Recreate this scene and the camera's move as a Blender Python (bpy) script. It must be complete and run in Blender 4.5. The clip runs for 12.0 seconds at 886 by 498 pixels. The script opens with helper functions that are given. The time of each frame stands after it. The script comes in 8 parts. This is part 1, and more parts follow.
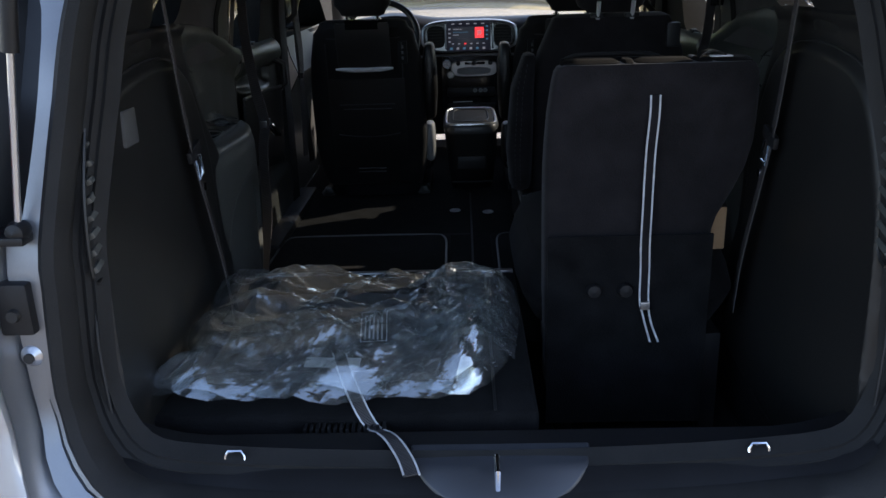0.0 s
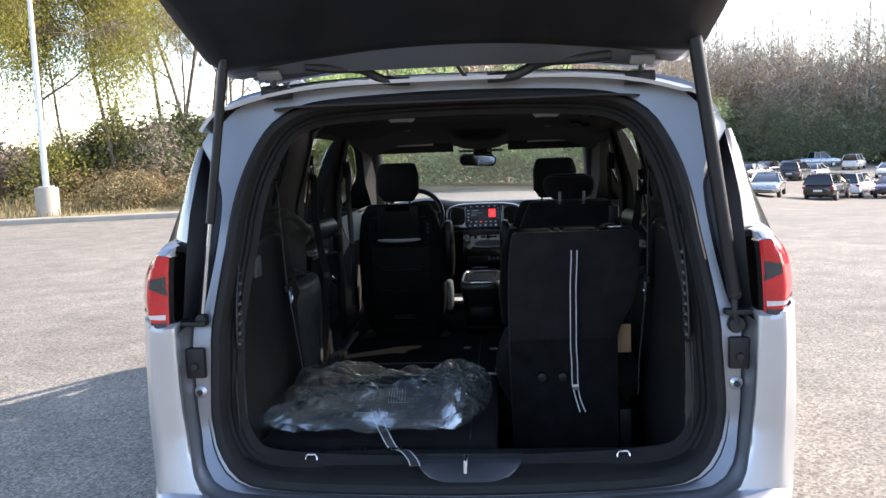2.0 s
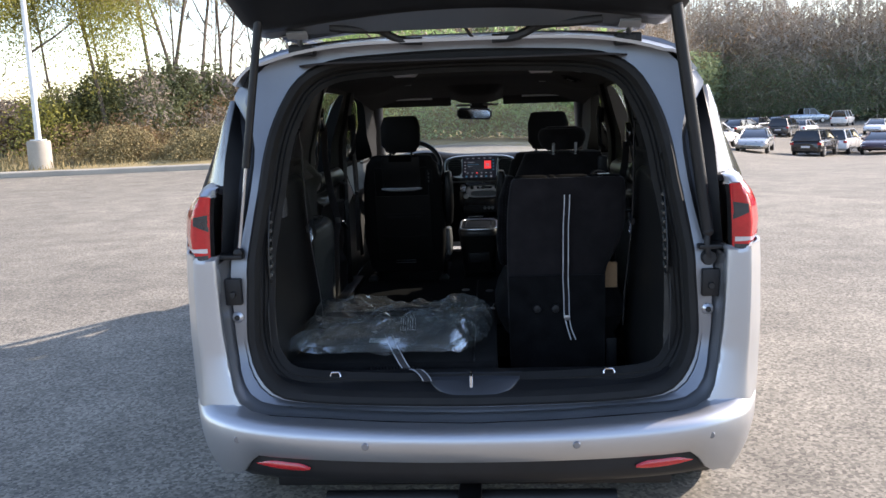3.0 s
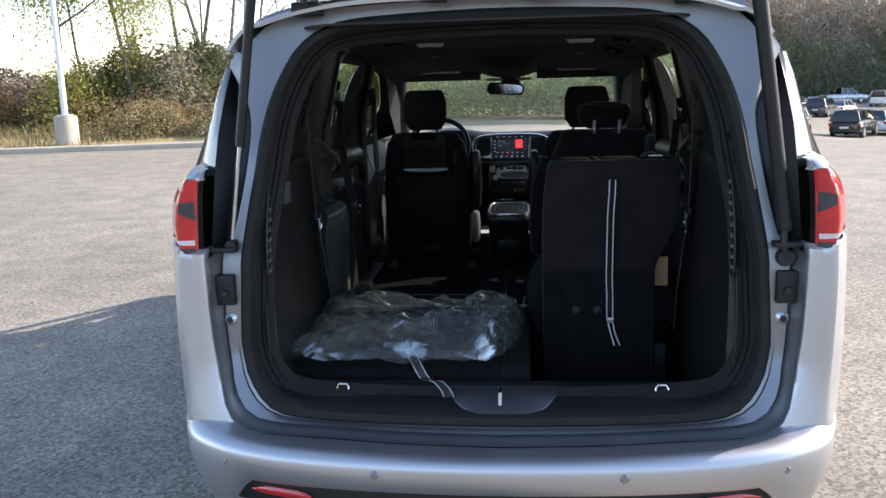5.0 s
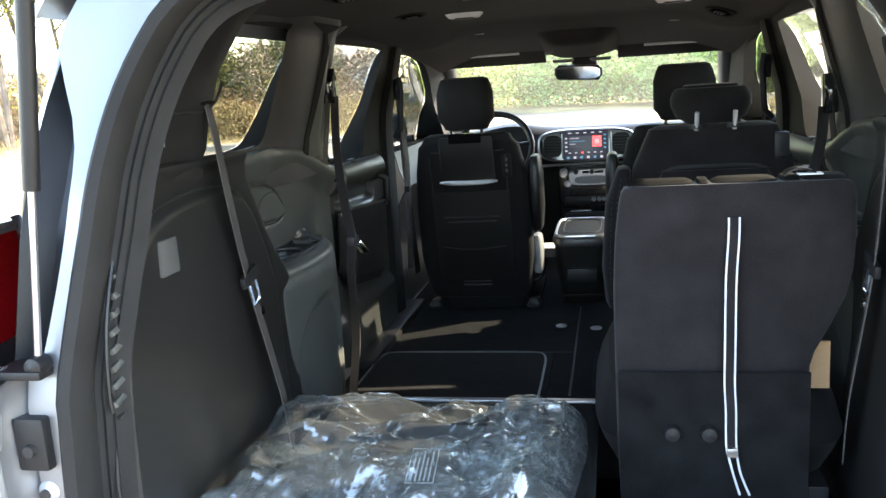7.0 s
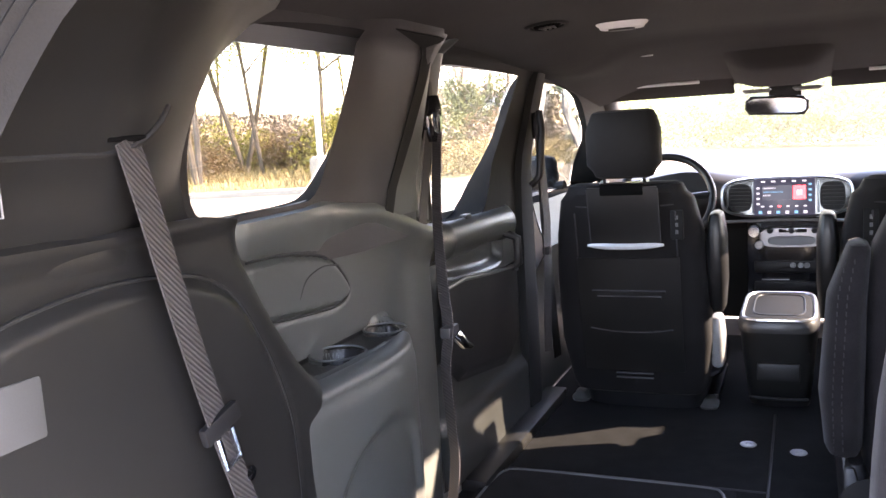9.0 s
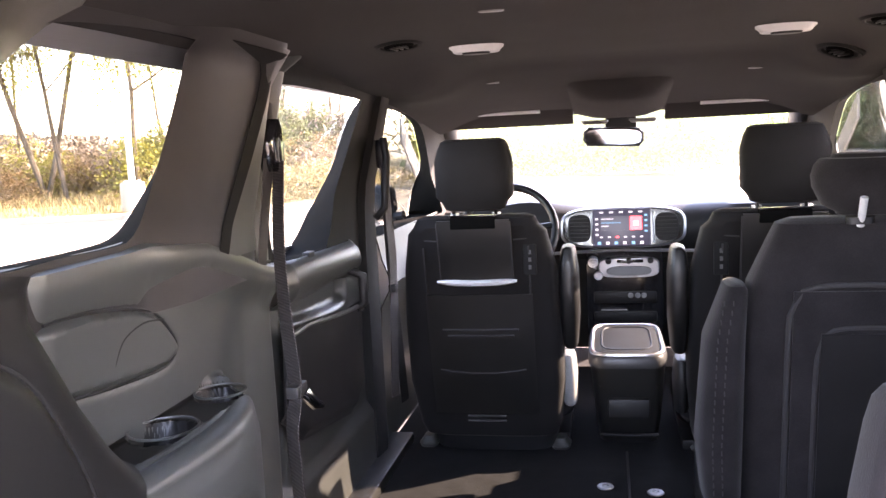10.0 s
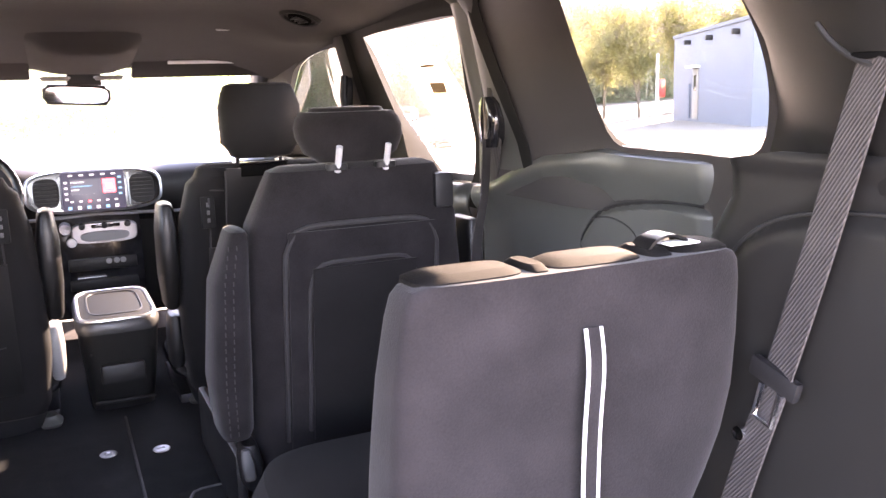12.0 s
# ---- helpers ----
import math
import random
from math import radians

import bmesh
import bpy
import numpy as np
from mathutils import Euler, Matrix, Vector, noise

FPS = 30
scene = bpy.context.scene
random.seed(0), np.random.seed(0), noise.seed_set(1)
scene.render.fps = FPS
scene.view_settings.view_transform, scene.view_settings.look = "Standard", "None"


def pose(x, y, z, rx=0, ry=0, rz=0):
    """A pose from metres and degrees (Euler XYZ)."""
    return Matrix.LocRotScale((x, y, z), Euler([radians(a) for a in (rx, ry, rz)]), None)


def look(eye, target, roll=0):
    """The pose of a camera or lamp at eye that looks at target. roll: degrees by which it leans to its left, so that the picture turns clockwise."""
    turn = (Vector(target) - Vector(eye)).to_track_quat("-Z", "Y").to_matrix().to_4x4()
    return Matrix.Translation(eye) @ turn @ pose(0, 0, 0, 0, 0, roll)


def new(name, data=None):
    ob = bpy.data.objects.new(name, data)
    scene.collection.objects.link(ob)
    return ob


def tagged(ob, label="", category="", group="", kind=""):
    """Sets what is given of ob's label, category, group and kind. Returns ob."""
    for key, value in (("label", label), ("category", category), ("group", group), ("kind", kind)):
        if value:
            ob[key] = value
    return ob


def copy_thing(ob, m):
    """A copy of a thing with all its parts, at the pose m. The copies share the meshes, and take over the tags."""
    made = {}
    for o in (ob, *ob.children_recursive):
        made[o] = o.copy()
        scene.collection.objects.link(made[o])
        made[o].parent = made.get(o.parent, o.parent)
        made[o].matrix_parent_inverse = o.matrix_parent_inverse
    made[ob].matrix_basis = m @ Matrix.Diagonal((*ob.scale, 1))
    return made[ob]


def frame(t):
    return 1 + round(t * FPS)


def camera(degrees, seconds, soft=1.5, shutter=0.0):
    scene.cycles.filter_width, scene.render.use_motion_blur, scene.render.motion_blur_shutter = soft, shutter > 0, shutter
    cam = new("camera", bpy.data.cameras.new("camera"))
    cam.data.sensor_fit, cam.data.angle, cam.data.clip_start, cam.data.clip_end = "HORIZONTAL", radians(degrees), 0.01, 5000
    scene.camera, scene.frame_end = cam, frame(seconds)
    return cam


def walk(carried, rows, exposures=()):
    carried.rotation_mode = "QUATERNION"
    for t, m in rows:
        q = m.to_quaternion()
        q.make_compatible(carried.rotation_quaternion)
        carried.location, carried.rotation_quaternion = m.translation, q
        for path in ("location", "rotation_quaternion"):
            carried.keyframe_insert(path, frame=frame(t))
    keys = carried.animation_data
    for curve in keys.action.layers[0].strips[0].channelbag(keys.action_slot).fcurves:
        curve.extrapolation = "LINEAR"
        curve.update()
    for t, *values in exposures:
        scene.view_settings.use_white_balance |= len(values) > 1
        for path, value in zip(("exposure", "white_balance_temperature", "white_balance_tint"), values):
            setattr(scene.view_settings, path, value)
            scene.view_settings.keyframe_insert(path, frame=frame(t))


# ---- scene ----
cam = camera(55.1, 12.0)
PATH = [
    (0, (-0.031, -1.209, 1.429), (-0.087, 0.686, 0.791), -1.8),
    (0.5, (0.09, -1.452, 1.49), (-0.056, 0.493, 1.056), -1.6),
    (1, (0.107, -1.725, 1.521), (-0.041, 0.25, 1.245), -1.3),
    (1.5, (0.06, -1.993, 1.53), (-0.084, -0.01, 1.313), -1.5),
    (2, (0.129, -2.26, 1.504), (-0.012, -0.278, 1.273), -2.1),
    (2.5, (0.131, -2.445, 1.505), (-0.012, -0.471, 1.219), -2.5),
    (3, (0.088, -2.577, 1.501), (-0.03, -0.609, 1.166), -1.9),
    (3.2, (0.119, -2.608, 1.499), (-0.003, -0.641, 1.156), -1.7),
    (4.8, (0.079, -2.297, 1.48), (-0.1, -0.343, 1.097), -1.4),
    (5, (0.071, -2.189, 1.477), (-0.113, -0.234, 1.094), -1.6),
    (5.5, (0.136, -1.914, 1.462), (-0.075, 0.035, 1.063), -1.7),
    (6, (0.094, -1.635, 1.437), (-0.115, 0.309, 1.018), -1.6),
    (6.5, (0.093, -1.334, 1.427), (-0.16, 0.605, 1.008), -2.6),
    (7, (0.148, -1.072, 1.447), (-0.252, 0.849, 1.053), -3.8),
    (7.2, (0.12, -0.963, 1.434), (-0.304, 0.952, 1.046), -3.7),
    (8.8, (0.085, -0.335, 1.417), (-0.691, 1.483, 1.11), -3.4),
    (9, (0.079, -0.306, 1.418), (-0.704, 1.514, 1.141), -3.7),
    (9.5, (0.005, -0.224, 1.43), (-0.64, 1.658, 1.223), -3.7),
    (10, (-0.048, -0.119, 1.428), (-0.433, 1.828, 1.187), -2.8),
    (10.5, (-0.042, -0.067, 1.425), (-0.223, 1.905, 1.145), -2.0),
    (11, (-0.169, -0.026, 1.42), (0.067, 1.936, 1.115), -0.6),
    (11.5, (-0.18, -0.068, 1.424), (0.416, 1.814, 1.106), -0.5),
    (12, (-0.134, -0.171, 1.41), (0.679, 1.619, 1.041), -1.7),
]
# stops of the clip's own exposure
EXPOSURES = [(0, 2.2, 6900, 18), (2.0, 2.2, 6900, 18), (2.9, 1.88, 6900, 18), (4.8, 1.95, 6900, 17), (5.6, 2.5, 6900, 14), (6.5, 3.95, 7400, 10), (7.2, 4.35, 7800, 14), (8.8, 5.2, 8000, 30), (10.5, 5.65, 8300, 38), (11.2, 5.95, 8500, 40), (12, 6.0, 8700, 40)]
walk(cam, [(t, look(eye, target, roll)) for t, eye, target, roll in PATH], EXPOSURES)


# ---- light ----
SUN = Vector((0.80, 0.36, 0.50)).normalized()
world = bpy.data.worlds.new("sky")
scene.world = world
world.use_nodes = True
sky = world.node_tree.nodes.new("ShaderNodeTexSky")
sky.sky_type, sky.sun_disc = "NISHITA", False
sky.sun_elevation = math.asin(SUN.z)
sky.sun_rotation = math.atan2(SUN.x, SUN.y)
sky.air_density, sky.dust_density, sky.ozone_density = 1.0, 0.5, 1.4
back = world.node_tree.nodes["Background"]
back.inputs[1].default_value = 0.135
world.node_tree.links.new(sky.outputs[0], back.inputs[0])
sun = new("sun", bpy.data.lights.new("sun", "SUN"))
sun.data.energy, sun.data.angle, sun.data.color = 2.9, radians(0.6), (1.0, 0.94, 0.85)
sun.matrix_world = look(SUN * 60, (0, 0, 0))


# ---- materials ----
def mat(name, color, rough=0.6, metal=0.0, var=0.15, scale=8.0, fine=120.0, bump=0.15, coat=0.0, spec=0.5, rand=0.0, sheen=0.0, tint=None):
    """A surface with colour drifting at two sizes, uneven gloss and a fine relief, all in metres."""
    m = bpy.data.materials.new(name)
    m.use_nodes = True
    n, l = m.node_tree.nodes, m.node_tree.links
    b = n["Principled BSDF"]
    co = n.new("ShaderNodeTexCoord")
    big, small = n.new("ShaderNodeTexNoise"), n.new("ShaderNodeTexNoise")
    big.inputs["Scale"].default_value, big.inputs["Detail"].default_value = scale, 5.0
    small.inputs["Scale"].default_value, small.inputs["Detail"].default_value = fine, 3.0
    for t in (big, small):
        l.new(co.outputs["Object"], t.inputs["Vector"])
    mix = n.new("ShaderNodeMix")
    mix.data_type = "RGBA"
    dark = tint or tuple(c * (1 - var * 1.6) for c in color)
    light = tuple(min(1.0, c * (1 + var)) for c in color)
    mix.inputs[6].default_value, mix.inputs[7].default_value = (*dark, 1), (*light, 1)
    add = n.new("ShaderNodeMath")
    add.operation = "MULTIPLY_ADD"
    add.inputs[1].default_value, add.inputs[2].default_value = 0.35, 0.0
    l.new(small.outputs[0], add.inputs[0])
    two = n.new("ShaderNodeMath")
    two.operation = "MULTIPLY_ADD"
    two.inputs[1].default_value = 0.65
    l.new(big.outputs[0], two.inputs[0])
    l.new(add.outputs[0], two.inputs[2])
    ramp = n.new("ShaderNodeMapRange")
    ramp.inputs[1].default_value, ramp.inputs[2].default_value = 0.3, 0.7
    l.new(two.outputs[0], ramp.inputs[0])
    out = ramp.outputs[0]
    if rand:
        info = n.new("ShaderNodeObjectInfo")
        r = n.new("ShaderNodeMath")
        r.operation = "MULTIPLY_ADD"
        r.inputs[1].default_value = rand
        l.new(info.outputs["Random"], r.inputs[0])
        l.new(out, r.inputs[2])
        out = r.outputs[0]
    l.new(out, mix.inputs[0])
    l.new(mix.outputs[2], b.inputs["Base Color"])
    rr_ = n.new("ShaderNodeMapRange")
    rr_.inputs[3].default_value, rr_.inputs[4].default_value = max(0.02, rough - 0.07), min(1, rough + 0.07)
    l.new(big.outputs[0], rr_.inputs[0])
    l.new(rr_.outputs[0], b.inputs["Roughness"])
    b.inputs["Metallic"].default_value = metal
    b.inputs["Coat Weight"].default_value = coat
    b.inputs["Coat Roughness"].default_value = 0.06
    b.inputs["Specular IOR Level"].default_value = spec
    b.inputs["Sheen Weight"].default_value = sheen
    if bump:
        bp = n.new("ShaderNodeBump")
        bp.inputs["Strength"].default_value, bp.inputs["Distance"].default_value = bump, 0.6 / fine
        l.new(small.outputs[0], bp.inputs["Height"])
        l.new(bp.outputs[0], b.inputs["Normal"])
    return m


def glass(name, tint, gloss=0.08):
    m = bpy.data.materials.new(name)
    m.use_nodes = True
    n, l = m.node_tree.nodes, m.node_tree.links
    n.remove(n["Principled BSDF"])
    tr, gl, mx, fr = n.new("ShaderNodeBsdfTransparent"), n.new("ShaderNodeBsdfGlossy"), n.new("ShaderNodeMixShader"), n.new("ShaderNodeLayerWeight")
    pw = n.new("ShaderNodeMath")
    pw.operation = "POWER"
    pw.inputs[1].default_value = 3.5
    sc = n.new("ShaderNodeMath")
    sc.operation = "MULTIPLY_ADD"
    sc.inputs[1].default_value, sc.inputs[2].default_value = 0.6, gloss * 0.6
    tr.inputs[0].default_value = (*tint, 1)
    gl.inputs[1].default_value = 0.03
    l.new(fr.outputs["Facing"], pw.inputs[0])
    l.new(pw.outputs[0], sc.inputs[0])
    l.new(sc.outputs[0], mx.inputs[0])
    l.new(tr.outputs[0], mx.inputs[1])
    l.new(gl.outputs[0], mx.inputs[2])
    l.new(mx.outputs[0], n["Material Output"].inputs[0])
    return m


def glow(name, color, strength):
    m = bpy.data.materials.new(name)
    m.use_nodes = True
    b = m.node_tree.nodes["Principled BSDF"]
    b.inputs["Base Color"].default_value = (*[c * 0.3 for c in color], 1)
    b.inputs["Emission Color"].default_value = (*color, 1)
    b.inputs["Emission Strength"].default_value = strength
    b.inputs["Roughness"].default_value = 0.3
    return m


PAINT = mat("silver_paint", (0.48, 0.49, 0.51), 0.42, 0.85, 0.03, 3.0, 900.0, 0.02, coat=0.5)
# same silver, darker base standing in for shade and dark reflections
JAMB = mat("shade_darkened_silver", (0.26, 0.27, 0.29), 0.46, 0.88, 0.06, 6.0, 500.0, 0.03, coat=0.1)
GLOSSBLACK = mat("gloss_black", (0.012, 0.012, 0.014), 0.12, 0, 0.2, 5, 300, 0.01, coat=0.6)
BLACK = mat("black_plastic", (0.011, 0.011, 0.012), 0.48, 0, 0.25, 9, 700, 0.25, spec=0.35)
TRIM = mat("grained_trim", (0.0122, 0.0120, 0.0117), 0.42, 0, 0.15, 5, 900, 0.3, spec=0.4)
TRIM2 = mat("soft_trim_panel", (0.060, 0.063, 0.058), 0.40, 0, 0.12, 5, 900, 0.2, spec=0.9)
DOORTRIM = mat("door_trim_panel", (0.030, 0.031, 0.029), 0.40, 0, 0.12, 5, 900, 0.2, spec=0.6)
PILLARBLACK = mat("matt_black_pillar_trim", (0.0105, 0.0105, 0.0105), 0.75, 0, 0.15, 5, 900, 0.3, spec=0.15)
PILLARCLOTH = mat("pillar_panel_cloth", (0.018, 0.0150, 0.0155), 0.5, 0, 0.15, 4, 900, 0.3, sheen=0.1)
SEALGREY = mat("grey_seal_rubber", (0.020, 0.0195, 0.019), 0.75, 0, 0.2, 12, 400, 0.2, spec=0.2)
RUBBER = mat("rubber_seal", (0.013, 0.013, 0.0135), 0.6, 0, 0.3, 12, 400, 0.2)
CLOTH = mat("seat_cloth", (0.0075, 0.0068, 0.0072), 0.75, 0, 0.3, 14, 1100, 0.5, sheen=0.03, spec=0.2)
# seat cloth darkened for the top ribs, in place of missing shade
RIBCLOTH = mat("shade_darkened_cloth", (0.0065, 0.0057, 0.0054), 0.8, 0, 0.35, 14, 700, 0.6, spec=0.12)
CLOTHBACK = mat("seat_back_cloth", (0.0136, 0.0118, 0.0127), 0.9, 0, 0.4, 14, 420, 0.4, sheen=0.08, spec=0.15)
LEATHER = mat("black_leatherette", (0.0055, 0.0053, 0.0055), 0.40, 0, 0.2, 9, 500, 0.3)
CARPET = mat("black_carpet", (0.008, 0.008, 0.0085), 0.95, 0, 0.45, 16, 350, 0.9, sheen=0.02, spec=0.1)
HEADLINER = mat("headliner_fabric", (0.042, 0.039, 0.039), 0.9, 0, 0.12, 5, 800, 0.3, spec=0.1)
# blue-grey base carries the sky reflected in the dark cover
LATCHGREY = mat("sky_tinted_latch_plastic", (0.040, 0.043, 0.050), 0.42, 0, 0.08, 9, 600, 0.15)
CHROME = mat("chrome", (0.75, 0.76, 0.78), 0.12, 1.0, 0.05, 20, 300, 0.0)
SATIN = mat("satin_silver", (0.55, 0.55, 0.56), 0.32, 0.9, 0.05, 20, 500, 0.03)
GREYPLASTIC = mat("light_grey_plastic", (0.22, 0.22, 0.22), 0.4, 0, 0.06, 10, 500, 0.05)
WEBBING = mat("belt_webbing", (0.062, 0.055, 0.055), 0.7, 0, 0.2, 60, 260, 0.8)
def woven(m, period):
    """Ribs across a belt's weave."""
    n, l = m.node_tree.nodes, m.node_tree.links
    b = n["Principled BSDF"]
    co, wv, mx, bp = n.new("ShaderNodeTexCoord"), n.new("ShaderNodeTexWave"), n.new("ShaderNodeMix"), n.new("ShaderNodeBump")
    wv.bands_direction = "DIAGONAL"
    wv.inputs["Scale"].default_value, wv.inputs["Distortion"].default_value = 0.314 / period, 0.6
    l.new(co.outputs["Object"], wv.inputs["Vector"])
    mx.data_type, mx.blend_type = "RGBA", "MULTIPLY"
    mx.inputs[0].default_value = 0.40
    l.new(b.inputs["Base Color"].links[0].from_socket, mx.inputs[6])
    l.new(wv.outputs["Color"], mx.inputs[7])
    l.new(mx.outputs[2], b.inputs["Base Color"])
    bp.inputs["Strength"].default_value, bp.inputs["Distance"].default_value = 0.7, 0.0015
    l.new(wv.outputs["Fac"], bp.inputs["Height"])
    l.new(bp.outputs[0], b.inputs["Normal"])


woven(WEBBING, 0.0036)
STITCH = mat("pale_thread", (0.55, 0.55, 0.56), 0.8, 0, 0.15, 60, 900, 0.2)
# body silver darkened: shade under the raised gate put into the colour
SHADEDSILVER = mat("gate_shaded_silver", (0.17, 0.175, 0.185), 0.40, 0.8, 0.06, 6.0, 500.0, 0.03, coat=0.1)
REDLENS = mat("red_lamp_lens", (0.50, 0.010, 0.014), 0.15, 0, 0.15, 12, 90, 0.05, coat=0.8)
SMOKED = mat("smoked_lens", (0.022, 0.030, 0.038), 0.12, 0, 0.2, 12, 90, 0.02, coat=0.8)
WHITELENS = mat("clear_lens", (0.62, 0.55, 0.54), 0.2, 0, 0.1, 12, 90, 0.02, coat=0.5)
DARKGLASS = glass("privacy_glass", (0.63, 0.64, 0.62))
SEAMLINE = mat("seat_piping", (0.019, 0.0175, 0.018), 0.8, 0, 0.2, 30, 700, 0.3)
MATGREY = mat("grey_mat_carpet", (0.050, 0.052, 0.053), 0.9, 0, 0.25, 12, 500, 0.5)
# tint added to weaken the sun patch these panes let inside
DOORGLASS = glass("door_glass", (0.55, 0.57, 0.555))
REVEALBLACK = mat("black_window_reveal", (0.004, 0.004, 0.004), 0.95, 0, 0.2, 9, 700, 0.2, spec=0.02)


def dusty(m, share):
    """A thin film of dust on glass, which scatters the sun."""
    n, l = m.node_tree.nodes, m.node_tree.links
    out = n["Material Output"]
    film, mx, ns, rm = n.new("ShaderNodeBsdfTranslucent"), n.new("ShaderNodeMixShader"), n.new("ShaderNodeTexNoise"), n.new("ShaderNodeMapRange")
    film.inputs[0].default_value = (0.80, 0.80, 0.74, 1)
    tc = n.new("ShaderNodeTexCoord")
    l.new(tc.outputs["Object"], ns.inputs["Vector"])
    ns.inputs["Scale"].default_value, ns.inputs["Detail"].default_value = 3.0, 5.0
    rm.inputs["From Min"].default_value, rm.inputs["From Max"].default_value = 0.25, 0.75
    rm.inputs["To Min"].default_value, rm.inputs["To Max"].default_value = share * 0.6, share * 1.4
    l.new(ns.outputs["Fac"], rm.inputs["Value"])
    l.new(rm.outputs["Result"], mx.inputs[0])
    l.new(out.inputs[0].links[0].from_socket, mx.inputs[1])
    l.new(film.outputs[0], mx.inputs[2])
    l.new(mx.outputs[0], out.inputs[0])


DUSTYGLASS = glass("dusty_windscreen_glass", (0.90, 0.93, 0.91))
dusty(DUSTYGLASS, 0.023)
# dark glass, its base lifted to stand in for bright sky reflections
SHEENBLACK = mat("sky_sheen_dark_glass", (0.085, 0.085, 0.085), 0.16, 0, 0.12, 6, 300, 0.0, coat=0.6)
SIDEGLASS = glass("dusty_door_glass", (0.84, 0.85, 0.83))
dusty(SIDEGLASS, 0.007)


def asphalt():
    """Worn lot surface: bound stones, patches of wear and old stains."""
    m = mat("worn_asphalt", (0.190, 0.170, 0.137), 0.95, 0, 0.20, 0.30, 30.0, 0.5)
    n, l = m.node_tree.nodes, m.node_tree.links
    b = n["Principled BSDF"]
    co, vo, ns, mx = n.new("ShaderNodeTexCoord"), n.new("ShaderNodeTexVoronoi"), n.new("ShaderNodeTexNoise"), n.new("ShaderNodeMix")
    vo.inputs["Scale"].default_value = 75.0
    ns.inputs["Scale"].default_value, ns.inputs["Detail"].default_value = 2.2, 6.0
    l.new(co.outputs["Object"], vo.inputs["Vector"])
    l.new(co.outputs["Object"], ns.inputs["Vector"])
    bw, rg = n.new("ShaderNodeRGBToBW"), n.new("ShaderNodeMapRange")
    l.new(vo.outputs["Color"], bw.inputs[0])
    rg.inputs[1].default_value, rg.inputs[2].default_value, rg.inputs[3].default_value, rg.inputs[4].default_value = 0.15, 0.85, 0.55, 1.5
    l.new(bw.outputs[0], rg.inputs[0])
    pm, p2 = n.new("ShaderNodeMapRange"), n.new("ShaderNodeMath")
    pm.inputs[1].default_value, pm.inputs[2].default_value, pm.inputs[3].default_value, pm.inputs[4].default_value = 0.3, 0.7, 0.78, 1.18
    l.new(ns.outputs[0], pm.inputs[0])
    p2.operation = "MULTIPLY"
    l.new(rg.outputs[0], p2.inputs[0])
    l.new(pm.outputs[0], p2.inputs[1])
    mx.data_type, mx.blend_type = "RGBA", "MULTIPLY"
    mx.inputs[0].default_value = 1.0
    old = b.inputs["Base Color"].links[0].from_socket
    l.new(old, mx.inputs[6])
    l.new(p2.outputs[0], mx.inputs[7])
    l.new(mx.outputs[2], b.inputs["Base Color"])
    bp = n.new("ShaderNodeBump")
    bp.inputs["Strength"].default_value, bp.inputs["Distance"].default_value = 0.6, 0.005
    l.new(bw.outputs[0], bp.inputs["Height"])
    l.new(bp.outputs[0], b.inputs["Normal"])
    return m


ASPHALT = asphalt()
CONCRETE = mat("concrete", (0.37, 0.335, 0.28), 0.9, 0, 0.15, 1.5, 60, 0.4)
DRYGRASS = mat("dry_grass", (0.25, 0.19, 0.09), 0.95, 0, 0.35, 0.6, 12, 0.6, tint=(0.16, 0.135, 0.06))
LEAF_FAR = mat("dull_green_leaves", (0.20, 0.25, 0.14), 0.8, 0, 0.25, 0.15, 2, 0, tint=(0.12, 0.165, 0.09))
# far twigs: the twig colour lightened, distant haze put into the base
FARWOOD = mat("haze_lightened_twigs", (0.46, 0.40, 0.33), 0.95, 0, 0.3, 0.3, 3, 0)
BARK = mat("bark", (0.15, 0.12, 0.095), 0.95, 0, 0.35, 3, 30, 0.8)
def through_leaf(m, part_=0.45):
    """Let some light pass through thin leaves."""
    n, l = m.node_tree.nodes, m.node_tree.links
    b = n["Principled BSDF"]
    tl, mx = n.new("ShaderNodeBsdfTranslucent"), n.new("ShaderNodeMixShader")
    l.new(b.inputs["Base Color"].links[0].from_socket, tl.inputs[0])
    mx.inputs[0].default_value = part_
    l.new(b.outputs[0], mx.inputs[1])
    l.new(tl.outputs[0], mx.inputs[2])
    l.new(mx.outputs[0], n["Material Output"].inputs[0])
    return m


LEAF_YELLOW = mat("yellow_green_leaves", (0.30, 0.265, 0.06), 0.7, 0, 0.3, 0.8, 6, 0, tint=(0.17, 0.19, 0.04))
LEAF_GREEN = mat("green_leaves", (0.14, 0.15, 0.07), 0.7, 0, 0.3, 0.25, 3, 0, tint=(0.08, 0.095, 0.045))
LEAF_PALE = mat("pale_green_leaves", (0.38, 0.50, 0.22), 0.7, 0, 0.3, 0.3, 2, 0, tint=(0.22, 0.32, 0.12))
LEAF_OLIVE = mat("olive_leaves", (0.27, 0.255, 0.10), 0.7, 0, 0.3, 0.4, 4, 0, tint=(0.13, 0.14, 0.055))
LEAF_RUST = mat("rust_brown_leaves", (0.21, 0.135, 0.07), 0.8, 0, 0.3, 0.8, 6, 0, tint=(0.14, 0.10, 0.055))
TWIG = mat("grey_twigs", (0.25, 0.20, 0.155), 0.95, 0, 0.3, 1.0, 8, 0)
for leafy in (LEAF_YELLOW, LEAF_GREEN, LEAF_RUST, LEAF_FAR, LEAF_OLIVE, LEAF_PALE):
    through_leaf(leafy)
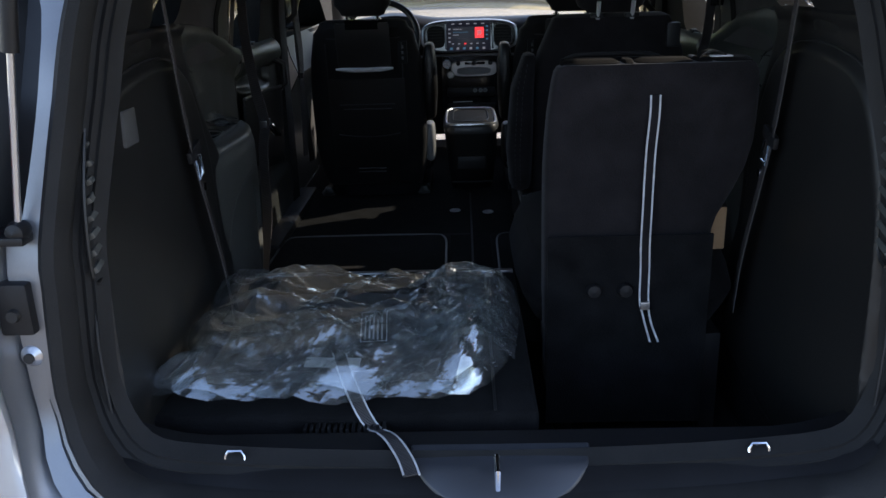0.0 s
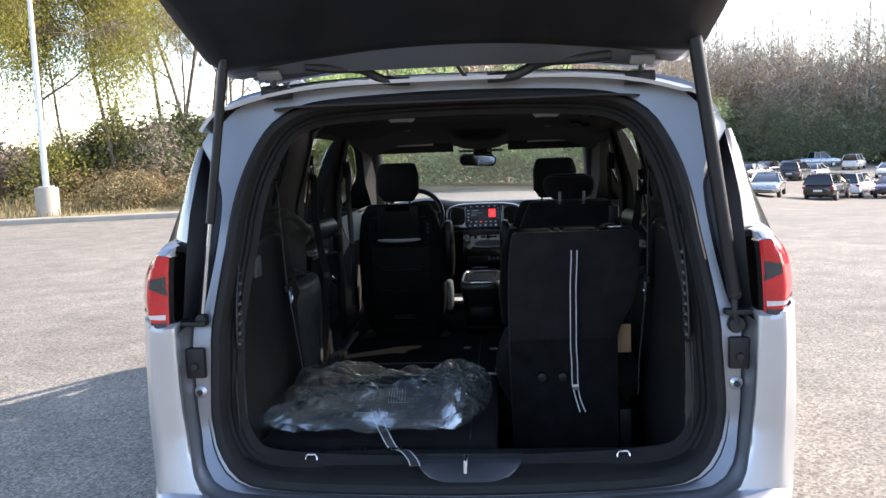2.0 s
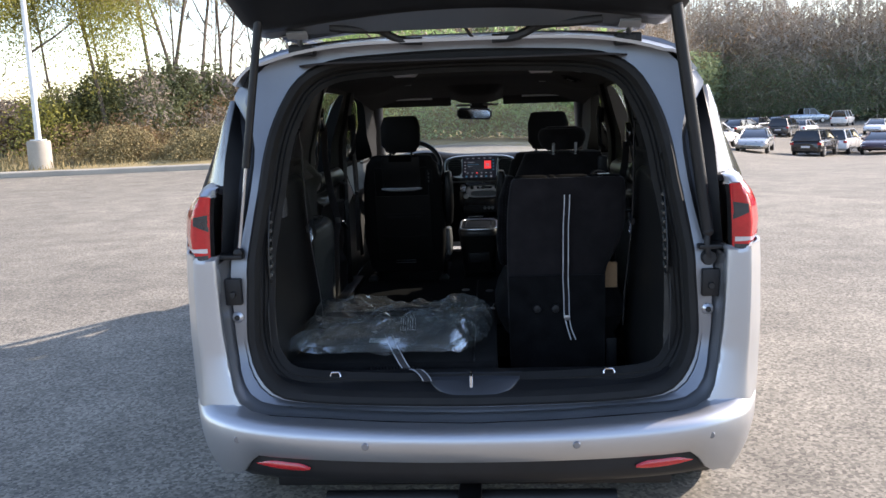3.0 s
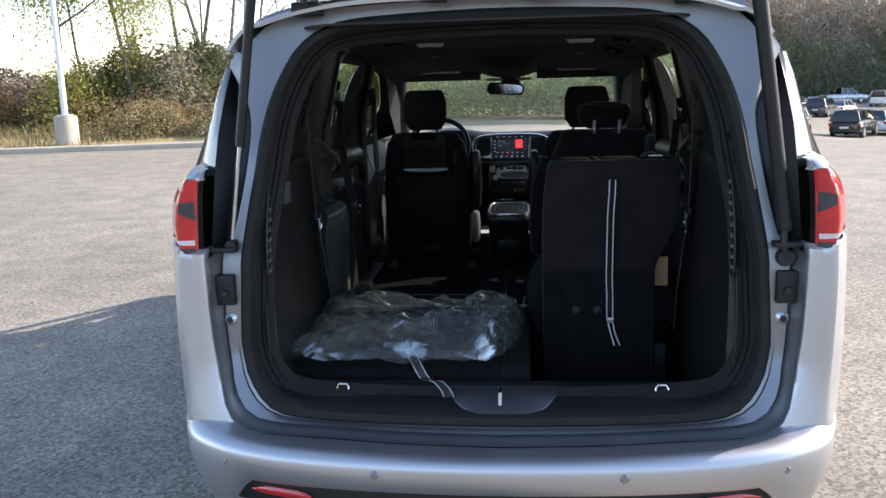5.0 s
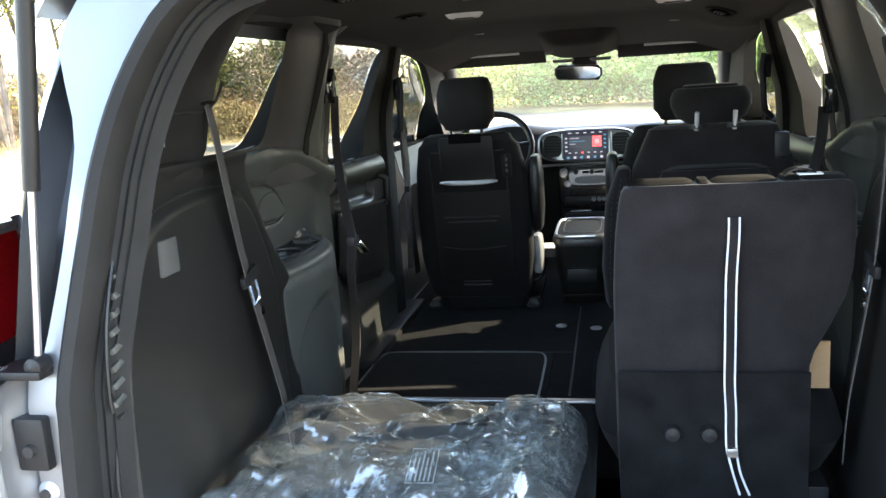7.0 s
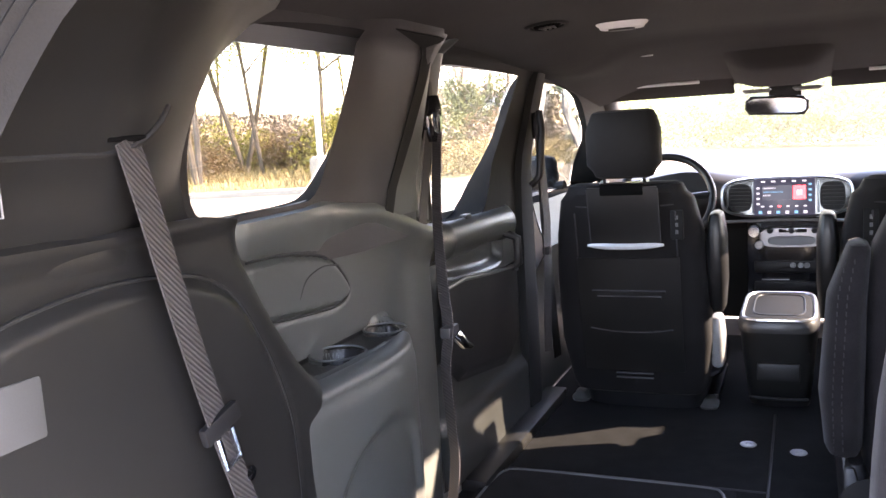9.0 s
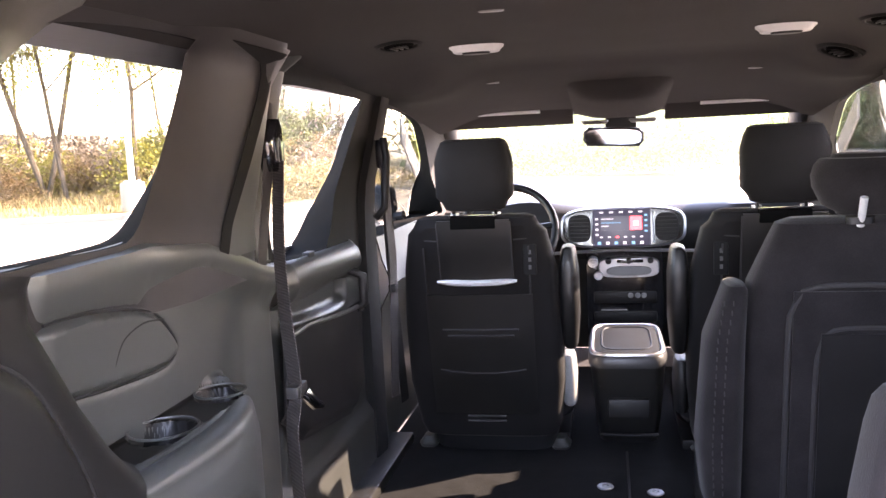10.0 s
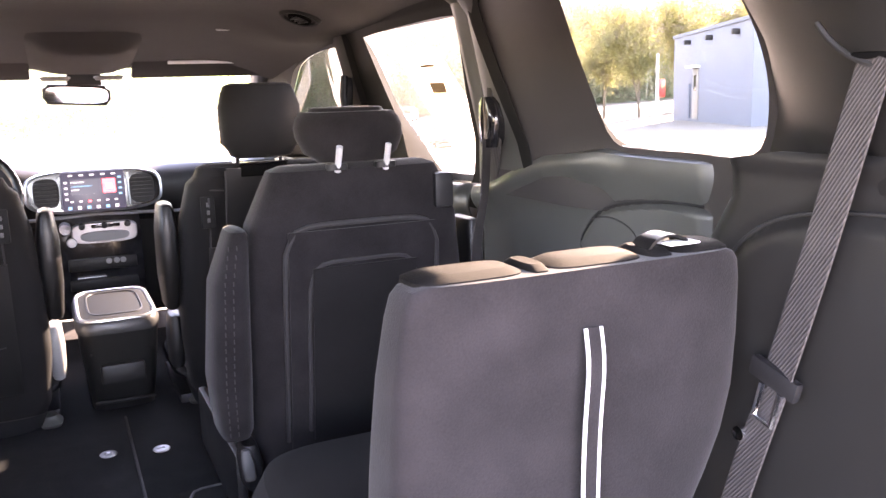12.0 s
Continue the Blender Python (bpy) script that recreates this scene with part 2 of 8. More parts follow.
POLEPAINT = mat("galvanised_pole", (0.62, 0.63, 0.63), 0.5, 0.3, 0.08, 3, 90, 0.05)


# ---- mesh tools ----
def loft(rings, closed=True, caps=True, bm=None):
    """Skin over rings of equal length; closed: each ring is a loop."""
    bm = bm or bmesh.new()
    rows = [[bm.verts.new(p) for p in r] for r in rings]
    n = len(rings[0])
    for a, b in zip(rows, rows[1:]):
        for i in range(n if closed else n - 1):
            j = (i + 1) % n
            bm.faces.new((a[i], a[j], b[j], b[i]))
    if caps and closed:
        bm.faces.new(rows[0][::-1])
        bm.faces.new(rows[-1])
    return bm


def rr(cx, cy, cz, hw, hd, p=4.0, n=36):
    """A rounded rectangle in a level plane."""
    out = []
    for i in range(n):
        a = 2 * math.pi * i / n
        c, s = math.cos(a), math.sin(a)
        out.append((cx + hw * math.copysign(abs(c) ** (2 / p), c), cy + hd * math.copysign(abs(s) ** (2 / p), s), cz))
    return out


def pad(secs, p=4.0, bm=None, n=36, soft=0.6):
    """A cushion through level sections (cx, cy, cz, half width, half depth), its two ends rounded over."""
    (x0, y0, z0, w0, d0), (x1, y1, z1, w1, d1) = secs[0], secs[-1]
    k = min(d0, w0) * soft
    m = min(d1, w1) * soft
    rings = [rr(x0, y0, z0, w0 - k, d0 - k * 0.9, p, n), rr(x0, y0, z0 + k * 0.25, w0 - k * 0.35, d0 - k * 0.35, p, n)]
    lo, hi = z0 + k, z1 - m
    rings += [rr(x, y, min(max(z, lo), hi), w, d, p, n) for x, y, z, w, d in secs]
    rings += [rr(x1, y1, z1 - m * 0.25, w1 - m * 0.35, d1 - m * 0.35, p, n), rr(x1, y1, z1, w1 - m, d1 - m * 0.9, p, n)]
    return loft(rings, bm=bm)


def tube(points, r, n=8, bm=None, flat=1.0):
    """A round bar through points; r may be one radius or one for each point."""
    pts = [Vector(p) for p in points]
    rs = list(r) if hasattr(r, "__len__") else [r] * len(pts)
    rings = []
    side = None
    for i, p in enumerate(pts):
        d = (pts[min(i + 1, len(pts) - 1)] - pts[max(i - 1, 0)]).normalized()
        if side is None:
            side = d.cross(Vector((0.13, 0.21, 0.97)))
            if side.length < 1e-3:
                side = d.cross(Vector((1, 0, 0)))
        side = (side - d * side.dot(d)).normalized()
        up = d.cross(side)
        rings.append([p + side * rs[i] * math.cos(2 * math.pi * k / n) + up * rs[i] * flat * math.sin(2 * math.pi * k / n) for k in range(n)])
    return loft(rings, bm=bm)


def box(x0, x1, y0, y1, z0, z1, bev=0.004, bm=None, seg=2):
    own = bmesh.new()
    bmesh.ops.create_cube(own, size=1)
    for v in own.verts:
        v.co = Vector(((x0 + x1) / 2 + v.co.x * (x1 - x0), (y0 + y1) / 2 + v.co.y * (y1 - y0), (z0 + z1) / 2 + v.co.z * (z1 - z0)))
    if bev:
        bmesh.ops.bevel(own, geom=own.edges[:], offset=bev, segments=seg, affect="EDGES", profile=0.6)
    return join(bm, own)


def join(bm, own):
    if bm is None:
        return own
    me = bpy.data.meshes.new("tmp")
    own.to_mesh(me)
    own.free()
    bm.from_mesh(me)
    bpy.data.meshes.remove(me)
    return bm


def turned(bm, m):
    bmesh.ops.transform(bm, matrix=m, verts=bm.verts)
    return bm


def sheet(rows, thick=0.0):
    """A surface over rows of points, given thickness."""
    bm = loft(rows, closed=False, caps=False)
    if thick:
        bmesh.ops.recalc_face_normals(bm, faces=bm.faces)
        bmesh.ops.solidify(bm, geom=bm.faces[:], thickness=thick)
    return bm


def smooth_loop(pts, n=96, closed=True):
    """Points spread evenly along a rounded curve through pts."""
    ps = [Vector(p) for p in pts]
    k = len(ps)
    fine = []
    for i in range(k if closed else k - 1):
        a, b, c, d = (ps[(i + j) % k] if closed else ps[min(max(i + j, 0), k - 1)] for j in (-1, 0, 1, 2))
        for s in range(12):
            t = s / 12
            fine.append(0.5 * ((2 * b) + (c - a) * t + (2 * a - 5 * b + 4 * c - d) * t * t + (3 * b - a - 3 * c + d) * t ** 3))
    fine.append(ps[0] if closed else ps[-1])
    lens = [0.0]
    for a, b in zip(fine, fine[1:]):
        lens.append(lens[-1] + (b - a).length)
    out = []
    for i in range(n):
        s = lens[-1] * i / (n if closed else n - 1)
        j = min(max(int(np.searchsorted(lens, s)), 1), len(fine) - 1)
        f = (s - lens[j - 1]) / max(lens[j] - lens[j - 1], 1e-9)
        out.append(fine[j - 1].lerp(fine[j], f))
    return out


def lathe(profile, centre, axis="z", n=24, bm=None):
    rings = []
    for r, h in profile:
        ring = []
        for i in range(n):
            a = 2 * math.pi * i / n
            u, v = r * math.cos(a), r * math.sin(a)
            ring.append(Vector(centre) + Vector({"z": (u, v, h), "y": (u, h, v), "x": (h, u, v)}[axis]))
        rings.append(ring)
    return loft(rings, bm=bm)


def ribbon(points, width, thick=0.0016, across=(1, 0, 0), bm=None):
    """A strap through points, width across."""
    pts = [Vector(p) for p in points]
    rings = []
    for i, p in enumerate(pts):
        d = (pts[min(i + 1, len(pts) - 1)] - pts[max(i - 1, 0)]).normalized()
        a = Vector(across)
        a = (a - d * a.dot(d)).normalized() * width / 2
        nrm = d.cross(a).normalized() * thick / 2
        rings.append([p + a + nrm, p - a + nrm, p - a - nrm, p + a - nrm])
    return loft(rings, bm=bm)


# ---- things and parts ----
def thing(name, loc, label, category, group="", kind=""):
    ob = new(name)
    ob.empty_display_size = 0.1
    ob.location = loc
    return tagged(ob, label, category, group, kind)


def finish(bm, name, material, smooth=True):
    if smooth:
        bmesh.ops.recalc_face_normals(bm, faces=bm.faces)
    me = bpy.data.meshes.new(name)
    bm.to_mesh(me)
    bm.free()
    me.materials.append(material)
    if smooth:
        me.shade_smooth()
        me.set_sharp_from_angle(angle=radians(38))
    return me


def part(name, bm, material, parent, label="", smooth=True):
    at, up = Vector((0, 0, 0)), parent
    while up:
        at += up.location
        up = up.parent
    bmesh.ops.translate(bm, verts=bm.verts, vec=-at)
    ob = new(name, finish(bm, name, material, smooth))
    ob.parent = parent
    if label:
        ob["label"] = label
    return ob


def single(name, bm, material, loc, label, category, group="", kind="", smooth=True):
    bmesh.ops.translate(bm, verts=bm.verts, vec=-Vector(loc))
    ob = new(name, finish(bm, name, material, smooth))
    ob.location = loc
    return tagged(ob, label, category, group, kind)


def bagfilm():
    m = bpy.data.materials.new("clear_plastic_film")
    m.use_nodes = True
    n, l = m.node_tree.nodes, m.node_tree.links
    n.remove(n["Principled BSDF"])
    tr, gl, df, mx, my = n.new("ShaderNodeBsdfTransparent"), n.new("ShaderNodeBsdfGlossy"), n.new("ShaderNodeBsdfDiffuse"), n.new("ShaderNodeMixShader"), n.new("ShaderNodeMixShader")
    co, ns, bp = n.new("ShaderNodeTexCoord"), n.new("ShaderNodeTexNoise"), n.new("ShaderNodeBump")
    ns.inputs["Scale"].default_value, ns.inputs["Detail"].default_value, ns.inputs["Distortion"].default_value = 19.0, 2.0, 1.6
    bp.inputs["Strength"].default_value, bp.inputs["Distance"].default_value = 0.14, 0.01
    l.new(co.outputs["Object"], ns.inputs["Vector"])
    l.new(ns.outputs[0], bp.inputs["Height"])
    tr.inputs[0].default_value = (0.93, 0.96, 0.95, 1)
    gl.inputs[0].default_value, gl.inputs[1].default_value = (0.93, 0.98, 0.99, 1), 0.05
    df.inputs[0].default_value = (0.75, 0.80, 0.82, 1)
    l.new(bp.outputs[0], gl.inputs["Normal"])
    lw, pw, sc = n.new("ShaderNodeLayerWeight"), n.new("ShaderNodeMath"), n.new("ShaderNodeMath")
    pw.operation, sc.operation = "POWER", "MULTIPLY_ADD"
    pw.inputs[1].default_value, sc.inputs[1].default_value, sc.inputs[2].default_value = 3.0, 1.0, 0.23
    l.new(bp.outputs[0], lw.inputs["Normal"])
    l.new(lw.outputs["Facing"], pw.inputs[0])
    l.new(pw.outputs[0], sc.inputs[0])
    l.new(sc.outputs[0], mx.inputs[0])
    my.inputs[0].default_value = 0.032
    l.new(tr.outputs[0], mx.inputs[1])
    l.new(gl.outputs[0], mx.inputs[2])
    l.new(mx.outputs[0], my.inputs[1])
    l.new(df.outputs[0], my.inputs[2])
    l.new(my.outputs[0], n["Material Output"].inputs[0])
    return m


FILM = bagfilm()
SCREENBLACK = glow("screen_black", (0.03, 0.035, 0.06), 0.05)
SCREENBLUE = glow("screen_blue", (0.10, 0.35, 0.6), 0.06)
SCREENRED = glow("screen_red", (0.9, 0.05, 0.06), 0.28)
SCREENWHITE = glow("screen_white", (0.7, 0.75, 0.9), 0.045)
# bright metal paled, the sky it would mirror put into its colour
PALEMETAL = mat("reflection_pale_metal", (0.80, 0.80, 0.81), 0.38, 0.5, 0.04, 20, 400, 0.02)
THINPAPER = mat("thin_white_sheet", (0.78, 0.77, 0.74), 0.8, 0, 0.05, 10, 200, 0.05)
through_leaf(THINPAPER, 0.6)
PAPER = mat("white_paper", (0.75, 0.75, 0.76), 0.8, 0, 0.05, 10, 200, 0.05)
CARD = mat("brown_card", (0.45, 0.28, 0.15), 0.85, 0, 0.1, 10, 200, 0.1)
MIRROR = mat("mirror_glass", (0.85, 0.86, 0.87), 0.02, 1.0, 0.01, 4, 50, 0.0)


# ---- the lot and what lies beyond ----
def ground_z(x, y):
    az = math.degrees(math.atan2(x, max(y, 0.01)))
    k = min(max((y - 8) / 50, 0), 1)
    k = k * k * (3 - 2 * k)
    dip = -2.45 * k * math.exp(-(((az - 24) / 13) ** 2)) if y > 0 else 0
    far = min(max((math.hypot(x, y) - 4) / 10, 0), 1)
    return dip - far * 0.10 * min(max(x / 4, 0), 1)


CURB0, CURBD = Vector((-12.7, 18.7, 0)), Vector((0.9766, 0.2148, 0))
CURBN = Vector((-0.2148, 0.9766, 0))
CURB_END = 7.0
# the edge of the far wood ahead
WOOD0, WOODD, WOODN = Vector((-12.9, 13.6, 0)), Vector((0.4067, 0.9135, 0)), Vector((-0.9135, 0.4067, 0))


def beyond(x, y):
    """How far a place lies past the kerb."""
    d = Vector((x, y, 0)) - CURB0
    return min(d.dot(CURBN), CURB_END - d.dot(CURBD))


def build_ground():
    xs = sorted({*np.linspace(-30, 60, 91), *np.linspace(-600, -30, 20), *np.linspace(60, 600, 20)})
    ys = sorted({*np.linspace(-20, 140, 161), *np.linspace(-600, -20, 18), *np.linspace(140, 900, 20)})
    single("ground", sheet([[(x, y, ground_z(x, y)) for x in xs] for y in ys]), ASPHALT, (0, 0, 0), "worn pale grey-brown asphalt of an open parking lot", "ground", kind="structure")
    corner = CURB0 + CURBD * CURB_END
    for base, way, off_, a, b in ((CURB0, CURBD, CURBN, -60, CURB_END + 0.15), (corner, CURBN, -CURBD, 0.16, 60)):
        rows = []
        for s in np.arange(a, b, 0.75):
            p = base + way * s
            row = []
            for off, h in ((-0.16, -0.1), (-0.16, 0.12), (-0.13, 0.145), (0.13, 0.145), (0.16, 0.12), (0.16, -0.1)):
                q = p + off_ * off
                row.append((q.x, q.y, ground_z(q.x, q.y) + h + 0.012 * noise.noise(Vector((s * 0.7, off * 9, 0)))))
            rows.append(row)
        single("kerb", sheet(rows), CONCRETE, (0, 0, 0), "pale weathered concrete kerb edging the lot", "kerb", kind="structure")
    rows = []
    for s in [*np.arange(-60, CURB_END - 0.2, 2.0), CURB_END - 0.15]:
        row = []
        for off in (0.15, 0.6, 1.5, 3, 5, 8, 12, 20, 40, 90):
            q = CURB0 + CURBD * s + CURBN * off
            row.append((q.x, q.y, ground_z(q.x, q.y) + 0.10 + min(off, 8) * 0.03 + 0.12 * noise.noise(Vector((s * 0.3, off * 0.4, 2)))))
        rows.append(row)
    single("verge", sheet(rows), DRYGRASS, (0, 0, 0), "rough verge of dry tan and green grass", "grass", kind="structure")


build_ground()
# unseen wall, added behind the camera to darken what the paint reflects
single("reflection_wall", box(-60, 60, -29.6, -29, -0.3, 4.2, 0.02), mat("reflection_wall_grey", (0.24, 0.25, 0.27), 0.85, 0, 0.15, 0.5, 20, 0.3), (0, -29.3, 0), "plain unseen wall added behind the camera for reflections", "wall", kind="structure")


# ---- the van's shell ----
def xo(y, z):
    """Outer half width of the body."""
    base = np.interp(z, (0.20, 0.35, 0.45, 0.6, 0.8, 1.0, 1.15, 1.237, 1.389, 1.469, 1.54, 1.57, 1.628, 1.66, 1.74), (0.88, 0.93, 0.965, 0.985, 0.99, 0.985, 0.975, 0.955, 0.885, 0.855, 0.818, 0.79, 0.755, 0.725, 0.60))
    return float(base * np.interp(y, (-0.2, 0.0, 0.12, 0.3, 0.8, 1.3, 3.6, 4.3, 4.75), (0.88, 0.917, 0.933, 0.952, 0.985, 1.0, 1.0, 0.96, 0.87)))


def xi(y, z):
    """Inner half width, at the trim round the windows."""
    return float(np.interp(z, (0.4, 1.3, 1.6, 1.68), (0.80, 0.80, 0.735, 0.62)) * np.interp(y, (0, 3.0, 3.8), (1, 1, 0.95)))


def pillar_x(y, z):
    """Inner half width of the padded pillar panel, rolled over at its front edge."""
    t = min(max((1.556 - y) / 0.075, 0), 1)
    return xi(y, z) + 0.018 - 0.056 * math.sqrt(1 - (1 - t) ** 2) + 0.026 * min(max((1.22 - y) / 0.12, 0), 1)


def rake(z):
    """Where the rear opening stands at each height."""
    return float(np.interp(z, (0.5, 0.62, 0.75, 1.0, 1.3, 1.67), (-0.09, -0.06, 0.0, 0.0, 0.075, 0.225)))


HALF = [(0.0, 0.590), (0.25, 0.594), (0.44, 0.602), (0.567, 0.615), (0.626, 0.642), (0.666, 0.688), (0.683, 0.722), (0.696, 0.78), (0.691, 0.89), (0.684, 0.98), (0.682, 1.04), (0.660, 1.18), (0.644, 1.27), (0.632, 1.36), (0.612, 1.445), (0.580, 1.522), (0.540, 1.585), (0.478, 1.629), (0.39, 1.651), (0.2, 1.662), (0.0, 1.666)]
OPENING = smooth_loop([(x, 0, z) for x, z in HALF] + [(-x, 0, z) for x, z in HALF[-2:0:-1]], 120)


def opening(grow, dy=0.0):
    """The rear opening's outline, widened by grow and set back by dy."""
    out, n = [], len(OPENING)
    for i, p in enumerate(OPENING):
        d = (OPENING[(i + 1) % n] - OPENING[i - 1]).normalized()
        q = p + Vector((d.z, 0, -d.x)) * grow
        out.append(Vector((q.x, rake(q.z) + dy, q.z)))
    return out


def ease_(a, b, v):
    t = min(max((v - a) / (b - a), 0), 1)
    return t * t * (3 - 2 * t)


van = thing("minivan", (0, 1.5, 0), "silver minivan with its tailgate raised, parked on asphalt", "van")


def cell(rect, win, fx, side, thick=0.0):
    """A stretch of side wall with a window through it: rect is y0, y1, z0, z1, win its outline in y and z."""
    y0, y1, z0, z1 = rect
    loop = smooth_loop([(0, y, z) for y, z in win], 64)
    c = sum(loop, Vector()) / len(loop)
    outer = []
    for p in loop:
        d = p - c
        t = min([(y1 - c.y) / d.y if d.y > 1e-6 else 99, (y0 - c.y) / d.y if d.y < -1e-6 else 99, (z1 - c.z) / d.z if d.z > 1e-6 else 99, (z0 - c.z) / d.z if d.z < -1e-6 else 99])
        outer.append(c + d * t)
    for cy, cz in ((y0, z0), (y0, z1), (y1, z0), (y1, z1)):
        i = min(range(len(outer)), key=lambda k: (outer[k].y - cy) ** 2 + (outer[k].z - cz) ** 2)
        outer[i] = Vector((0, cy, cz))
    rings = []
    for t in (0, 0.06, 0.12, 0.25, 0.4, 0.55, 0.7, 0.82, 0.9, 0.95, 0.98, 1):
        rings.append([(side * fx(q.y, q.z), q.y, q.z) for q in (a.lerp(b, t) for a, b in zip(loop, outer))])
    return loft(rings, caps=False), [(side * fx(q.y, q.z), q.y, q.z) for q in loop]


def fan(loop, off=(0, 0, 0)):
    """A pane filling a loop, in rings to its middle so that it can curve."""
    pts = [Vector(p) + Vector(off) for p in loop]
    c = sum(pts, Vector()) / len(pts)
    return loft([pts, [c.lerp(p, 0.5) for p in pts], [c.lerp(p, 0.02) for p in pts]])


QUARTER = [(0.765, 1.303), (0.722, 1.37), (0.724, 1.46), (0.768, 1.550), (0.830, 1.598), (0.98, 1.614), (1.145, 1.616), (1.170, 1.600), (1.155, 1.50), (1.12, 1.36), (1.10, 1.312), (1.06, 1.300), (0.92, 1.300)]
DOORWIN = [(1.70, 1.185), (1.68, 1.38), (1.655, 1.555), (1.68, 1.578), (1.95, 1.578), (2.26, 1.570), (2.28, 1.555), (2.18, 1.36), (2.07, 1.178), (1.9, 1.175)]
FRONTWIN = [(2.52, 1.16), (2.52, 1.36), (2.52, 1.535), (2.56, 1.555), (2.85, 1.545), (3.12, 1.50), (3.35, 1.34), (3.56, 1.16), (3.52, 1.135), (3.0, 1.14)]


def build_sides():
    for side, word in ((-1, "left"), (1, "right")):
        # lower body with wheel arches
        rows = []
        for y in np.linspace(0.12, 4.75, 78):
            low = 0.24 if y > 0.43 else 0.39
            for wy in (0.80, 3.89):
                if abs(y - wy) < 0.385:
                    low = max(low, 0.35 + math.sqrt(0.385 ** 2 - (y - wy) ** 2))
            top = float(np.interp(y, (0.1, 0.5, 3.5, 4.0, 4.75), (1.19, 1.22, 1.12, 1.05, 0.86)))
            rows.append([(side * xo(y, z), y, z) for z in np.linspace(low, top, 12)])
        body = part("body_side", sheet(rows, 0.012), PAINT, van, "silver metallic painted body side")
        # glasshouse
        gbm = bmesh.new()
        for rect, win, nm, gl in (((0.62, 1.555, 1.18, 1.64), QUARTER, "quarter_window", DARKGLASS), ((1.555, 2.42, 1.10, 1.62), DOORWIN, "sliding_door_window", SIDEGLASS), ((2.42, 3.75, 1.06, 1.60), FRONTWIN, "front_door_window", DOORGLASS)):
            my, mz = sum(p[0] for p in win) / len(win), sum(p[1] for p in win) / len(win)
            wide = [(min(max(my + (y - my) * (2.2 if y > my else 1.05), rect[0] + 0.02), rect[1] - 0.012), min(max(mz + (z - mz) * 1.10, rect[2] + 0.02), rect[3] - 0.012)) for y, z in win]
            wall, loop = cell(rect, wide, xo, side)
            gbm = join(gbm, wall)
            inner, iloop = cell((rect[0] + (0.04 if nm[0] == "q" else 0), rect[1], max(rect[2], 1.12), min(rect[3], 1.64)), win, pillar_x if nm[0] == "q" else xi, side)
            part("window_trim", inner, PILLARCLOTH if nm[0] == "q" else PILLARBLACK, van, "soft brown-grey pillar panel round the quarter window" if nm[0] == "q" else "dark plastic window surround")
            part("window_reveal", loft([loop, [Vector(a).lerp(Vector(b), 0.5) for a, b in zip(loop, iloop)], iloop], caps=False), REVEALBLACK, van)
            pane = part(nm, fan(loop, (side * 0.003, 0, 0)), gl, van, "tinted side window glass" if gl is not DOORGLASS else "door window glass tinted to dim the sun")
        part("pillar_cover", gbm, GLOSSBLACK, van, "gloss black pillar and window surround")
        # glass that wraps on towards the rear pillar
        rows = [[(side * (xo(y, z) + 0.004), y, z) for z in np.linspace(1.20, float(np.interp(y, (0.2, 0.4, 0.64), (1.46, 1.53, 1.565))), 8)] for y in np.linspace(0.30, 0.64, 8)]
        part("rear_side_glass", sheet(rows, 0.006), SHEENBLACK, van, "dark glossy rear side glass")
        rows = [[(side * (xo(y, z) - 0.003), y, z) for z in np.linspace(1.42, 1.60, 6)] for y in np.linspace(0.30, 0.66, 8)]
        part("upper_side_skin", sheet(rows), PAINT, van)
        # roof rail
        part("roof_rail", tube([(side * (xo(y, 1.70) - 0.02), y, float(np.interp(y, (0.3, 0.6, 1.5, 3.2), (1.70, 1.765, 1.785, 1.73)))) for y in np.linspace(0.8, 3.2, 14)], 0.016), GLOSSBLACK, van)
        # wheels
        for wy in (0.80, 3.89):
            wheel = part("wheel", lathe([(0.0, -0.11), (0.25, -0.11), (0.335, -0.09), (0.352, -0.05), (0.352, 0.05), (0.335, 0.09), (0.25, 0.11), (0.0, 0.11)], (side * 0.86, wy, 0.352), "x", 36), RUBBER, van, "black rubber tyre")
            part("rim", lathe([(0.0, 0.0), (0.10, 0.004), (0.22, -0.012), (0.245, 0.012), (0.245, -0.05), (0.0, -0.05)] if side > 0 else [(0.0, 0.05), (0.245, 0.05), (0.245, -0.012), (0.22, 0.012), (0.10, -0.004), (0.0, 0.0)], (side * 0.968, wy, 0.352), "x", 36), GLOSSBLACK, wheel, "gloss black alloy rim")
            rows = [[(side * x, wy + 0.40 * math.cos(a), 0.352 + 0.40 * math.sin(a)) for x in (0.70, 0.97)] for a in np.linspace(0, math.pi, 18)]
            part("wheel_arch_liner", sheet(rows, 0.006), BLACK, van)


def roof_z(x, y):
    crown = float(np.interp(y, (0.15, 0.25, 0.6, 1.6, 3.0, 3.6), (1.706, 1.724, 1.742, 1.765, 1.735, 1.66)))
    return crown - 0.055 * (abs(x) / 0.66) ** 4


def lining_z(x, y):
    """Height of the headliner."""
    z = float(np.interp(y, (0.15, 0.4, 1.0, 2.36, 2.46, 2.56, 2.95, 3.45), (1.645, 1.662, 1.672, 1.670, 1.664, 1.648, 1.600, 1.535)))
    ax = abs(x)
    z -= 0.055 * min(max((ax - 0.40) / 0.34, 0), 1) ** 2
    swell = math.exp(-(((ax - 0.60) / 0.13) ** 2) - ((y - 2.42) / 0.34) ** 2)
    return z - 0.060 * swell


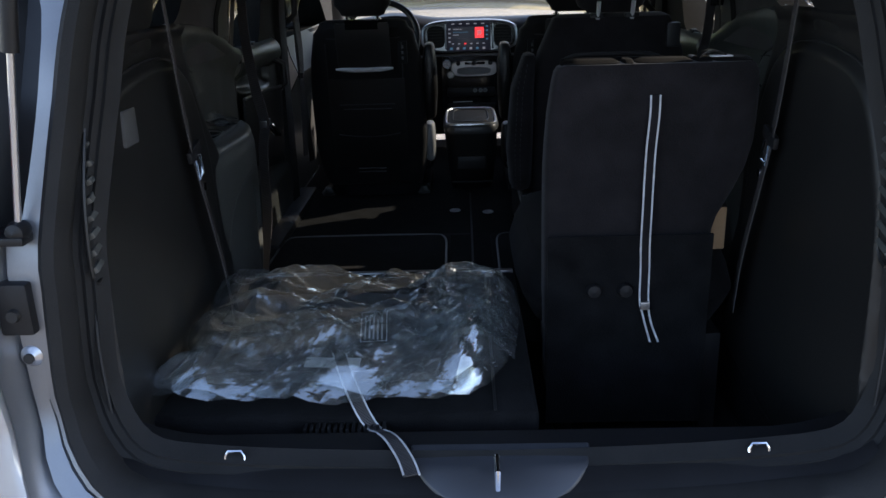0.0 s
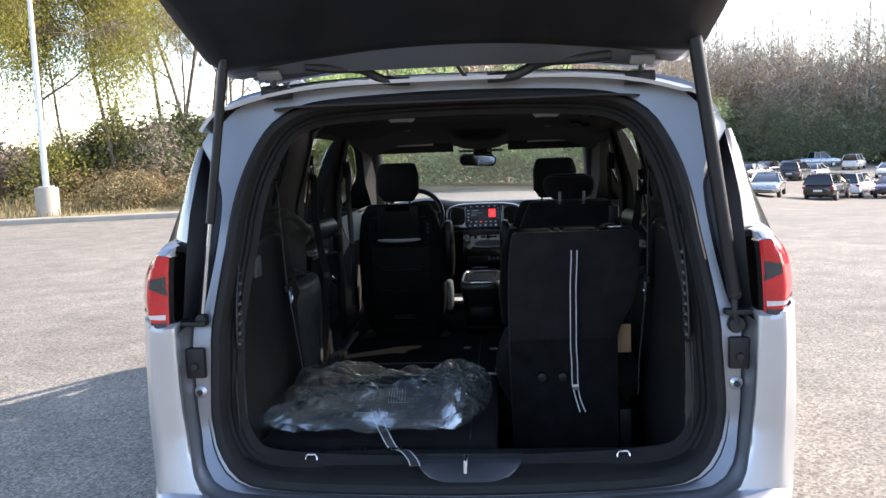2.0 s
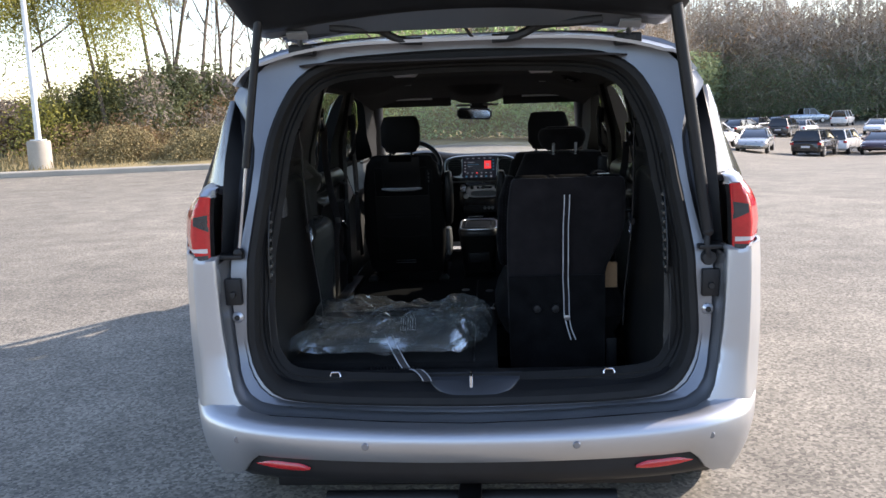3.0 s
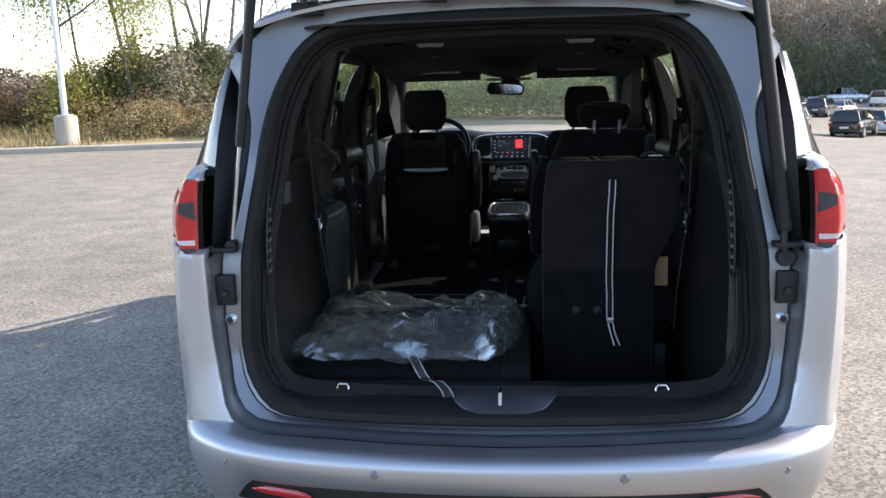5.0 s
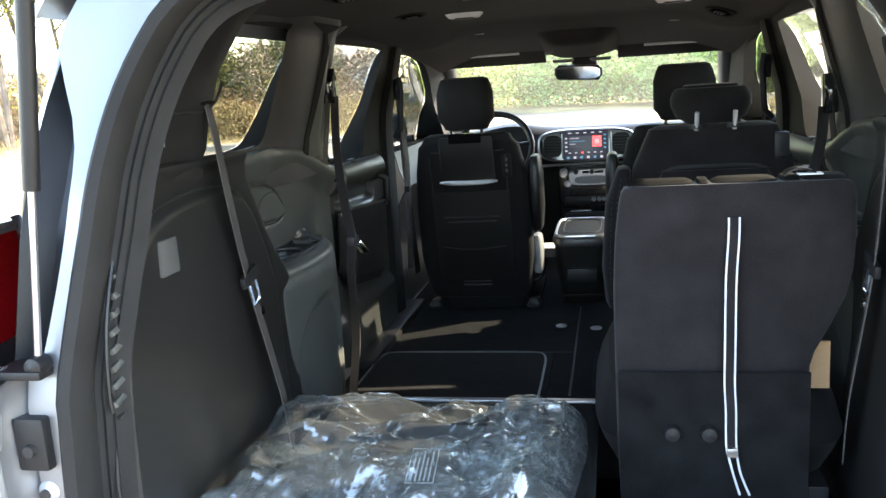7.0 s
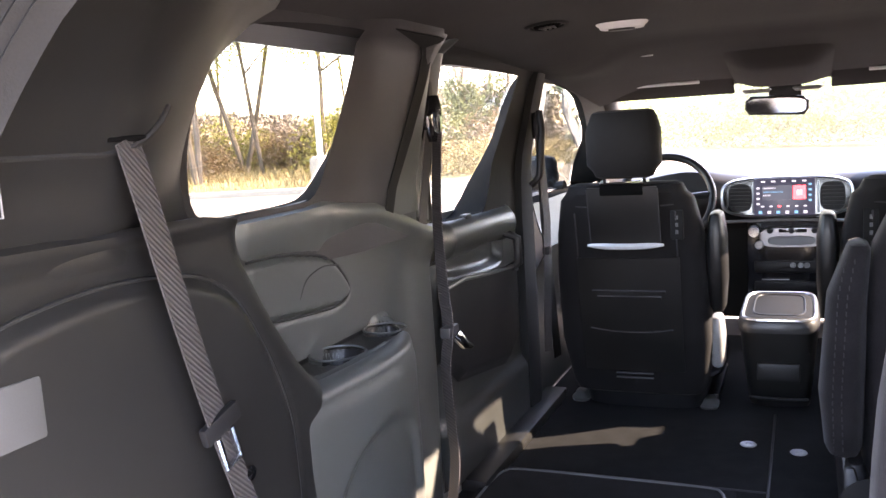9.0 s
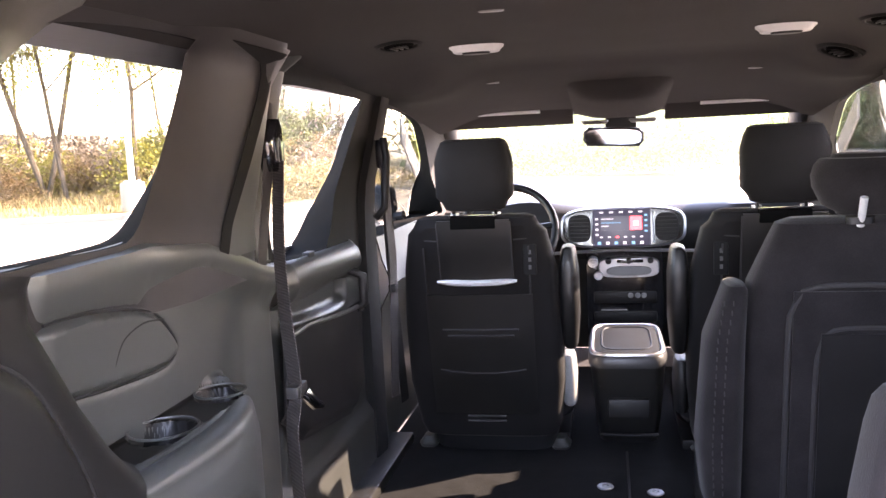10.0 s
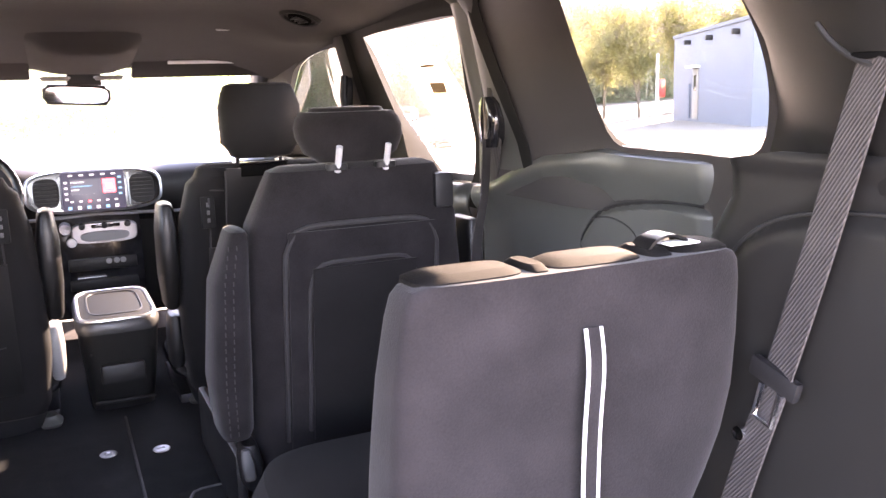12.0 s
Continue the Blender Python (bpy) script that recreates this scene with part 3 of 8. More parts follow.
def build_roof():
    xs = np.linspace(-0.66, 0.66, 25)
    rows = []
    for y in np.linspace(0.14, 3.62, 36):
        rows.append([(x * float(np.interp(y, (0.1, 0.4, 3.0, 3.62), (0.92, 1.0, 1.0, 0.98))) * 1.03, y, roof_z(x, y)) for x in xs])
    part("roof_panel", sheet(rows, 0.01), PAINT, van, "silver painted roof")
    for side in (-1, 1):
        rows = []
        for y in np.linspace(0.14, 3.62, 30):
            x0 = 0.66 * 1.03 * float(np.interp(y, (0.1, 0.4, 3.0, 3.62), (0.92, 1.0, 1.0, 0.98)))
            z0 = roof_z(0.66, y)
            rows.append([(side * (x0 * (1 - t) + t * xo(y, 1.585)), y, z0 * (1 - t) + 1.585 * t + 0.02 * math.sin(math.pi * t)) for t in np.linspace(0, 1, 5)])
        part("roof_side_rail", sheet(rows, 0.01), PAINT, van)
    rows = [[(x, y, lining_z(x, y)) for x in np.linspace(-1, 1, 61) * float(np.interp(y, (0.16, 0.3, 0.5, 0.85), (0.50, 0.58, 0.66, 0.745)))] for y in np.linspace(0.16, 3.45, 90)]
    part("headliner", sheet(rows, 0.006), HEADLINER, van, "dark grey woven fabric headliner")
    # windscreen, pillars, bonnet and nose
    rows = []
    for t in np.linspace(0, 1, 9):
        y, z = 3.42 + t * 1.02, 1.60 - t * 0.57
        w = 0.70 + 0.10 * t
        rows.append([(w * u, y + 0.10 * (1 - u * u), z + 0.02 * (1 - u * u)) for u in np.linspace(-1, 1, 13)])
    screen = part("windscreen", sheet(rows), DUSTYGLASS, van, "clear laminated windscreen with a film of dust")
    screen.visible_shadow = False
    for side in (-1, 1):
        part("windscreen_pillar", tube([(side * 0.70, 3.36, 1.60), (side * 0.735, 3.62, 1.47), (side * 0.775, 3.95, 1.28), (side * 0.83, 4.42, 1.02)], (0.05, 0.05, 0.05, 0.055), 10), TRIM, van, "dark windscreen pillar trim")
        part("pillar_skin", sheet([[(side * (xo(3.7, 1.1) - 0.02 + 0.01 * k), 3.60 + 0.75 * t + 0.03 * k, 1.56 - 0.50 * t - 0.1 * k) for k in (0, 1)] for t in np.linspace(0, 1, 6)], 0.01), PAINT, van)
    rows = [[(0.84 * u * float(np.interp(y, (4.3, 4.9), (1, 0.9))), y - 0.12 * u * u * (y - 4.3) / 0.6, float(np.interp(y, (4.3, 4.7, 4.9), (1.06, 0.98, 0.86))) - 0.05 * u * u) for u in np.linspace(-1, 1, 13)] for y in np.linspace(4.38, 4.92, 8)]
    part("bonnet", sheet(rows, 0.012), PAINT, van)
    rows = [[(0.80 * u, 4.92 - 0.16 * u * u + 0.04 * math.sin(math.pi * (z - 0.25) / 0.6), z) for u in np.linspace(-1, 1, 13)] for z in np.linspace(0.25, 0.86, 8)]
    part("front_bumper", sheet(rows, 0.012), PAINT, van)


CX = 0.008
STRIP = [(0.0, 0.564), (0.25, 0.570), (0.44, 0.582), (0.616, 0.594), (0.664, 0.606), (0.690, 0.622), (0.706, 0.642), (0.720, 0.672), (0.733, 0.72), (0.742, 0.78), (0.745, 0.86), (0.745, 1.04), (0.722, 1.062), (0.690, 1.20), (0.672, 1.32), (0.672, 1.40), (0.690, 1.47), (0.705, 1.53), (0.675, 1.61), (0.60, 1.665), (0.45, 1.690), (0.2, 1.702), (0.0, 1.705)]
GUTTER = [(0.0, 0.543), (0.25, 0.549), (0.447, 0.560), (0.627, 0.571), (0.690, 0.586), (0.716, 0.606), (0.735, 0.64), (0.747, 0.69), (0.757, 0.76), (0.764, 0.82), (0.768, 0.90), (0.770, 1.04), (0.724, 1.063), (0.692, 1.20), (0.674, 1.32), (0.674, 1.40), (0.692, 1.47), (0.707, 1.53), (0.677, 1.612), (0.60, 1.667), (0.45, 1.692), (0.2, 1.704), (0.0, 1.707)]


def ring_of(half):
    """A loop round the opening through a half outline, one point on the same bearing as each point of the opening."""
    fine = smooth_loop([(x, 0, z) for x, z in half], 400, False)
    a = [math.atan2(p.z - 1.1, p.x) for p in fine]
    r = [math.hypot(p.z - 1.1, p.x) for p in fine]
    out = []
    for p in OPENING:
        b = math.atan2(p.z - 1.1, abs(p.x))
        q = float(np.interp(b, a, r))
        out.append(Vector((math.copysign(q * math.cos(b), p.x), 0, 1.1 + q * math.sin(b))))
    return out


def gutter_y(z):
    """Where the edge of the body skin stands beside and under the opening."""
    return float(np.interp(z, (0.54, 0.62, 0.75, 1.05, 1.08, 1.3, 1.67), (-0.115, -0.085, -0.047, -0.045, 0.03, 0.09, 0.22)))


def quarter_plan(z, n):
    """The corner of the body at one height, from the gutter round to the side."""
    k = float(np.interp(z, [h for _, h in GUTTER[4:12]], [w for w, _ in GUTTER[4:12]]))
    y, xb = gutter_y(z), xo(0.12, z)
    yo = -0.046 - 0.022 * (max(0.0, 0.76 - z) / 0.19) ** 2
    return smooth_loop([(k, y + 0.02, 0), (k + 0.002, y, 0), (k + 0.012, y * 0.6 + yo * 0.4 - 0.014, 0), ((k + xb) / 2 - 0.008, yo - 0.024, 0), (xb - 0.072, yo - 0.002, 0), (xb - 0.030, 0.020, 0), (xb - 0.010, 0.07, 0), (xb, 0.125, 0)], n, False)


def lamp_plan(z):
    """The tail lamp's outer face at one height."""
    a = float(np.interp(z, (1.05, 1.13, 1.2, 1.25), (0.783, 0.780, 0.775, 0.768)))
    b = float(np.interp(z, (1.05, 1.06, 1.09, 1.13, 1.185, 1.22, 1.243, 1.26), (0.872, 0.879, 0.890, 0.893, 0.886, 0.870, 0.850, 0.835)))
    return smooth_loop([(a, -0.025, 0), (a + 0.010, -0.055, 0), ((a + b) / 2 - 0.004, -0.065, 0), (b - 0.040, -0.040, 0), (b - 0.010, 0.02, 0), (b, 0.08, 0), (b + 0.010, 0.16, 0), (min(b + 0.02, xo(0.30, z) + 0.004), 0.30, 0)], 57, False)


def rear(name, bm, material, parent, label=""):
    """A part of the tail, set out from the van's own middle line."""
    bmesh.ops.translate(bm, verts=bm.verts, vec=(CX, 0, 0))
    return part(name, bm, material, parent, label)


def build_rear():
    rear("door_seal", loft([opening(-0.020, 0.05), opening(-0.026, 0.02), opening(-0.016, -0.008), opening(0.0, -0.014), opening(0.010, -0.004), opening(0.010, 0.02)], caps=False), SEALGREY, van, "black rubber weather seal round the opening")
    rear("inner_seal_lip", loft([opening(-0.060, 0.085), opening(-0.052, 0.074), opening(-0.046, 0.060), opening(-0.040, 0.064), opening(-0.034, 0.052), opening(-0.027, 0.056), opening(-0.020, 0.05)], caps=False), SEALGREY, van, "ribbed black seal lip")
    # painted frame round the opening: a flat strip, a fine groove, a lip and a gutter out to the body skin
    edge, strip, gutter = opening(0.010), ring_of(STRIP), ring_of(GUTTER)
    loops = [[Vector((p.x, p.y + 0.014, p.z)) for p in edge], edge]
    low = [ease_(0.80, 0.70, p.z) for p in edge]
    for share, dip in ((0.22, 0.0), (0.25, 0.007), (0.31, 0.007), (0.34, 0.0), (0.97, -0.014)):
        loops.append([Vector((a.x + (b.x - a.x) * share, rake(a.z) + dip * k, a.z + (b.z - a.z) * share)) for a, b, k in zip(edge, strip, low)])
    for share, dip in ((0.03, 0.006), (0.12, 0.018), (0.80, 0.018), (0.94, 0.006)):
        loops.append([Vector((a.x + (b.x - a.x) * share, (rake(a.z) + (gutter_y(b.z) - rake(a.z)) * share) + dip, a.z + (b.z - a.z) * share)) for a, b in zip(strip, gutter)])
    loops.append([Vector((p.x, gutter_y(p.z), p.z)) for p in gutter])
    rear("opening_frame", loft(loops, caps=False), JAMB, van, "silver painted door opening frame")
    # painted skin from the frame out to the body side and up to the roof edge
    rows = []
    for p in strip:
        if p.z > 1.37:
            sx = 1 if p.x > 0 else -1
            w = ease_(1.60, 1.69, p.z)
            q = Vector((p.x, rake(p.z) + 0.022, p.z))
            zg = max(p.z + 0.02, 1.537)
            goal = Vector((sx * (min(0.770, xo(0.26, zg) + 0.004)), 0.257, zg)).lerp(Vector((p.x * 1.04, 0.26, roof_z(p.x, 0.26) + 0.003)), w)
            rows.append([q.lerp(goal, t) + Vector((0, 0.012 * math.sin(math.pi * t) * (1 - w), 0.006 * math.sin(math.pi * t))) for t in (0, 0.2, 0.4, 0.6, 0.8, 1)])
    rear("rear_pillar_skin", sheet(rows), SHADEDSILVER, van, "silver painted rear pillar and roof edge")
    for side in (-1, 1):
        # black gutter between the pillar strip and the lamp, closing to a point above
        zs = np.linspace(1.05, 1.537, 24)
        inner = [float(np.interp(z, (1.05, 1.2, 1.32, 1.38, 1.537), (0.715, 0.686, 0.668, 0.668, 0.762))) for z in zs]
        outer = [float(np.interp(z, (1.05, 1.25, 1.35, 1.45, 1.537), (0.785, 0.780, 0.781, 0.776, 0.769))) for z in zs]
        edge_y = [float(np.interp(z, (1.05, 1.25, 1.35, 1.45, 1.537), (0.035, 0.09, 0.14, 0.20, 0.257))) for z in zs]
        rows = [[(side * (a - 0.006), rake(z) + 0.024 + 0.09 * ease_(1.38, 1.537, z), z), (side * (a * 0.75 + b * 0.25), y + 0.035, z), (side * (a * 0.4 + b * 0.6), y + 0.04, z), (side * b, y, z)] for a, b, y, z in zip(inner, outer, edge_y, zs)]
        rear("rear_pillar_gutter", sheet(rows, 0.004), BLACK, van, "black plastic rear pillar gutter")
        rear("gutter_foot", box(side * 0.742 - 0.042, side * 0.742 + 0.042, -0.02, 0.05, 1.046, 1.060, 0.004), BLACK, van)
        rows = []
        for b, y, z in zip(outer, edge_y, zs):
            if z > 1.24:
                a, c = Vector((side * b, y, z)), Vector((side * (xo(0.30, z) + 0.004), 0.30, z))
                rows.append([a.lerp(c, t) + Vector((side * 0.012 * math.sin(math.pi * t), -0.012 * math.sin(math.pi * t), 0)) for t in (0, 0.08, 0.3, 0.6, 1)])
        rear("rear_glass_edge", sheet(rows, 0.004), SHEENBLACK, van, "dark glossy edge of the rear side glass")
        # quarter panel turning the corner from the gutter to the body side
        rows = []
        for z in np.linspace(0.56, 1.062, 44):
            rows.append([(side * p.x, p.y, z) for p in quarter_plan(z, 44)])
        rear("rear_corner", sheet(rows, 0.008), PAINT, van, "silver painted rear quarter panel")
        # stop block, bolt and strut
        block = rear("stop_block", box(side * 0.737 - 0.026, side * 0.737 + 0.026, -0.018, 0.03, 0.900, 0.985, 0.006), BLACK, van, "black plastic tailgate stop block")
        rear("block_wing", box(side * 0.770 - 0.012, side * 0.770 + 0.008, -0.012, 0.03, 0.895, 0.985, 0.004), BLACK, block)
        rear("screw", lathe([(0.0, -0.026), (0.009, -0.026), (0.011, -0.018), (0.011, -0.01)], (side * 0.737, 0, 0.935), "y", 16), RUBBER, block)
        rear("bolt", lathe([(0.0, -0.009), (0.007, -0.009), (0.009, -0.006), (0.014, -0.004), (0.018, 0.0), (0.018, 0.03), (0.0, 0.03)], (side * 0.732, 0, 0.858), "y", 24), SATIN, van, "steel bolt in the door frame")
        rear("bolt_socket", lathe([(0.0, -0.012), (0.0085, -0.012), (0.0085, -0.008), (0.0, -0.008)], (side * 0.732, 0, 0.858), "y", 12), RUBBER, van)
        if side < 0:
            foot, head, thick = Vector((-0.714, 0.0, 1.065)), Vector((-0.590, -0.03, 1.80)), 0.0125
        else:
            foot, head, thick = Vector((0.728, 0.0, 1.10)), Vector((0.604, -0.03, 1.86)), 0.0185
        strut = rear("gas_strut", tube([foot.lerp(head, 0.36 if side < 0 else 0.0), foot.lerp(head, 0.97)], thick, 14), BLACK, van, "black tailgate gas strut")
        rear("rod", tube([foot, foot.lerp(head, 0.40)], 0.0055 if side < 0 else 0.013, 10), SATIN if side < 0 else BLACK, strut, "bright steel rod" if side < 0 else "")
        rear("joint", lathe([(0.0, -0.02), (0.014, -0.015), (0.018, 0.0), (0.014, 0.015), (0.0, 0.02)], foot, "y", 16), BLACK, strut)
        if side > 0:
            rear("cable_grommet", lathe([(0.0, -0.012), (0.020, -0.012), (0.024, 0.0), (0.024, 0.02), (0, 0.02)], (0.733, 0, 1.018), "y", 20), RUBBER, strut, "round black cable grommet")
            rear("motor_cable", tube(smooth_loop([(0.728, 0.0, 1.10), (0.724, -0.012, 1.06), (0.733, -0.006, 1.02)], 8, False), 0.009, 8), RUBBER, strut)
        # tail lamp wrapping round the corner
        def lens(z0, z1, s0, s1, out, n=9, nip=0.0, tail=0.0, skew=0.0):
            rows = []
            for t in np.linspace(0, 1, n):
                row = []
                for i in range(s0, s1 + 1):
                    f = (i - s0) / (s1 - s0)
                    z = z0 + skew * f * (1 - t) + (z1 - z0) * t
                    cut = nip * max(0.0, 1 - (i - s0) / 8) ** 2 + tail * max(0.0, 1 - (s1 - i) / 14) ** 2
                    z += cut * (0.5 - t) * 2
                    p = lamp_plan(z)[i]
                    d = (p - Vector((0.55, 0.25, 0))).normalized()
                    row.append((side * (p.x + d.x * out), p.y + d.y * out, z))
                rows.append(row)
            return sheet(rows)
        lamp = rear("tail_lamp", lens(1.056, 1.250, 3, 52, 0.0, 17, 0.004, 0.07), REDLENS, van, "red wraparound tail lamp")
        rear("lamp_side", lens(1.056, 1.250, 0, 3, 0.0, 9), BLACK, lamp, "black inner side of the lamp housing")
        rear("lamp_foot", lens(1.050, 1.068, 0, 30, 0.002, 5, 0.0, 0.006), SMOKED, lamp, "dark lower edge of the lamp")
        rear("clear_strip", lens(1.074, 1.090, 4, 24, 0.0025, 5, 0.001, 0.007, 0.018), WHITELENS, lamp, "pale strip along the lamp's foot")
        rear("smoked_insert", lens(1.136, 1.197, 3, 9, 0.0035, 8, 0.0, 0.010, 0.016), SMOKED, lamp, "smoked grey lamp insert")
        # painted shoulder from the lamp's top back to the glass
        plan, rows = lamp_plan(1.250), []
        for i in range(0, 53):
            p = plan[i]
            back = Vector((side * min(p.x * 0.985, xo(0.3, 1.285)), p.y + 0.17 * (1 - i / 52) * ease_(-2, 12, i), 1.272))
            rows.append([Vector((side * p.x * 0.995, p.y + 0.007, 1.244)), Vector((side * p.x, p.y + 0.002, 1.251)), Vector((side * p.x, p.y, 1.252)).lerp(back, 0.3) + Vector((0, 0, 0.008)), Vector((side * p.x, p.y, 1.252)).lerp(back, 0.65) + Vector((0, 0, 0.007)), back])
        rear("lamp_shoulder", sheet(rows), PAINT, van, "silver painted shoulder above the tail lamp")
    # rear bumper swept round the corners, with the dark valance let into its lower edge
    plan = smooth_loop([(-0.962, 0.42, 0), (-0.925, 0.15, 0), (-0.872, -0.03, 0), (-0.790, -0.150, 0), (-0.56, -0.222, 0), (0, -0.255, 0), (0.56, -0.222, 0), (0.790, -0.150, 0), (0.872, -0.03, 0), (0.925, 0.15, 0), (0.962, 0.42, 0)], 91, False)
    gx, gz = [w for w, _ in GUTTER[:6]], [z for _, z in GUTTER[:6]]
    top, low = [], []
    for i, p in enumerate(plan):
        d = (plan[min(i + 1, 90)] - plan[max(i - 1, 0)]).normalized()
        n = Vector((d.y, -d.x, 0))
        ax = abs(p.x)
        zt = 0.561 + 0.030 * min(ax / 0.80, 1.15) ** 3
        zb = 0.466 - 0.075 * ease_(0.655, 0.745, ax) - 0.04 * ease_(0.76, 0.90, ax)
        tuck = 0.022 + 0.032 * min(ax / 0.80, 1.1) ** 3
        # ledge: a flat shelf below the opening, a hollow rising into the quarter panel at the corner
        start = p + n * (-0.034) + Vector((0, 0, zt + 0.004))
        zg = float(np.interp(ax, gx, gz))
        w = ease_(0.685, 0.80, ax)
        f = min(max((p.y + 0.185) / 0.33, 0), 1)
        zq = 0.608 + 0.026 * min(1.0, f * 1.8)
        q = quarter_plan(zq, 40)[int(round(39 * f))]
        q = Vector((math.copysign(q.x - 0.003, p.x), q.y + 0.002, zq))
        if p.y > 0.125:
            q = Vector((math.copysign(xo(p.y, 0.634) - 0.004, p.x), p.y, 0.634))
        inner = Vector((p.x * 0.99, gutter_y(zg) + 0.004, zg - 0.004))
        end = inner.lerp(q, w)
        one = inner.lerp(start, 0.33).lerp(q.lerp(start, 0.10) + Vector((0, 0, -0.022)), w)
        two = (inner.lerp(start, 0.7) + Vector((0, 0, 0.002))).lerp(q.lerp(start, 0.62) + Vector((0, 0, -0.004)), w)
        row = [tuple(end * (1 - t) ** 3 + one * (3 * t * (1 - t) ** 2) + two * (3 * t * t * (1 - t)) + start * t ** 3) for t in np.linspace(0, 1, 16)]
        for off, z in ((-0.020, zt - 0.001), (-0.009, zt - 0.009), (-0.003, zt - 0.018), (0.0, zt - 0.030)) + tuple((-tuck * t ** 2.2, zt - 0.030 + (zb - zt + 0.030) * t) for t in (0.25, 0.5, 0.75, 0.9, 1.0)) + ((-tuck - 0.012, zb - 0.001), (-tuck - 0.022, zb + 0.004)):
            row.append(tuple(p + n * off + Vector((0, 0, z))))
        top.append(row)
        if ax < 0.80:
            low.append([tuple(p + n * (off - tuck) + Vector((0, 0, z))) for off, z in ((-0.016, 0.485), (-0.014, 0.455), (-0.012, 0.43), (-0.016, 0.405), (-0.035, 0.385), (-0.12, 0.350), (-0.24, 0.33))])
    bumper = rear("rear_bumper", sheet(top, 0.006), PAINT, van, "silver painted rear bumper")
    rear("lower_valance", sheet(low, 0.006), BLACK, bumper, "black plastic lower bumper")
    for x, z in ((-0.703, 0.526), (-0.307, 0.523), (0.307, 0.523), (0.703, 0.526)):
        y = float(np.interp(abs(x), (0, 0.3, 0.56, 0.70, 0.79), (-0.254, -0.246, -0.221, -0.188, -0.148)))
        rear("parking_sensor", lathe([(0.0, -0.006), (0.009, -0.006), (0.0115, -0.003), (0.0115, 0.01), (0.0, 0.01)], (x, y + 0.002, z), "y", 18), JAMB, bumper, "round silver parking sensor")
    for s in (-1, 1):
        rows = [[(s * x, float(np.interp(x, (0.45, 0.55, 0.62, 0.70, 0.775), (-0.232, -0.222, -0.209, -0.186, -0.150))) + 0.034 + 0.022 * (x - 0.48) / 0.2 - 0.006 * math.sin(math.pi * k / 3), float(np.interp(x, (0.48, 0.67), (0.432, 0.431))) + (0.020 * ease_(0.47, 0.52, x) * ease_(0.685, 0.62, x) + 0.004) * (k / 3 - 0.3)) for k in range(4)] for x in np.linspace(0.485, 0.69, 12)]
        rear("reflector", sheet(rows, 0.012), REDLENS, bumper, "red bumper reflector")
    hitch = part("tow_hitch", box(-0.036, 0.036, -0.245, -0.05, 0.255, 0.325, 0.006), BLACK, van, "black tow hitch receiver")
    part("hitch_cross_tube", tube([(-0.45, -0.10, 0.29), (0.45, -0.10, 0.29)], 0.028, 12), BLACK, hitch)
    part("hitch_collar", loft([rr(0, 0, 0, 0.048, 0.048, 5, 24), rr(0, 0, 0.02, 0.048, 0.048, 5, 24)]), BLACK, hitch).matrix_basis = pose(0, -1.5 - 0.225, 0.29, 90)
    # the sill plate inside
    rows = []
    for x in np.linspace(-0.625, 0.625, 31):
        k = max(0.0, abs(x) - 0.48) / 0.18
        rows.append([(x, y, z + 0.05 * k * k) for y, z in ((-0.062, 0.572), (-0.045, 0.612), (0.0, 0.636), (0.06, 0.642), (0.115, 0.642), (0.125, 0.60), (0.13, 0.42))])
    sill = part("sill_plate", sheet(rows, 0.004), BLACK, van, "black plastic loading sill")
    def bow(k, z):
        half = [(0.152 * math.cos(a), 0.064 - 0.132 * math.sin(a) ** 0.8) for a in np.linspace(0, math.pi, 33)]
        return [(0.018 + x * k, y * k, z + float(np.interp(y * k, (-0.070, -0.045, 0.0, 0.06), (-0.044, -0.030, -0.006, 0.0)))) for x, y in half]
    part("latch_cover", loft([bow(1.0, 0.630), bow(1.0, 0.6445), bow(0.975, 0.6475), bow(0.3, 0.6480)]), LATCHGREY, sill, "dark grey latch cover")
    part("striker", tube([(0.010, -0.055, 0.636), (0.010, -0.055, 0.668), (0.010, -0.01, 0.668), (0.010, -0.01, 0.636)], 0.0048, 10), CHROME, sill, "bright steel striker loop")
    for s in (-1, 1):
        x = s * 0.436 + CX
        part("tie_down", tube([(x - 0.016, 0.018, 0.632), (x - 0.016, 0.024, 0.655), (x - 0.011, 0.026, 0.663), (x + 0.011, 0.026, 0.663), (x + 0.016, 0.024, 0.655), (x + 0.016, 0.018, 0.632)], 0.0030, 8), CHROME, sill, "chrome tie-down loop")


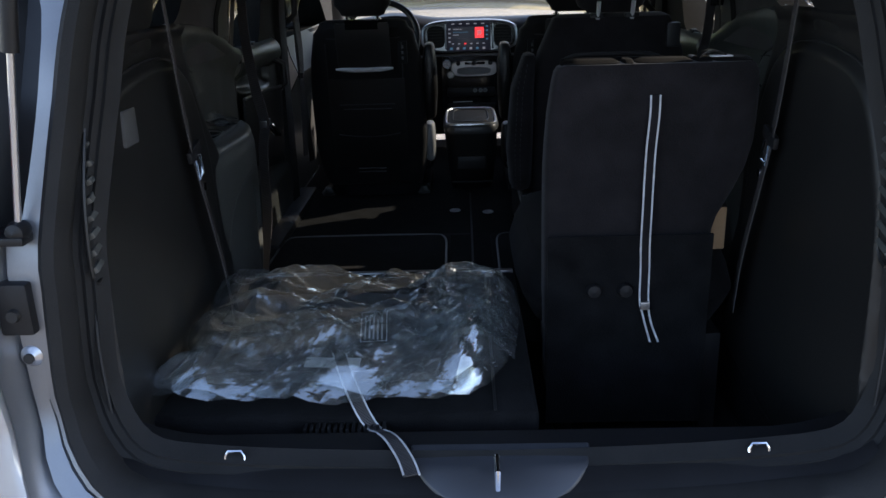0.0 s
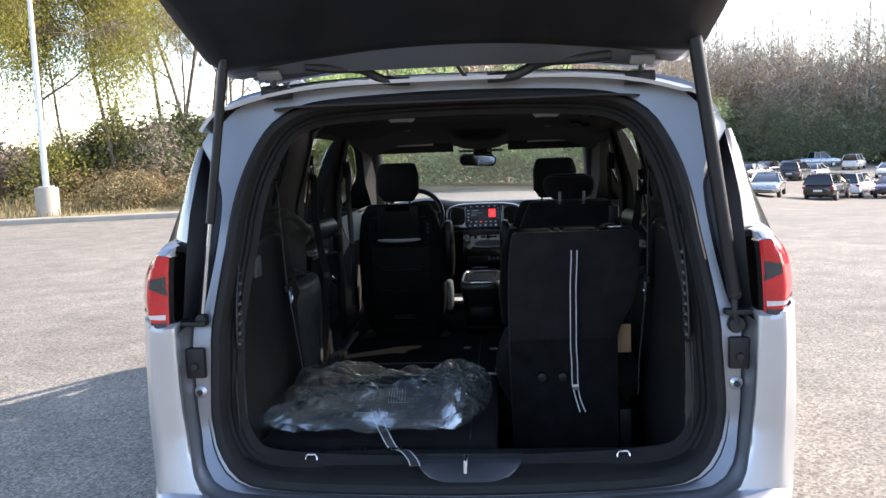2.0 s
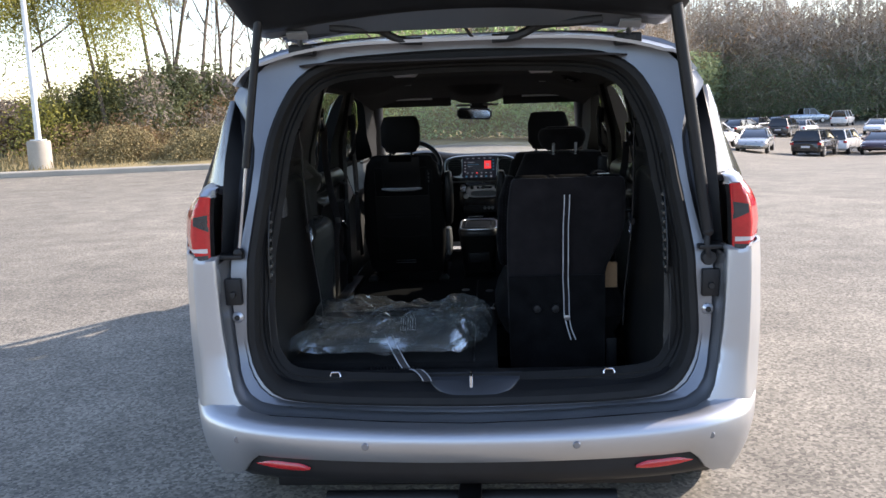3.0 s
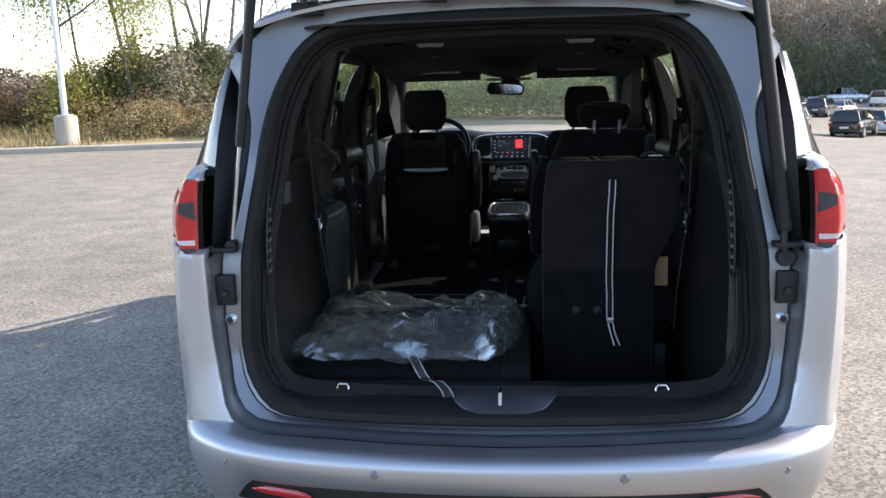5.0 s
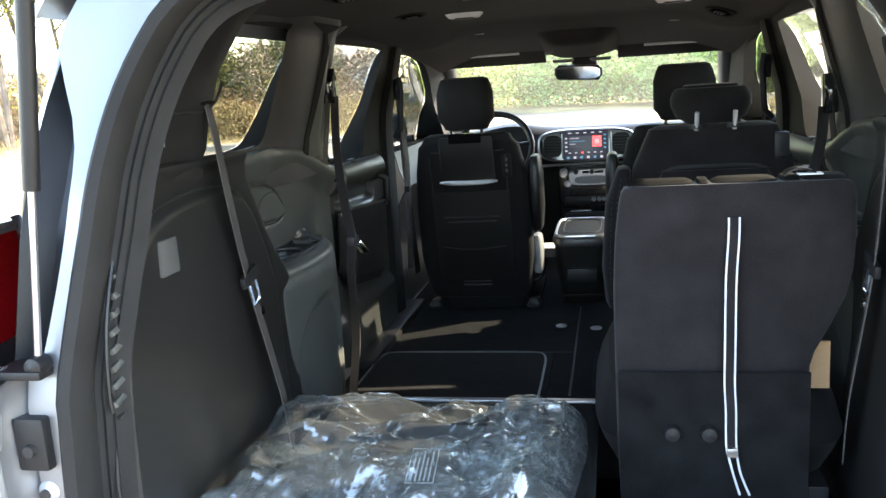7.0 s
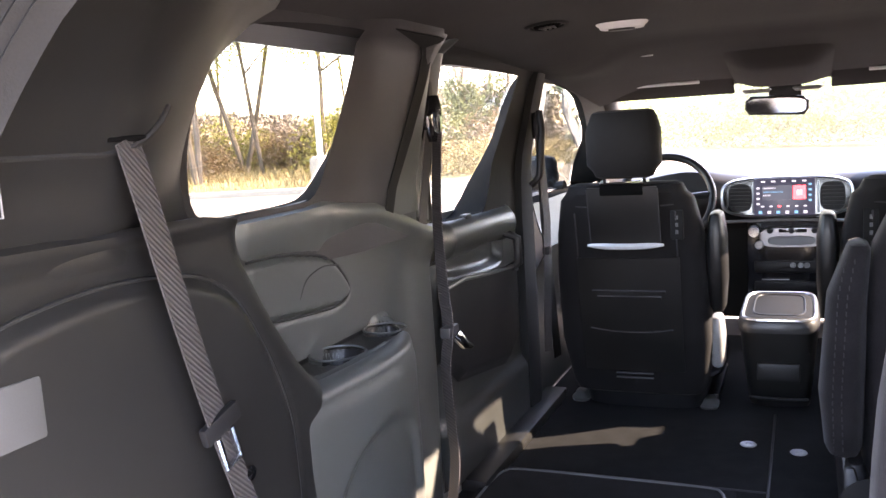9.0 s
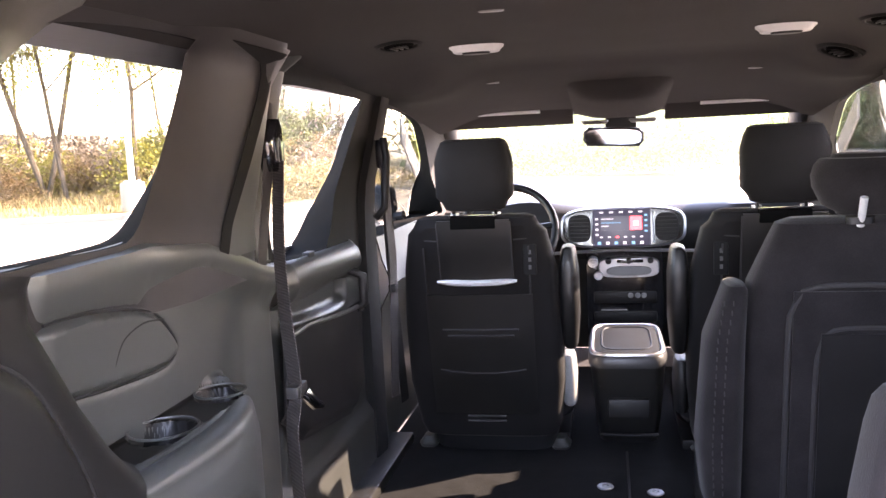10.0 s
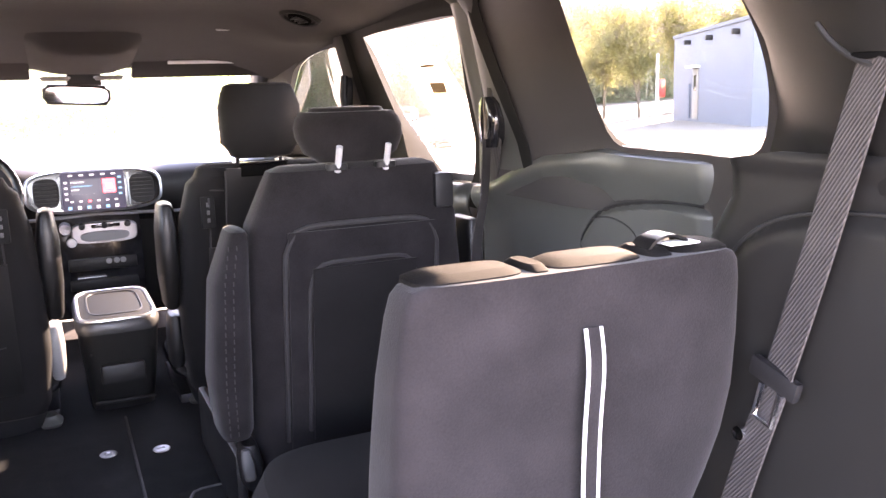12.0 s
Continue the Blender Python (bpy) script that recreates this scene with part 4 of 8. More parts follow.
def build_floor():
    floor = part("cabin_floor", box(-0.80, 0.80, 0.95, 3.6, 0.36, 0.43, 0.01), CARPET, van, "black carpeted cabin floor")
    part("well_floor", box(-0.66, 0.66, 0.12, 0.97, 0.30, 0.34, 0.005), CARPET, van)
    part("well_front", box(-0.66, 0.66, 0.95, 0.985, 0.30, 0.425, 0.005), CARPET, van)
    part("underbody", box(-0.66, 0.66, 0.10, 4.5, 0.24, 0.295, 0.01), BLACK, van)
    # hatch covers in the floor
    for x0, x1 in ((-0.745, -0.085), (0.06, 0.70)):
        hatch = part("floor_hatch", box(x0, x1, 1.42, 1.90, 0.425, 0.445, 0.010), CARPET, floor, "carpeted floor bin lid")
        part("hatch_edge", tube([(p.x, p.y, 0.444) for p in smooth_loop([(x0 + 0.02, 1.44, 0), (x0 + 0.02, 1.65, 0), (x0 + 0.03, 1.86, 0), (x0 + 0.10, 1.895, 0), ((x0 + x1) / 2, 1.90, 0), (x1 - 0.10, 1.895, 0), (x1 - 0.03, 1.86, 0), (x1 - 0.02, 1.65, 0), (x1 - 0.02, 1.44, 0)], 60, False)], 0.0045, 8), TRIM2, floor)
    for a, b in (((-0.75, 1.93), (-0.01, 1.93)), ((-0.01, 1.5), (-0.01, 2.55))):
        part("carpet_seam", tube([(a[0], a[1], 0.430), (b[0], b[1], 0.430)], 0.004, 6), RUBBER, floor)
    for x, y in ((-0.077, 2.262), (0.062, 2.229)):
        part("anchor_cap", lathe([(0.0, 0.0), (0.021, 0.0), (0.024, 0.003), (0.021, 0.006), (0.011, 0.006), (0.009, 0.002), (0.0, 0.002)], (x, y, 0.430), "z", 24), SATIN, floor, "round silver floor anchor")
    for s in (-1, 1):
        part("door_sill", box(min(s * 0.72, s * 0.80), max(s * 0.72, s * 0.80), 1.75, 2.62, 0.42, 0.462, 0.012), TRIM, floor, "dark scuff plate along the sliding door")
    for x in (-0.66, -0.22, 0.22, 0.66):
        part("seat_foot", pad([(x, 2.60, 0.42, 0.034, 0.05), (x, 2.60, 0.465, 0.024, 0.035)], 3, n=16), TRIM2, floor, "grey plastic seat foot cover")


build_sides()
build_roof()
build_rear()
build_floor()


# ---- inner trim of the load space ----
def ease(t):
    t = np.clip(t, 0, 1)
    return t * t * (3 - 2 * t)


def off_line(pts, Y, Z, closed=True):
    """Distance of each place of a grid from a polyline in y and z, and whether it lies inside."""
    P = [Vector(p) for p in pts]
    d, inside = np.full(Y.shape, 9.0), np.zeros(Y.shape, bool)
    for p, q in zip(P, P[1:] + P[:1] if closed else P[1:]):
        ey, ez = q.y - p.y, q.z - p.z
        t = np.clip(((Y - p.y) * ey + (Z - p.z) * ez) / max(ey * ey + ez * ez, 1e-12), 0, 1)
        d = np.minimum(d, np.hypot(Y - p.y - t * ey, Z - p.z - t * ez))
        if closed and abs(ez) > 1e-9:
            cross = ((p.z > Z) != (q.z > Z)) & (Y < p.y + ey * (Z - p.z) / ez)
            inside ^= cross
    return d, inside


def yz(pts, n=60, closed=True):
    return smooth_loop([(0, y, z) for y, z in pts], n, closed)


def field(X, Y, Z, thick=0.004, back=(1, 0, 0)):
    """A moulded shell over a grid of places, its back face set off towards the outside."""
    sgn = 1 if X.mean() > 0 else -1
    off = Vector(back) * thick
    off.x *= sgn
    rings = []
    for r in zip(X, Y, Z):
        row = [Vector((float(x), float(y), float(z))) for x, y, z in zip(*r)]
        rings.append(row + [p + off for p in reversed(row)])
    return loft(rings)


RIDGE = [(0.050, 0.50), (0.052, 0.80), (0.066, 0.90), (0.107, 1.064), (0.185, 1.222), (0.31, 1.268), (0.49, 1.266), (0.60, 1.225), (0.675, 1.13), (0.722, 1.03), (0.735, 0.94), (0.735, 0.70), (0.735, 0.50)]
PLAN_Y, PLAN_X = (0.60, 0.75, 0.85, 0.97, 1.08, 1.17, 1.245, 1.32, 1.40), (0.633, 0.630, 0.620, 0.608, 0.610, 0.630, 0.672, 0.735, 0.81)
ELBOW = [(0.80, 1.20), (0.86, 1.217), (0.996, 1.210), (1.125, 1.184), (1.19, 1.13), (1.195, 1.098), (1.15, 1.083), (1.05, 1.088), (0.93, 1.10), (0.82, 1.12)]


def seam_z(y):
    """Height of the joint between the lower panel and the pillar panel."""
    return np.interp(y, (0.7, 1.06, 1.12, 1.30, 1.45, 1.53, 1.58, 1.68), (1.295, 1.297, 1.302, 1.284, 1.238, 1.210, 1.198, 1.188))


def build_load_panel(side):
    T, Y = np.meshgrid(np.linspace(0, 1, 150), np.linspace(0.045, 0.88, 132), indexing="ij")
    Z = 0.36 + (np.interp(Y, (0.05, 0.55, 0.64, 0.74, 0.88), (1.336, 1.330, 1.316, 1.292, 1.275)) - 0.36) * T
    loop = yz(RIDGE, 120)
    d, inside = off_line(loop, Y, Z)
    yr = np.interp(Z, (1.0, 1.03, 1.08, 1.15, 1.225, 1.27, 1.34), (0.80, 0.785, 0.735, 0.68, 0.63, 0.60, 0.60))
    fall = 0.20 * ease((Y - yr - 0.005) / 0.20) * ease((Z - 0.99) / 0.05)
    X = 0.628 - 0.010 * ease((Y - 0.06) / 0.3) + 0.012 * np.sin(np.pi * np.clip((Z - 0.6) / 0.7, 0, 1)) + fall
    X = X - np.where(inside, 0.012 * ease(d / 0.022), 0) + 0.004 * np.exp(-(d / 0.005) ** 2)
    X = X + 0.03 * ease((0.060 - Y) / 0.015)
    X = X + 0.05 * ease((Y - 0.81) / 0.02) * ease((1.0 - Z) / 0.03) - 0.008 * ease((Z - 1.30) / 0.02) * (1 - ease((Z - 1.326) / 0.01))
    Yb = Y + np.interp(Z, (0.5, 0.75, 1.0, 1.3, 1.67), (0.0, 0.03, 0.035, 0.10, 0.2)) * ease((0.12 - Y) / 0.075)
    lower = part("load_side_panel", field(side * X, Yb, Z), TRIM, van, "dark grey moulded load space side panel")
    groove = [p for p in smooth_loop([(0, y, z) for y, z in RIDGE], 150, False) if p.z > 0.5]
    part("panel_groove", tube([(side * (0.6245 + 0.012 * math.sin(math.pi * min(max((p.z - 0.6) / 0.7, 0), 1)) - 0.010 * float(ease((p.y - 0.06) / 0.3)) + 0.0055), p.y, p.z) for p in groove], 0.0028, 6), RUBBER, lower)
    # air slots beside the seal
    vent = part("side_vent", tube([(side * 0.627, p.y, p.z) for p in yz([(0.048, 0.97), (0.060, 1.09), (0.105, 1.20), (0.158, 1.290), (0.222, 1.290), (0.190, 1.235), (0.118, 1.09), (0.09, 0.97)], 40)], 0.0035, 6), TRIM, lower, "slotted air vent in the side panel")
    rows = [[(side * 0.6285, y0 * (1 - t) + y1 * t, z) for t in (0, 0.5, 1)] for y0, y1, z in ((0.052, 0.088, 0.975), (0.062, 0.116, 1.09), (0.108, 0.15, 1.17), (0.155, 0.215, 1.285))]
    part("vent_well", sheet(rows, 0.002), RUBBER, vent)
    for k in range(11):
        z = 0.985 + k * 0.0275
        c = float(np.interp(z, (0.97, 1.09, 1.20, 1.29), (0.069, 0.088, 0.128, 0.188)))
        part("slat", turned(box(-0.006, 0.006, -0.023, 0.023, -0.005, 0.005, 0.0015), Matrix.Translation((side * 0.626, c, z)) @ pose(0, 0, 0, 12, side * 25, 0)), TRIM2, vent)
    return lower


def build_shelf(side):
    ys = np.concatenate([np.linspace(0.685, 1.06, 44), np.linspace(1.065, 1.40, 60)])
    px = np.interp(ys, [p.y for p in smooth_loop([(x, y, 0) for x, y in zip(PLAN_X, PLAN_Y)], 80, False)], [p.x for p in smooth_loop([(x, y, 0) for x, y in zip(PLAN_X, PLAN_Y)], 80, False)])
    zs = np.concatenate([np.linspace(0.42, 0.96, 60), np.linspace(0.965, 1.0, 8)])
    Z, Y = np.meshgrid(zs, ys, indexing="ij")
    P = np.broadcast_to(px, Z.shape)
    d, inside = off_line(yz([(0.775, 0.45), (0.785, 0.66), (0.82, 0.80), (0.90, 0.885), (1.00, 0.915), (1.09, 0.90), (1.15, 0.83), (1.185, 0.68), (1.19, 0.45)], 90), Y, Z)
    X = P + np.where(inside, 0.016 * ease(d / 0.03), 0) + 0.006 * ease((Z - 0.955) / 0.045) ** 2 + 0.02 * ease((0.6 - Z) / 0.2) + 0.02 * ease((0.775 - Y) / 0.02)
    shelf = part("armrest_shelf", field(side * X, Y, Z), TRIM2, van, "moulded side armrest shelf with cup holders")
    # top with the tray and two round holders let into it
    U, Y = np.meshgrid(np.linspace(0, 1, 70), ys, indexing="ij")
    P = np.broadcast_to(px, U.shape) + 0.006 + 0.05 * ease((0.80 - Y) / 0.05)
    X = P + (0.815 - P) * U
    inw = X - P
    Z = 1.0 + 0.022 * np.sqrt(np.clip(1 - (1 - np.clip(inw / 0.03, 0, 1)) ** 2, 0, 1)) + 0.035 * ease((X - 0.772) / 0.03) ** 2 + 0.09 * ease((0.83 - Y) / 0.13)
    Z = Z - 0.003 * np.exp(-((inw - 0.042) / 0.004) ** 2) * (Y < 1.2)
    T = np.abs((X - 0.732) / 0.062) ** 4 + np.abs((Y - 1.09) / 0.235) ** 4
    sink = 0.020 * ease((1.06 - T) / 0.3)
    cup = np.zeros(X.shape)
    for cx, cy, r, deep in ((0.738, 1.255, 0.042, 0.060), (0.738, 1.055, 0.050, 0.055)):
        cup = np.maximum(cup, deep * ease((1.06 - np.hypot(X - cx, (Y - cy) * 0.92) / r) / 0.16))
    Z = Z - sink - cup
    part("shelf_top", field(side * X, Y, Z, 0.002, (0, 0, -1)), TRIM2, shelf)
    rows = [[(side * float(x), float(y), float(z) + 0.0025) for x, y, z in zip(*r)] for r in zip(X, Y, Z)]
    bm = bmesh.new()
    for i in range(len(rows) - 1):
        for j in range(len(rows[0]) - 1):
            if T[i, j] < 0.80:
                bm.faces.new([bm.verts.new(rows[a][b]) for a, b in ((i, j), (i, j + 1), (i + 1, j + 1), (i + 1, j))])
    bmesh.ops.remove_doubles(bm, verts=bm.verts, dist=0.0002)
    part("cup_tray", bm, LEATHER, shelf, "black tray liner with two cup holders")
    for cy, r in ((1.255, 0.0445), (1.055, 0.0525)):
        part("cup_rim", tube([(side * (0.738 + r * math.cos(a)), cy + r * 1.08 * math.sin(a), 1.0118) for a in np.linspace(0, 2 * math.pi, 41)], 0.0024, 6), TRIM2, shelf)


def build_wall(side):
    T, Y = np.meshgrid(np.linspace(0, 1, 150), np.linspace(0.80, 1.672, 170), indexing="ij")
    top = seam_z(Y)
    Z = 0.43 + (top - 0.43) * T
    X = 0.790 - 0.006 * np.sin(np.pi * np.clip((Z - 0.5) / 0.75, 0, 1)) + 0.06 * ease((Y - 1.595) / 0.075) ** 2
    X = X + 0.035 * ease((0.87 - Y) / 0.07)
    d, inside = off_line(yz(ELBOW, 80), Y, Z)
    X = X - np.where(inside, 0.012 * ease(d / 0.014), 0) + 0.005 * np.exp(-(d / 0.005) ** 2)
    X = X - (0.014 + 0.022 * ease((Y - 1.05) / 0.15)) * np.exp(-((top - Z - 0.03) / 0.045) ** 2) + 0.030 * ease((0.010 - (top - Z)) / 0.010)
    X = X + 0.010 * np.exp(-((Y - 1.47) / 0.05) ** 2) * ease((1.2 - Z) / 0.3)
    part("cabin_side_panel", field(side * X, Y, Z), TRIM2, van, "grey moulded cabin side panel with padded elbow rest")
    part("elbow_groove", tube([(side * 0.7845, p.y, p.z) for p in yz(ELBOW, 70) if p.y > 0.85], 0.0024, 6), RUBBER, van)
    part("elbow_groove", tube([(side * 0.7765, p.y, p.z) for p in yz([(1.00, 1.125), (1.03, 1.158), (1.09, 1.172), (1.15, 1.165)], 20, False)], 0.0018, 6), RUBBER, van)
    part("panel_joint", tube([(side * 0.772, float(y), float(seam_z(y)) + 0.002) for y in np.linspace(1.24, 1.60, 24)], 0.004, 6), RUBBER, van)
    part("panel_screw", lathe([(0, -0.004), (0.009, -0.004), (0.011, 0.002), (0, 0.004)], (side * 0.728, 1.585, 1.598), "x", 14), GREYPLASTIC, van)


def build_door_panel(side):
    T, Y = np.meshgrid(np.linspace(0, 1, 110), np.linspace(1.655, 2.40, 110), indexing="ij")
    Z = 0.46 + (np.interp(Y, (1.65, 1.8, 2.2, 2.4), (1.186, 1.178, 1.172, 1.165)) - 0.46) * T
    arm = np.interp(Y, (1.6, 2.2, 2.27, 2.4), (1, 1, 0.15, 0))
    mid = np.interp(Y, (1.65, 2.3), (1.135, 1.118))
    X = 0.805 - 0.060 * arm * np.sqrt(np.clip(1 - ((Z - mid) / 0.058) ** 2, 0, 1)) + 0.02 * ease((1.70 - Y) / 0.04)
    d, inside = off_line(yz([(1.70, 1.045), (1.78, 1.075), (1.95, 1.098), (2.13, 1.105), (2.22, 1.09), (2.22, 1.0), (2.1, 0.985), (1.8, 1.01)], 60), Y, Z)
    X = X + np.where(inside, 0.030 * ease(d / 0.03), 0) - 0.02 * ease((0.66 - Z) / 0.05)
    door = part("sliding_door_panel", field(side * X, Y, Z), DOORTRIM, van, "dark moulded sliding door panel with padded top")
    T, Y = np.meshgrid(np.linspace(0, 1, 40), np.linspace(1.64, 2.24, 50), indexing="ij")
    z0, z1 = np.interp(Y, (1.64, 1.75, 2.15, 2.24), (0.82, 0.74, 0.68, 0.72)), np.interp(Y, (1.64, 1.75, 2.15, 2.24), (1.015, 1.026, 0.99, 0.965))
    Z = z0 + (z1 - z0) * T
    X = 0.785 - 0.045 * (np.sin(np.pi * np.clip((Y - 1.60) / 0.68, 0, 1)) ** 0.5) * (0.55 + 0.45 * T) * ease(T / 0.12)
    part("map_pocket", field(side * X, Y, Z, 0.006), BLACK, door, "black door pocket")
    part("pocket_lip", tube([(side * float(x), float(y), float(z)) for x, y, z in zip(X[-1], Y[-1], Z[-1])], 0.0065, 8), TRIM2, door)
    part("door_handle", tube([(side * 0.77, 2.15, 1.095), (side * 0.735, 2.165, 1.075), (side * 0.735, 2.17, 1.0), (side * 0.77, 2.165, 0.975)], 0.014, 10), BLACK, door, "black door pull handle")
    part("door_lock", box(min(side * 0.765, side * 0.785), max(side * 0.765, side * 0.785), 1.83, 1.87, 1.172, 1.186, 0.003), BLACK, door)


def build_trim():
    for side, word in ((-1, "left"), (1, "right")):
        build_load_panel(side)
        build_shelf(side)
        build_wall(side)
        build_door_panel(side)
        # upper pillar panel, sloping in to the headliner
        rows = []
        for z in np.linspace(1.293, 1.655, 22):
            t = (z - 1.293) / 0.36
            edge = float(np.interp(z, (1.29, 1.37, 1.46, 1.54, 1.585, 1.66), (0.775, 0.722, 0.724, 0.770, 0.835, 0.93)))
            inx = float(np.interp(z, (1.29, 1.38, 1.49, 1.58, 1.66), (0.632, 0.612, 0.575, 0.51, 0.40))) + 0.010 * max(0.0, 1 - abs(z - 1.330) / 0.008)
            wx = xi(0.8, z) + 0.004
            plan = smooth_loop([(inx, rake(z) + 0.10, 0), (inx - 0.004, rake(z) + 0.2, 0), (inx - 0.012 + 0.02 * t, 0.40 + 0.03 * t, 0), (inx + 0.02 + 0.03 * t, 0.48 + 0.06 * t, 0), ((inx + wx) / 2 + 0.02, 0.60 + 0.1 * t, 0), (wx, edge - 0.003, 0)], 34, False)
            rows.append([(side * p.x, p.y, z) for p in plan])
        part("rear_pillar_trim", sheet(rows, 0.004), TRIM, van, "dark grained rear pillar trim")
        part("trim_joint", tube([(side * p.x, p.y, p.z) for p in smooth_loop([(0.634, 0.13, 1.338), (0.622, 0.3, 1.330), (0.618, 0.46, 1.322), (0.624, 0.57, 1.314), (0.640, 0.60, 1.318)], 16, False)], 0.003, 6), RUBBER, van)
        part("upper_trim_edge", tube([(side * p.x, p.y, p.z) for p in smooth_loop([(0.597, 0.20, 1.418), (0.594, 0.30, 1.417), (0.590, 0.38, 1.416), (0.586, 0.42, 1.424), (0.586, 0.455, 1.442), (0.588, 0.480, 1.465)], 24, False)], 0.0035, 6), RUBBER, van)
        rows = []
        for z in np.linspace(1.17, 1.632, 16):
            x = xi(1.6, z) - 0.010
            rows.append([(side * (x + 0.025), 1.572, z), (side * (x + 0.004), 1.580, z), (side * (x - 0.006), 1.605, z), (side * (x + 0.002), 1.632, z), (side * (x + 0.03), 1.650, z)])
        part("pillar_post", sheet(rows, 0.004), TRIM2, van, "grey plastic pillar post")
        band, face = [], []
        for z in np.linspace(1.235, 1.622, 20):
            a = float(np.interp(z, (1.23, 1.30, 1.42, 1.54, 1.585, 1.605, 1.622), (1.325, 1.355, 1.400, 1.440, 1.445, 1.425, 1.25)))
            b = float(np.interp(z, (1.23, 1.30, 1.42, 1.54, 1.59, 1.622), (1.365, 1.398, 1.450, 1.492, 1.505, 1.505)))
            band.append([(side * (pillar_x(y, z) - 0.004), y, z) for y in np.linspace(a, b, 8)])
            face.append([(side * (pillar_x(y, z) - 0.003), y, z) for y in np.linspace(b, 1.553, 8)])
        part("panel_border", sheet(band, 0.002), PILLARBLACK, van, "black border of the pillar panel")
        part("pillar_face", sheet(face, 0.002), TRIM2, van, "grey plastic pillar face")
        # front pillar between the doors and the front door panel
        rows = []
        for z in np.linspace(0.43, 1.60, 18):
            x = xi(2.45, z) - 0.02
            lean = 0.12 * max(0.0, z - 1.15)
            rows.append([(side * (x + 0.05), 2.35 + lean, z), (side * x, 2.37 + lean, z), (side * (x - 0.01), 2.45 + lean * 0.6, z), (side * (x + 0.01), 2.53, z), (side * (x + 0.06), 2.55, z)])
        pillar = part("front_pillar_trim", sheet(rows, 0.004), PILLARBLACK, van, "dark grained pillar trim between the doors")
        part("grab_handle", tube([(side * 0.745, 2.38, 1.22), (side * 0.715, 2.375, 1.25), (side * 0.705, 2.39, 1.40), (side * 0.715, 2.40, 1.46)], 0.012, 10), BLACK, pillar, "black grab handle")
        rows = [[(side * (0.80 - 0.05 * math.exp(-(((z - 1.0) / 0.06) ** 2))), y, z) for z in np.linspace(0.44, 1.14, 10)] for y in np.linspace(2.55, 3.65, 10)]
        part("front_door_panel", sheet(rows, 0.004), DOORTRIM, van, "dark front door panel")
        part("door_mirror", pad([(side * 1.08, 3.52, 1.09, 0.10, 0.06), (side * 1.09, 3.53, 1.16, 0.12, 0.07), (side * 1.085, 3.53, 1.27, 0.11, 0.06)], 3.5, n=24), BLACK, van, "black door mirror")
        part("mirror_arm", tube([(side * 0.93, 3.5, 1.13), (side * 1.0, 3.51, 1.12), (side * 1.06, 3.52, 1.12)], 0.025, 8), BLACK, van)


build_trim()


MIDGREY = mat("mid_grey_plastic", (0.065, 0.065, 0.065), 0.55, 0, 0.08, 9, 500, 0.1)
LIDGREY = mat("lid_grey_plastic", (0.034, 0.034, 0.035), 0.38, 0, 0.06, 10, 500, 0.05)


# ---- tailgate, raised ----
HINGE, OPEN = Vector((0, 0.15, 1.712)), radians(33)


def gate(u, v, w):
    """From the tailgate's own across, down and outward lengths to the raised place."""
    crown = 0.056 * (1 - (u / 0.62) ** 2) * max(0.0, 1 - v / 0.7)
    return HINGE + Vector((u + CX, -v * math.cos(OPEN) + w * math.sin(OPEN), v * math.sin(OPEN) + w * math.cos(OPEN) + crown))


def gate_half(v):
    return float(np.interp(v, (0, 0.03, 0.08, 0.16, 0.3, 0.5, 0.75, 0.95, 1.05, 1.12), (0.57, 0.62, 0.65, 0.675, 0.695, 0.72, 0.755, 0.755, 0.72, 0.62)))


def gate_out(u, v):
    k = float(np.interp(v, (0, 0.08, 0.3, 0.55, 0.62, 0.72, 0.9, 1.04, 1.12), (0.02, 0.035, 0.05, 0.075, 0.10, 0.125, 0.13, 0.10, 0.04)))
    recess = 0.03 * max(0, 1 - (abs(u) / 0.34) ** 6) * max(0, 1 - ((v - 0.66) / 0.085) ** 4) if abs(u) < 0.34 and abs(v - 0.66) < 0.085 else 0
    return k - 0.05 * (abs(u) / 0.75) ** 2 - recess


